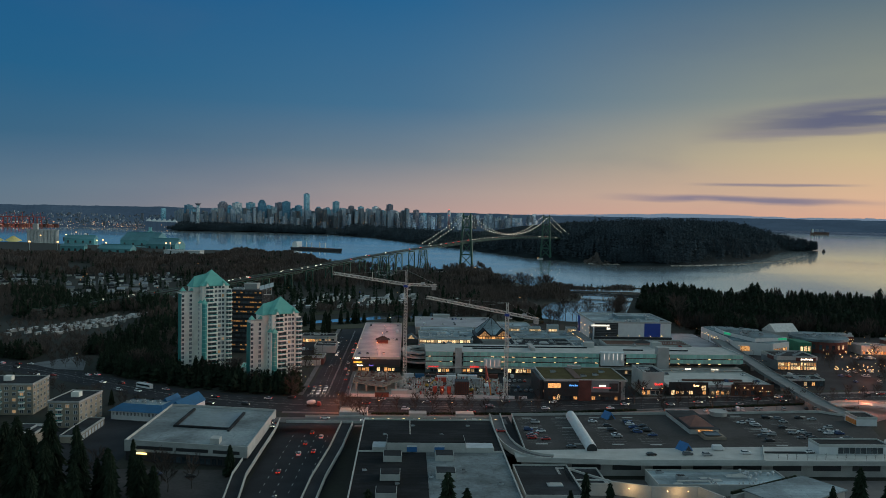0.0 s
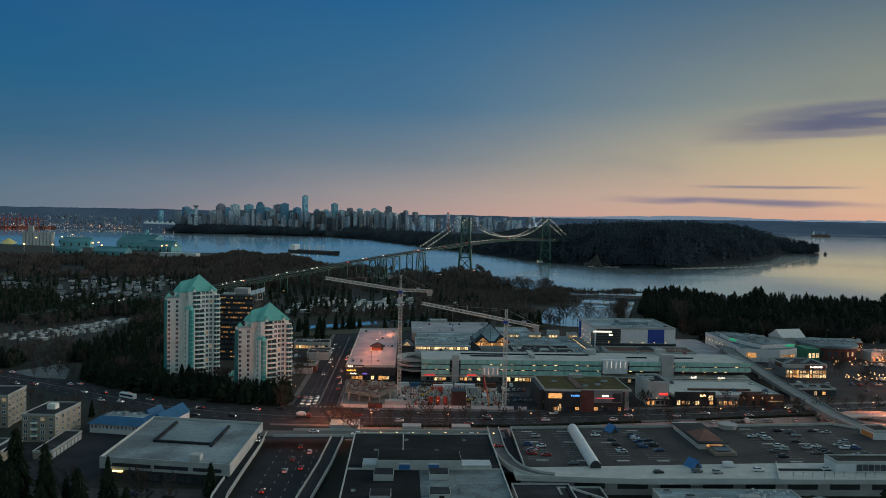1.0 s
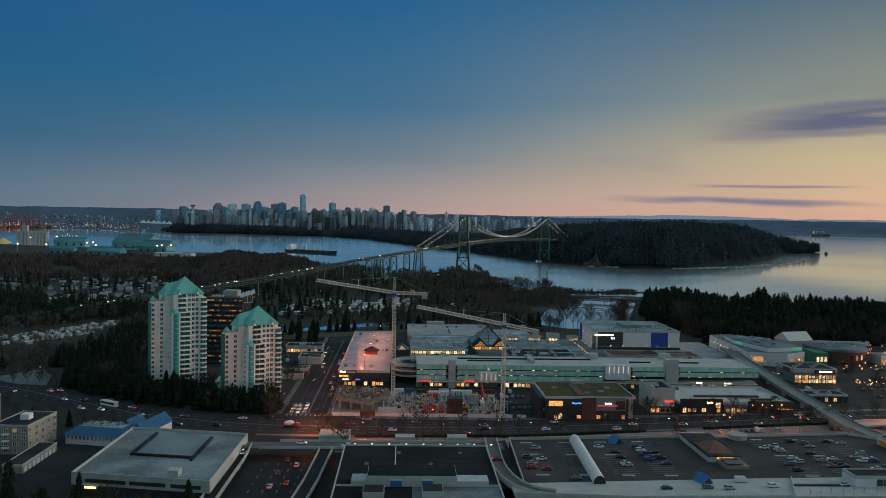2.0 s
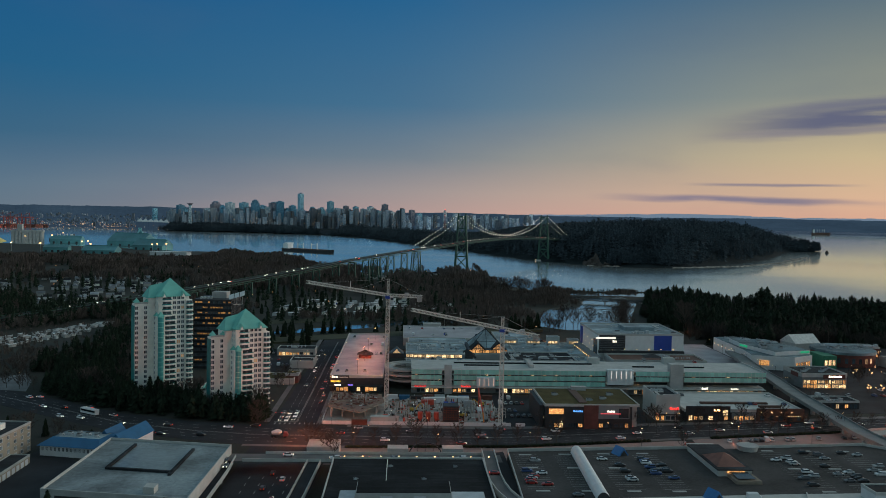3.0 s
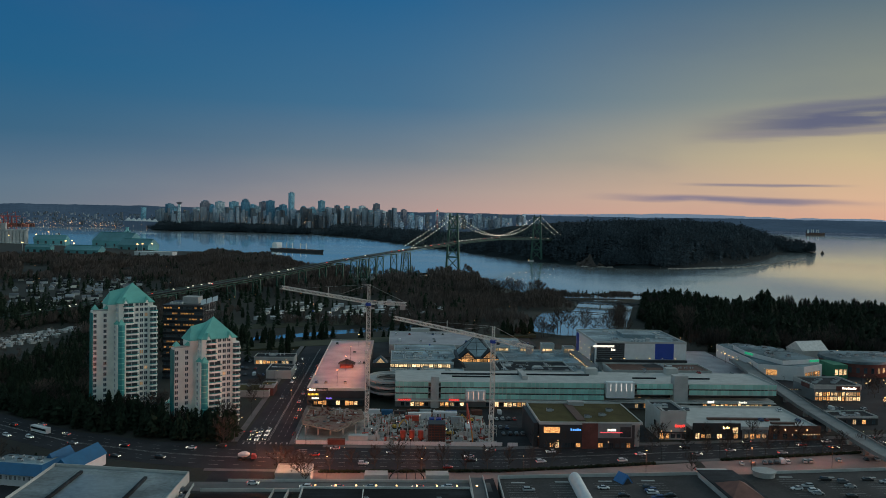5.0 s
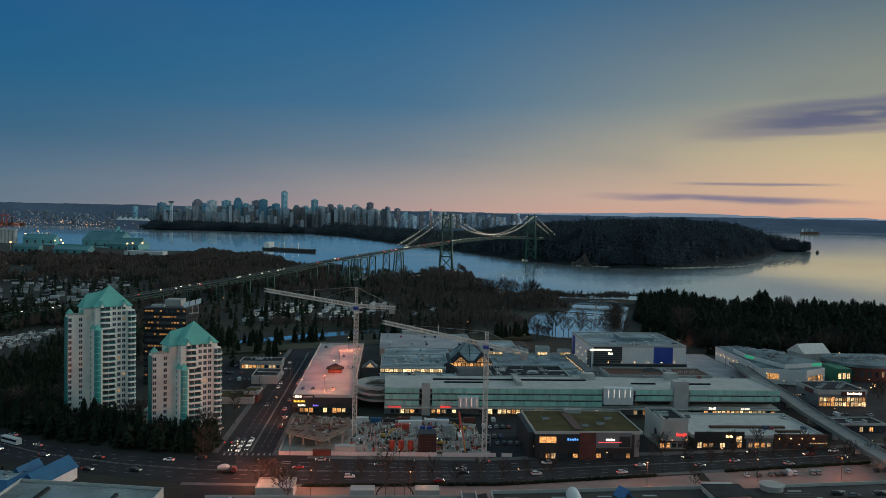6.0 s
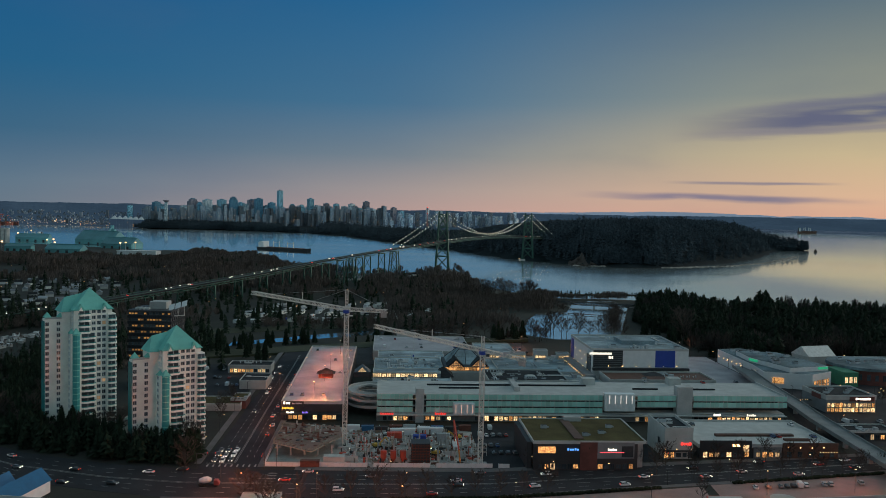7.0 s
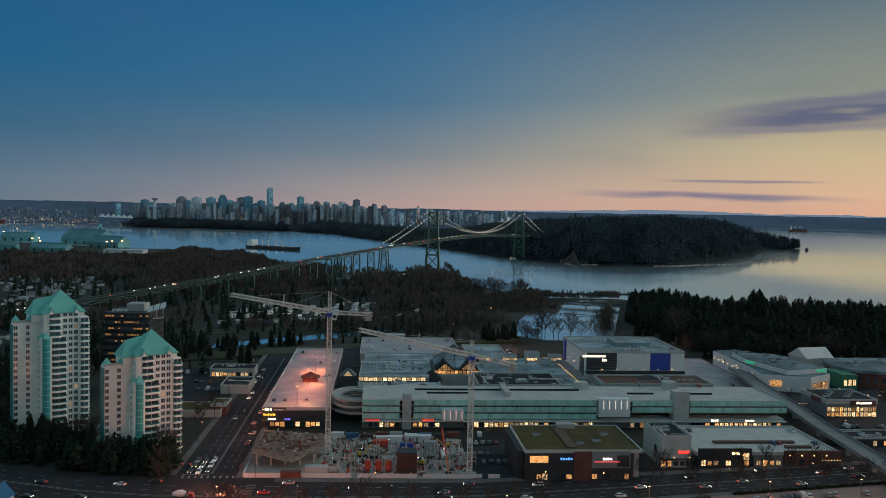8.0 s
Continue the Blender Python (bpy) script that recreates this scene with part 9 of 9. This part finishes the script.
def conifer(seed, h, w, ragged):
    r = random.Random(seed)
    tv, tf, cv, cf = [], [], [], []
    limb(tv, tf, Vector((0, 0, 0)), Vector((0, 0, h * 0.95)), h * 0.014, 0.03)
    z = h * 0.1
    while z < h * 0.985:
        f = 1 - z / h
        R = w * (f ** 0.5) * r.uniform(0.72, 1.15) + 0.12
        n = 8 + int(8 * f)
        a0 = r.uniform(0, 6.28)
        for k in range(n):
            a = a0 + k * 6.283 / n + r.uniform(-0.25, 0.25)
            L = R * r.uniform(1 - ragged, 1.12)
            d, s = Vector((math.cos(a), math.sin(a), 0)), Vector((-math.sin(a), math.cos(a), 0))
            p, m, t = Vector((0, 0, z)), d * L * 0.55 + Vector((0, 0, z + L * 0.02)), d * L + Vector((0, 0, z - L * r.uniform(0.15, 0.4)))
            i = len(cv)
            wd = L * 0.19
            cv += [p, m + s * wd - Vector((0, 0, L * 0.16)), t, m - s * wd - Vector((0, 0, L * 0.16)), m + Vector((0, 0, L * 0.1))]
            cf += [(i, i + 1, i + 4), (i + 1, i + 2, i + 4), (i + 2, i + 3, i + 4), (i + 3, i, i + 4)]
        z += h * (0.015 + 0.014 * f)
    return quad_mesh("trunk", tv, tf, M["bark"]), quad_mesh("crown", cv, cf, M["conifer"])


def tree_thing(name, meshes, label, category, group):
    ob = thing(name, (0, 0, -300), 0, label, category, group)
    for nm, me in zip(("trunk", "crown"), meshes):
        o = new(nm, me)
        o.parent = ob
    return ob


BARE = [tree_thing("bare_tree", bare_tree(s, 11, sp), "leafless tree with a fine brown crown", "tree", "bare trees") for s, sp in ((1, 0.95), (2, 0.8), (3, 1.05), (8, 0.9))]
FIRS = [tree_thing("fir_tree", conifer(s, 20, w, rg), "dark evergreen fir with ragged boughs", "tree", "fir trees") for s, w, rg in ((4, 5.2, 0.4), (5, 6.0, 0.35), (6, 4.8, 0.45), (7, 5.6, 0.5))]
rt = random.Random(99)
used = set()


def plant(pool, x, y, h, z=None):
    k = rt.randrange(len(pool))
    base = 11.0 if pool is BARE else 20.0
    s = h / base
    m = pose(x, y, ground_z(x, y) - 0.05 if z is None else z, 0, 0, rt.uniform(0, 360))
    if (id(pool), k) not in used:
        used.add((id(pool), k))
        ob = pool[k]
    else:
        ob = copy_thing(pool[k], m)
    wide = s * (rt.uniform(0.85, 1.15) if pool is BARE else rt.uniform(0.72, 1.1))
    ob.matrix_basis = m @ Matrix.Diagonal((wide, wide * rt.uniform(0.9, 1.1), s, 1))
    return ob


# street trees
for k in range(11):
    plant(BARE, -14 + k * 9.5, 446.0 + max(0, (k - 6)) * 1.6, rt.uniform(8, 11))
for k in range(12):
    plant(BARE, 80 + k * 12.0, 484.6 + max(0, k - 3) * 1.7, rt.uniform(7, 9.5))
for k in range(14):
    plant(BARE, 155 + k * 10, 468 + k * 1.9, rt.uniform(6.5, 9))
for x, y in ((-26, 432), (-22, 426), (-30, 442), (-24, 440), (-66, 488), (-64, 476), (-34, 441), (146, 470), (132, 476), (138, 440)):
    plant(BARE, x, y, rt.uniform(8, 12))
for k in range(18):
    plant(BARE, rt.uniform(300, 430), rt.uniform(540, 640), rt.uniform(7, 11))
for k in range(8):
    plant(BARE, -57 + rt.uniform(-16, -8), rt.uniform(500, 640), rt.uniform(8, 13))
# bottom edge trees
for x, y, h in ((-131, 311, 33), (-148, 322, 28), (-141, 316, 25), (-124, 318, 26), (-156, 330, 24), (-160, 318, 27), (-109, 308, 20), (-101, 312, 18), (-116, 302, 23), (-105, 300, 20), (-138, 302, 24), (-96, 303, 19), (-112, 316, 17), (-90, 300, 16), (-128, 300, 24), (-70.8, 338, 13), (-112, 346.0, 13), (14, 272, 23), (20, 268, 19), (-12, 266, 19), (62, 282, 20), (70, 280, 17), (56, 278, 15), (163, 290, 20), (172, 286, 18), (150, 284, 15), (-92, 306, 14)):
    plant(FIRS, x, y, h)
for _ in range(20):
    plant(FIRS, rt.uniform(-168, -88), rt.uniform(282, 318), rt.uniform(13, 24))
for x, y, h in ((-90, 318, 13), (-82, 322, 12), (-96, 330, 11), (-118, 322, 13)):
    plant(BARE, x, y, h)


def fill(pool, count, pts, h0, h1, ok=None):
    """Trees strewn over a four sided plot."""
    for _ in range(count):
        u, v = rt.random(), rt.random()
        a = Vector(pts[0]) * (1 - u) + Vector(pts[1]) * u
        b = Vector(pts[3]) * (1 - u) + Vector(pts[2]) * u
        p = a * (1 - v) + b * v
        if ok is None or ok(p.x, p.y):
            plant(pool, p.x, p.y, rt.uniform(h0, h1))


def clear_of_road(x, y):
    if x < -58:
        for (x0, y0), (x1, y1) in zip(M_FAR, M_FAR[1:]):
            if x0 <= x <= x1 and y < y0 + (y1 - y0) * (x - x0) / (x1 - x0) + 4:
                return False
    if -153 < x < -112 and 540 < y < 572 or -103 < x < -62 and 512 < y < 542:
        return False
    return True


def off_trailer_lot(x, y):
    return clear_of_road(x, y) and not (612 < y < 885 and -372 + max(0, y - 760) * 0.6 < x < -238 - max(0, y - 720) * 0.17) and not (-262 < x < -205 and 552 < y < 618)


fill(FIRS, 38, [(-175, 532), (-64, 490), (-66, 512), (-170, 556)], 9, 17, clear_of_road)
fill(BARE, 36, [(-190, 545), (-64, 488), (-62, 520), (-180, 570)], 8, 13, clear_of_road)
fill(FIRS, 30, [(-240, 590), (-180, 545), (-170, 640), (-225, 700)], 10, 17, off_trailer_lot)
fill(BARE, 34, [(-340, 575), (-170, 550), (-150, 690), (-300, 700)], 7, 11, off_trailer_lot)
fill(FIRS, 26, [(-210, 700), (-64, 720), (-60, 800), (-210, 840)], 10, 19)
fill(FIRS, 30, [(-120, 815), (40, 838), (40, 852), (-120, 830)], 8, 15)
fill(BARE, 28, [(40, 838), (160, 850), (170, 872), (60, 880)], 9, 15)
fill(FIRS, 10, [(60, 842), (140, 848), (150, 866), (70, 866)], 12, 20)
fill(FIRS, 16, [(-320, 880), (-120, 900), (60, 1100), (-220, 1120)], 10, 18)
for k in range(16):
    plant(BARE if k % 3 else FIRS, -262 + k * 8.5 + rt.uniform(-2, 2), 540 - k * 5.3 - 14 + rt.uniform(-5, 2), rt.uniform(6, 10))
under = []
while len(under) < 750:
    x, y = rt.uniform(-345, -62), rt.uniform(486, 720)
    if off_trailer_lot(x, y) and y < 520 + max(0, -100 - x) * 0.95:
        under.append((x, y, 3.9))
for _ in range(650):
    x = rt.uniform(-345, -175)
    y = rt.uniform(560, 780)
    if off_trailer_lot(x, y) and y > 450 - x * 0.55:
        under.append((x, y, 3.9))
forest("evergreen_understorey", under, M["conifer"], "dense dark evergreen wood round the towers", 6, 13, 0.26, 6, 9)
# tall wood behind the eastern shops
fill(FIRS, 30, [(240, 800), (620, 745), (900, 810), (250, 905)], 8, 18)
fill(FIRS, 14, [(250, 860), (330, 845), (330, 900), (255, 925)], 8, 16)
fill(BARE, 16, [(260, 778), (420, 742), (440, 760), (270, 800)], 12, 18)
for k in range(2):
    plant(BARE, 296 + rt.uniform(-14, 14), 880 + rt.uniform(-10, 20), rt.uniform(24, 28))
fill(BARE, 26, [(120, 1180), (215, 1225), (205, 1255), (150, 1330)], 14, 22)
fill(BARE, 22, [(228, 880), (262, 960), (262, 1040), (236, 960)], 10, 16)


def bare_forest(name, spots, label, h0, h1, blades=13, thin=0.05, material="twig"):
    """A wide leafless wood as one mesh of thin upright sprays."""
    verts, faces = [], []
    r = random.Random(17)
    for x, y, z in spots:
        h = r.uniform(h0, h1) * (1.0 + 0.55 * noise.noise((x / 60, y / 110, 4)))
        for k in range(blades):
            a, e = r.uniform(0, 6.283), r.uniform(0.1, 1.45)
            q, up = 0.36 * h * math.cos(e) * r.uniform(0.7, 1.1), h * (0.5 + 0.5 * math.sin(e) * r.uniform(0.75, 1.0))
            b, w = r.uniform(0, 6.283), h * thin * r.uniform(0.6, 1.4)
            cx, cy = x + q * math.cos(a), y + q * math.sin(a)
            i = len(verts)
            verts += [(x + 0.3 * (cx - x), y + 0.3 * (cy - y), z + h * r.uniform(0.1, 0.4)), (cx + w * math.cos(b), cy + w * math.sin(b), z + up), (cx - w * math.cos(b), cy - w * math.sin(b), z + up * r.uniform(0.92, 1.0))]
            faces.append((i, i + 1, i + 2))
    me = bpy.data.meshes.new(name)
    me.from_pydata(verts, [], faces)
    me.materials.append(M[material])
    return tagged(new(name, me), label, "woodland", kind="stuff")


def near_shore_y(x):
    for (x0, y0), (x1, y1) in zip(SHORE, SHORE[1:]):
        if x0 <= x <= x1:
            return y0 + (y1 - y0) * (x - x0) / (x1 - x0)
    return 0


def in_suburb(x, y):
    """The clearings with houses west of the bridge road."""
    k = x / y + 0.03 * noise.noise((x / 70, y / 90, 2))
    return (990 < y < 1470 and -0.40 < k < -0.265) or (1180 < y < 1480 and k < -0.43)


spots, far_firs = [], []
while len(spots) < 7500:
    x = rt.uniform(-1300, 150)
    y = rt.uniform(1180, 2400)
    if y > near_shore_y(x) - 25:
        continue
    s = (x - 120.5) * BOUT.x + (y - 1710.7) * BOUT.y
    if abs(s) < 14:
        continue
    if -560 < x < -300 and y < 1330 or (x < -560 and y < 1500 and rt.random() < 0.75) or (x < -430 and y > 1880):
        continue
    if x > -300 and y < 1250 and rt.random() < 0.5:
        continue
    if -70 < x and 1430 < y and rt.random() < 0.7:
        continue
    if y < 1750 and noise.noise((x / 80, y / 130, 9)) < -0.22:
        continue
    if in_suburb(x, y) and rt.random() < 0.55:
        continue
    (spots if rt.random() < 0.93 else far_firs).append((x, y, 0.9))
bare_forest("bare_woodland", spots, "wide leafless brown woodland on the river delta", 12, 18, 44, 0.022, "woodland")
spots = []
for _ in range(420):
    x, y = rt.uniform(-340, -150), rt.uniform(620, 1000)
    if off_trailer_lot(x, y) or y > 900:
        spots.append((x, y, 3.0))
for _ in range(900):
    y = rt.uniform(820, 1120)
    x = y * rt.uniform(-0.48, -0.2)
    if not in_suburb(x, y) and off_trailer_lot(x, y):
        spots.append((x, y, 0.9))
for _ in range(260):
    x, y = rt.uniform(-560, -280), rt.uniform(900, 1320)
    if not in_suburb(x, y):
        spots.append((x, y, 0.9))
for _ in range(330):
    u = rt.random()
    spots.append((20 + 190 * u + rt.uniform(-20, 20), 1050 + 120 * u + rt.uniform(-25, 60), 0.9))
for _ in range(900):
    u, v = rt.random(), rt.random()
    spots.append((20 + 200 * u + rt.uniform(-8, 8), 1010 + 75 * u + 200 * v * (1 - 0.3 * u), 0.9))
for _ in range(120):
    spots.append((rt.uniform(225, 330), rt.uniform(1205, 1232), 0.9))
for _ in range(240):
    spots.append((rt.uniform(0, 148), rt.uniform(935, 1010), 0.95))
for _ in range(160):
    spots.append((rt.uniform(-100, 60), rt.uniform(905, 950), 1.0))
bare_forest("river_thicket", spots, "leafless thicket along lots and river", 7, 13, 46, 0.014, "woodland")
for _ in range(620):
    x, y = rt.uniform(-640, 100), rt.uniform(880, 1400)
    if not in_suburb(x, y) or rt.random() < 0.45:
        far_firs.append((x, y, 0.9))
for _ in range(520):
    y = rt.uniform(830, 1080)
    x = y * rt.uniform(-0.46, -0.28)
    if not in_suburb(x, y) and off_trailer_lot(x, y):
        far_firs.append((x, y, 1.0))
for _ in range(160):
    y = rt.uniform(700, 880)
    x = y * rt.uniform(-0.30, -0.13)
    if off_trailer_lot(x, y):
        far_firs.append((x, y, 2.5))
forest("scattered_firs", far_firs, M["conifer"], "dark firs scattered over the far lowland", 9, 19, 0.22, 5, 8)
wood = []
while len(wood) < 5200:
    x = rt.uniform(262, 1600) if rt.random() < 0.9 else rt.uniform(262, 400)
    y = rt.uniform(760, 1225 - max(0, x - 300) * 0.25)
    if y < near_shore_y(x) - 15 and x > 276 + max(0, y - 997) * 0.33:
        wood.append((x, y, 1.0))
forest("eastern_wood", wood, M["conifer"], "tall dark evergreen wood along the beach", 9, 18, 0.36, 7, 11, 0.7)
crest = [(x, y, 1.0) for x, y, z in wood if rt.random() < 0.07]
bare_forest("wood_bare_trees", crest, "leafless trees standing among the evergreens", 11, 19, 44, 0.014, "dark_brush")
edge = [(262 + 380 * u + rt.uniform(-8, 8), 786 - 46 * u + rt.uniform(-9, 14), 4.0) for u in (rt.random() for _ in range(230))]
bare_forest("wood_edge", edge, "leafless trees along the front of the evergreen wood", 8, 14, 60, 0.010, "dark_brush")
brush = [(rt.uniform(-365, -238), rt.uniform(612, 700) if k % 3 else rt.uniform(700, 840), 3.6) for k in range(640)]
bare_forest("lot_brush", [(x, y, z) for x, y, z in brush if clear_of_road(x, y)], "low brown brush in front of the trailer lot", 2.5, 6, 40, 0.02, "woodland")
spit = [(rt.uniform(250, 450), 1296 + rt.uniform(-4, 4), 0.3) for _ in range(110)]
bm = prism([(248, 1285), (440, 1300), (440, 1312), (248, 1300)], -1, 0.8)
tagged(part("gravel_spit", bm, M["soil"]), "low dark gravel spit across the river mouth", "spit", kind="structure")
forest("spit_shrubs", spit, M["conifer"], "low dark shrubs on the gravel spit", 2.5, 7, 0.4, 5, 5)

# pedestrian truss bridge over the river mouth
tb = thing("truss_footbridge", (265, 1122, 1), -22, "dark steel truss footbridge over the river mouth", "footbridge")
for s in (-2, 2):
    bm = bmesh.new()
    lattice(bm, (-46, s, 5), (46, s, 5), 1.6, 6, chord=0.5, web=0.35)
    part("truss", bm, M["dark"], tb)
part("walkway", box(-46, 46, -1.8, 1.8, 3.2, 3.6), M["concrete"], tb)
for x in (-30, 0, 30):
    part("pier", box(x - 0.8, x + 0.8, -1.5, 1.5, -1, 3.2), M["concrete"], tb)

# ---- houses and mobile homes on the lowland ----
HOUSE_WALLS = [M["pale"], M["cream"], M["white"], M["concrete"]]


def house(L, W, h, rise, wall, roof, label, name, category, group):
    ob = thing(name, (0, 0, -300), 0, label, category, group)
    part("wall", box(-L / 2, L / 2, -W / 2, W / 2, 0, h), wall, ob)
    bm = bmesh.new()
    a = [bm.verts.new((u, v, z)) for u in (-L / 2 - 0.4, L / 2 + 0.4) for v, z in ((-W / 2 - 0.4, h), (W / 2 + 0.4, h), (0, h + rise))]
    bm.faces.new((a[0], a[2], a[1])), bm.faces.new((a[3], a[4], a[5]))
    bm.faces.new((a[0], a[3], a[5], a[2])), bm.faces.new((a[1], a[2], a[5], a[4])), bm.faces.new((a[0], a[1], a[4], a[3]))
    part("roof", bm, roof, ob)
    for u in ((0.0,) if name == "mobile_home" else ()):
        part("window", box(u - 2.6, u + 2.6, -W / 2 - 0.06, -W / 2 - 0.01, h * 0.4, h * 0.8), M["glass"], ob)
    return ob


HOMES = [house(13, 4.6, 2.9, 0.7, w, r, "pale single storey mobile home with low roof", "mobile_home", "mobile home", "mobile home park") for w, r in ((M["cream"], M["pale"]), (M["pale"], M["white"]), (M["white"], M["unit"]))]
TRAILERS = [house(5.6, 2.1, 2.2, 0.3, w, r, "pale parked travel trailer with a flat roof", "travel_trailer", "trailer", "trailer lot") for w, r in ((M["white"], M["pale"]), (M["pale"], M["unit"]), (M["concrete"], M["white"]))]
M["shingle"] = mat("grey_shingle_roof", (0.22, 0.245, 0.27), 0.85, var=0.35, scale=0.2, fine=2.0, rnd=0.5)
HOUSES = [house(9, 6.5, 3.2, 2.6, w, r, "two storey house with a pitched roof", "house", "house", "far houses") for w, r in ((M["pale"], M["shingle"]), (M["white"], M["roof_dark"]), (M["concrete"], M["shingle"]), (M["cream"], M["roof_dark"]))]
spot_h = [(-125 + c * 17 + rt.uniform(-3, 3), 960 + r_ * 22 + c * 4.0 + rt.uniform(-3, 3), rt.choice((70, 80, 15)), HOMES) for r_ in range(7) for c in range(12) if rt.random() < 0.8]
for k in range(112):
    u, v = (k // 8) / 13, (k % 8 - 3.5) / 3.5
    if rt.random() < 0.72:
        spot_h.append((-322 + 46 * u + v * (34 - 24 * u) + rt.uniform(-4, 4), 706 + 168 * u + v * (16 - 10 * u) + rt.uniform(-5, 5), rt.choice((60, 70, 150)) + rt.uniform(-9, 9), TRAILERS))
for row in range(12):
    for c in range(11):
        y = 1005 + row * 39 + rt.uniform(-8, 8)
        x = y * (-0.395 + 0.0125 * c + rt.uniform(-0.003, 0.003))
        if in_suburb(x, y) and rt.random() < 0.62:
            spot_h.append((x, y, rt.choice((20, 110)) + rt.uniform(-8, 8), HOUSES))
spot_h += [(-(0.435 + 0.008 * (k % 7)) * (1195 + 40 * (k // 7)), 1195 + 40 * (k // 7) + rt.uniform(-10, 10), rt.choice((20, 110)), HOUSES) for k in range(28)]
spot_h += [(rt.uniform(-520, -340), rt.uniform(880, 1060), rt.uniform(0, 180), HOUSES) for _ in range(14)]
spot_h += [(rt.uniform(-60, 110), rt.uniform(1440, 1690), rt.uniform(0, 180), HOUSES) for _ in range(18)]
first = {}
for x, y, a, pool in spot_h:
    k = rt.randrange(len(pool))
    m = pose(x, y, ground_z(x, y), 0, 0, a)
    if (id(pool), k) not in first:
        first[(id(pool), k)] = True
        pool[k].matrix_basis = m
    else:
        copy_thing(pool[k], m)
ml = thing("white_long_shed", (-545, 2085, 1), -8, "long white shed roof among the bare woods", "shed")
part("wall", box(-45, 45, -14, 14, 0, 8), M["white"], ml)
part("roof", prism([(-46, -15), (46, -15), (46, 15), (-46, 15)], 8, 9), M["white"], ml)
# scattered lamps on the lowland
bm = bmesh.new()
for _ in range(70):
    x, y = rt.uniform(-620, 160), rt.uniform(880, 1650)
    if y < near_shore_y(x) - 20:
        s = rt.uniform(0.3, 0.6)
        s *= 0.75
        add_box(bm, x - s, x + s, y - s, y + s, 7 - s, 7 + s, 0)
        add_box(bm, x - 0.08, x + 0.08, y - 0.08, y + 0.08, 0.8, 7 - s, 1)
tagged(part("lowland_lamps", bm, [glow("small_orange_lamps", (1.0, 0.42, 0.15), 2.2), M["dark"]]), "scattered orange street lamps across the lowland", "lamps", kind="stuff")

# low walkway over the lagoon, tall bare trees on its bank
wk = thing("lagoon_walkway", (236, 1052, 1), -28, "low dark walkway on posts across the lagoon", "walkway")
part("deck", box(-36, 36, -1.2, 1.2, 1.2, 1.7), M["dark"], wk)
for k in range(9):
    part("post", box(-34.3 + k * 8.5, -33.7 + k * 8.5, -0.8, 0.8, -1, 1.2), M["dark"], wk)
for k in range(16):
    plant(BARE, 140 + k * 6.2 + rt.uniform(-3, 3), 886 + rt.uniform(-10, 12), rt.uniform(13, 20), 0.95)

# pale slatted wall under the orange lamp at the crossing
sw = thing("lit_corner_wall", (-27, 447, 4.1), 40, "pale slatted corner wall lit orange by a street lamp", "wall")
for k in range(9):
    part("slat", box(-4 + k * 0.9, -3.3 + k * 0.9, -0.15, 0.15, 0, 2.6), M["pale"], sw)
part("rail", box(-4.1, 4.1, -0.2, 0.2, 2.6, 2.8), M["pale"], sw)

# pale frosted field beside the wood, strings of small lamps in the eastern lots
slab("frosted_field", [(-256, 580), (-236, 612), (-222, 590), (-212, 558), (-232, 562)], 3.9, 4.12, mat("frosted_grass", (0.15, 0.165, 0.175), 0.9, var=0.4, scale=0.08, fine=0.8), "pale frosted field beside the wood", "field")
bm = bmesh.new()
for k in range(330):
    row = rt.choice(((372, 400, 659), (388, 416, 630), (404, 436, 679), (441, 470, 648), (370, 392, 618), (428, 454, 612), (362, 390, 710), (464, 498, 694), (300, 330, 575), (330, 420, 592), (318, 364, 630)))
    x, y = rt.uniform(row[0], row[1]), row[2] + rt.uniform(-3, 3)
    if k % 5 == 0:
        x, y = rt.uniform(300, 540), rt.uniform(560, 780)
    if x < 372 and y > 650:
        continue
    h, s = rt.choice((2.6, 3.4, 5.0)), rt.uniform(0.14, 0.27)
    add_box(bm, x - s, x + s, y - s, y + s, 4 + h, 4 + h + 2 * s, 0)
    add_box(bm, x - 0.05, x + 0.05, y - 0.05, y + 0.05, 4, 4 + h, 1)
tagged(part("lot_lamps", bm, [M["lamp_warm"], M["dark"]]), "many small warm lamps among the eastern lots", "lamps", kind="stuff")
for _ in range(14):
    plant(BARE, rt.uniform(-254, -208), rt.uniform(560, 604), rt.uniform(7, 11))
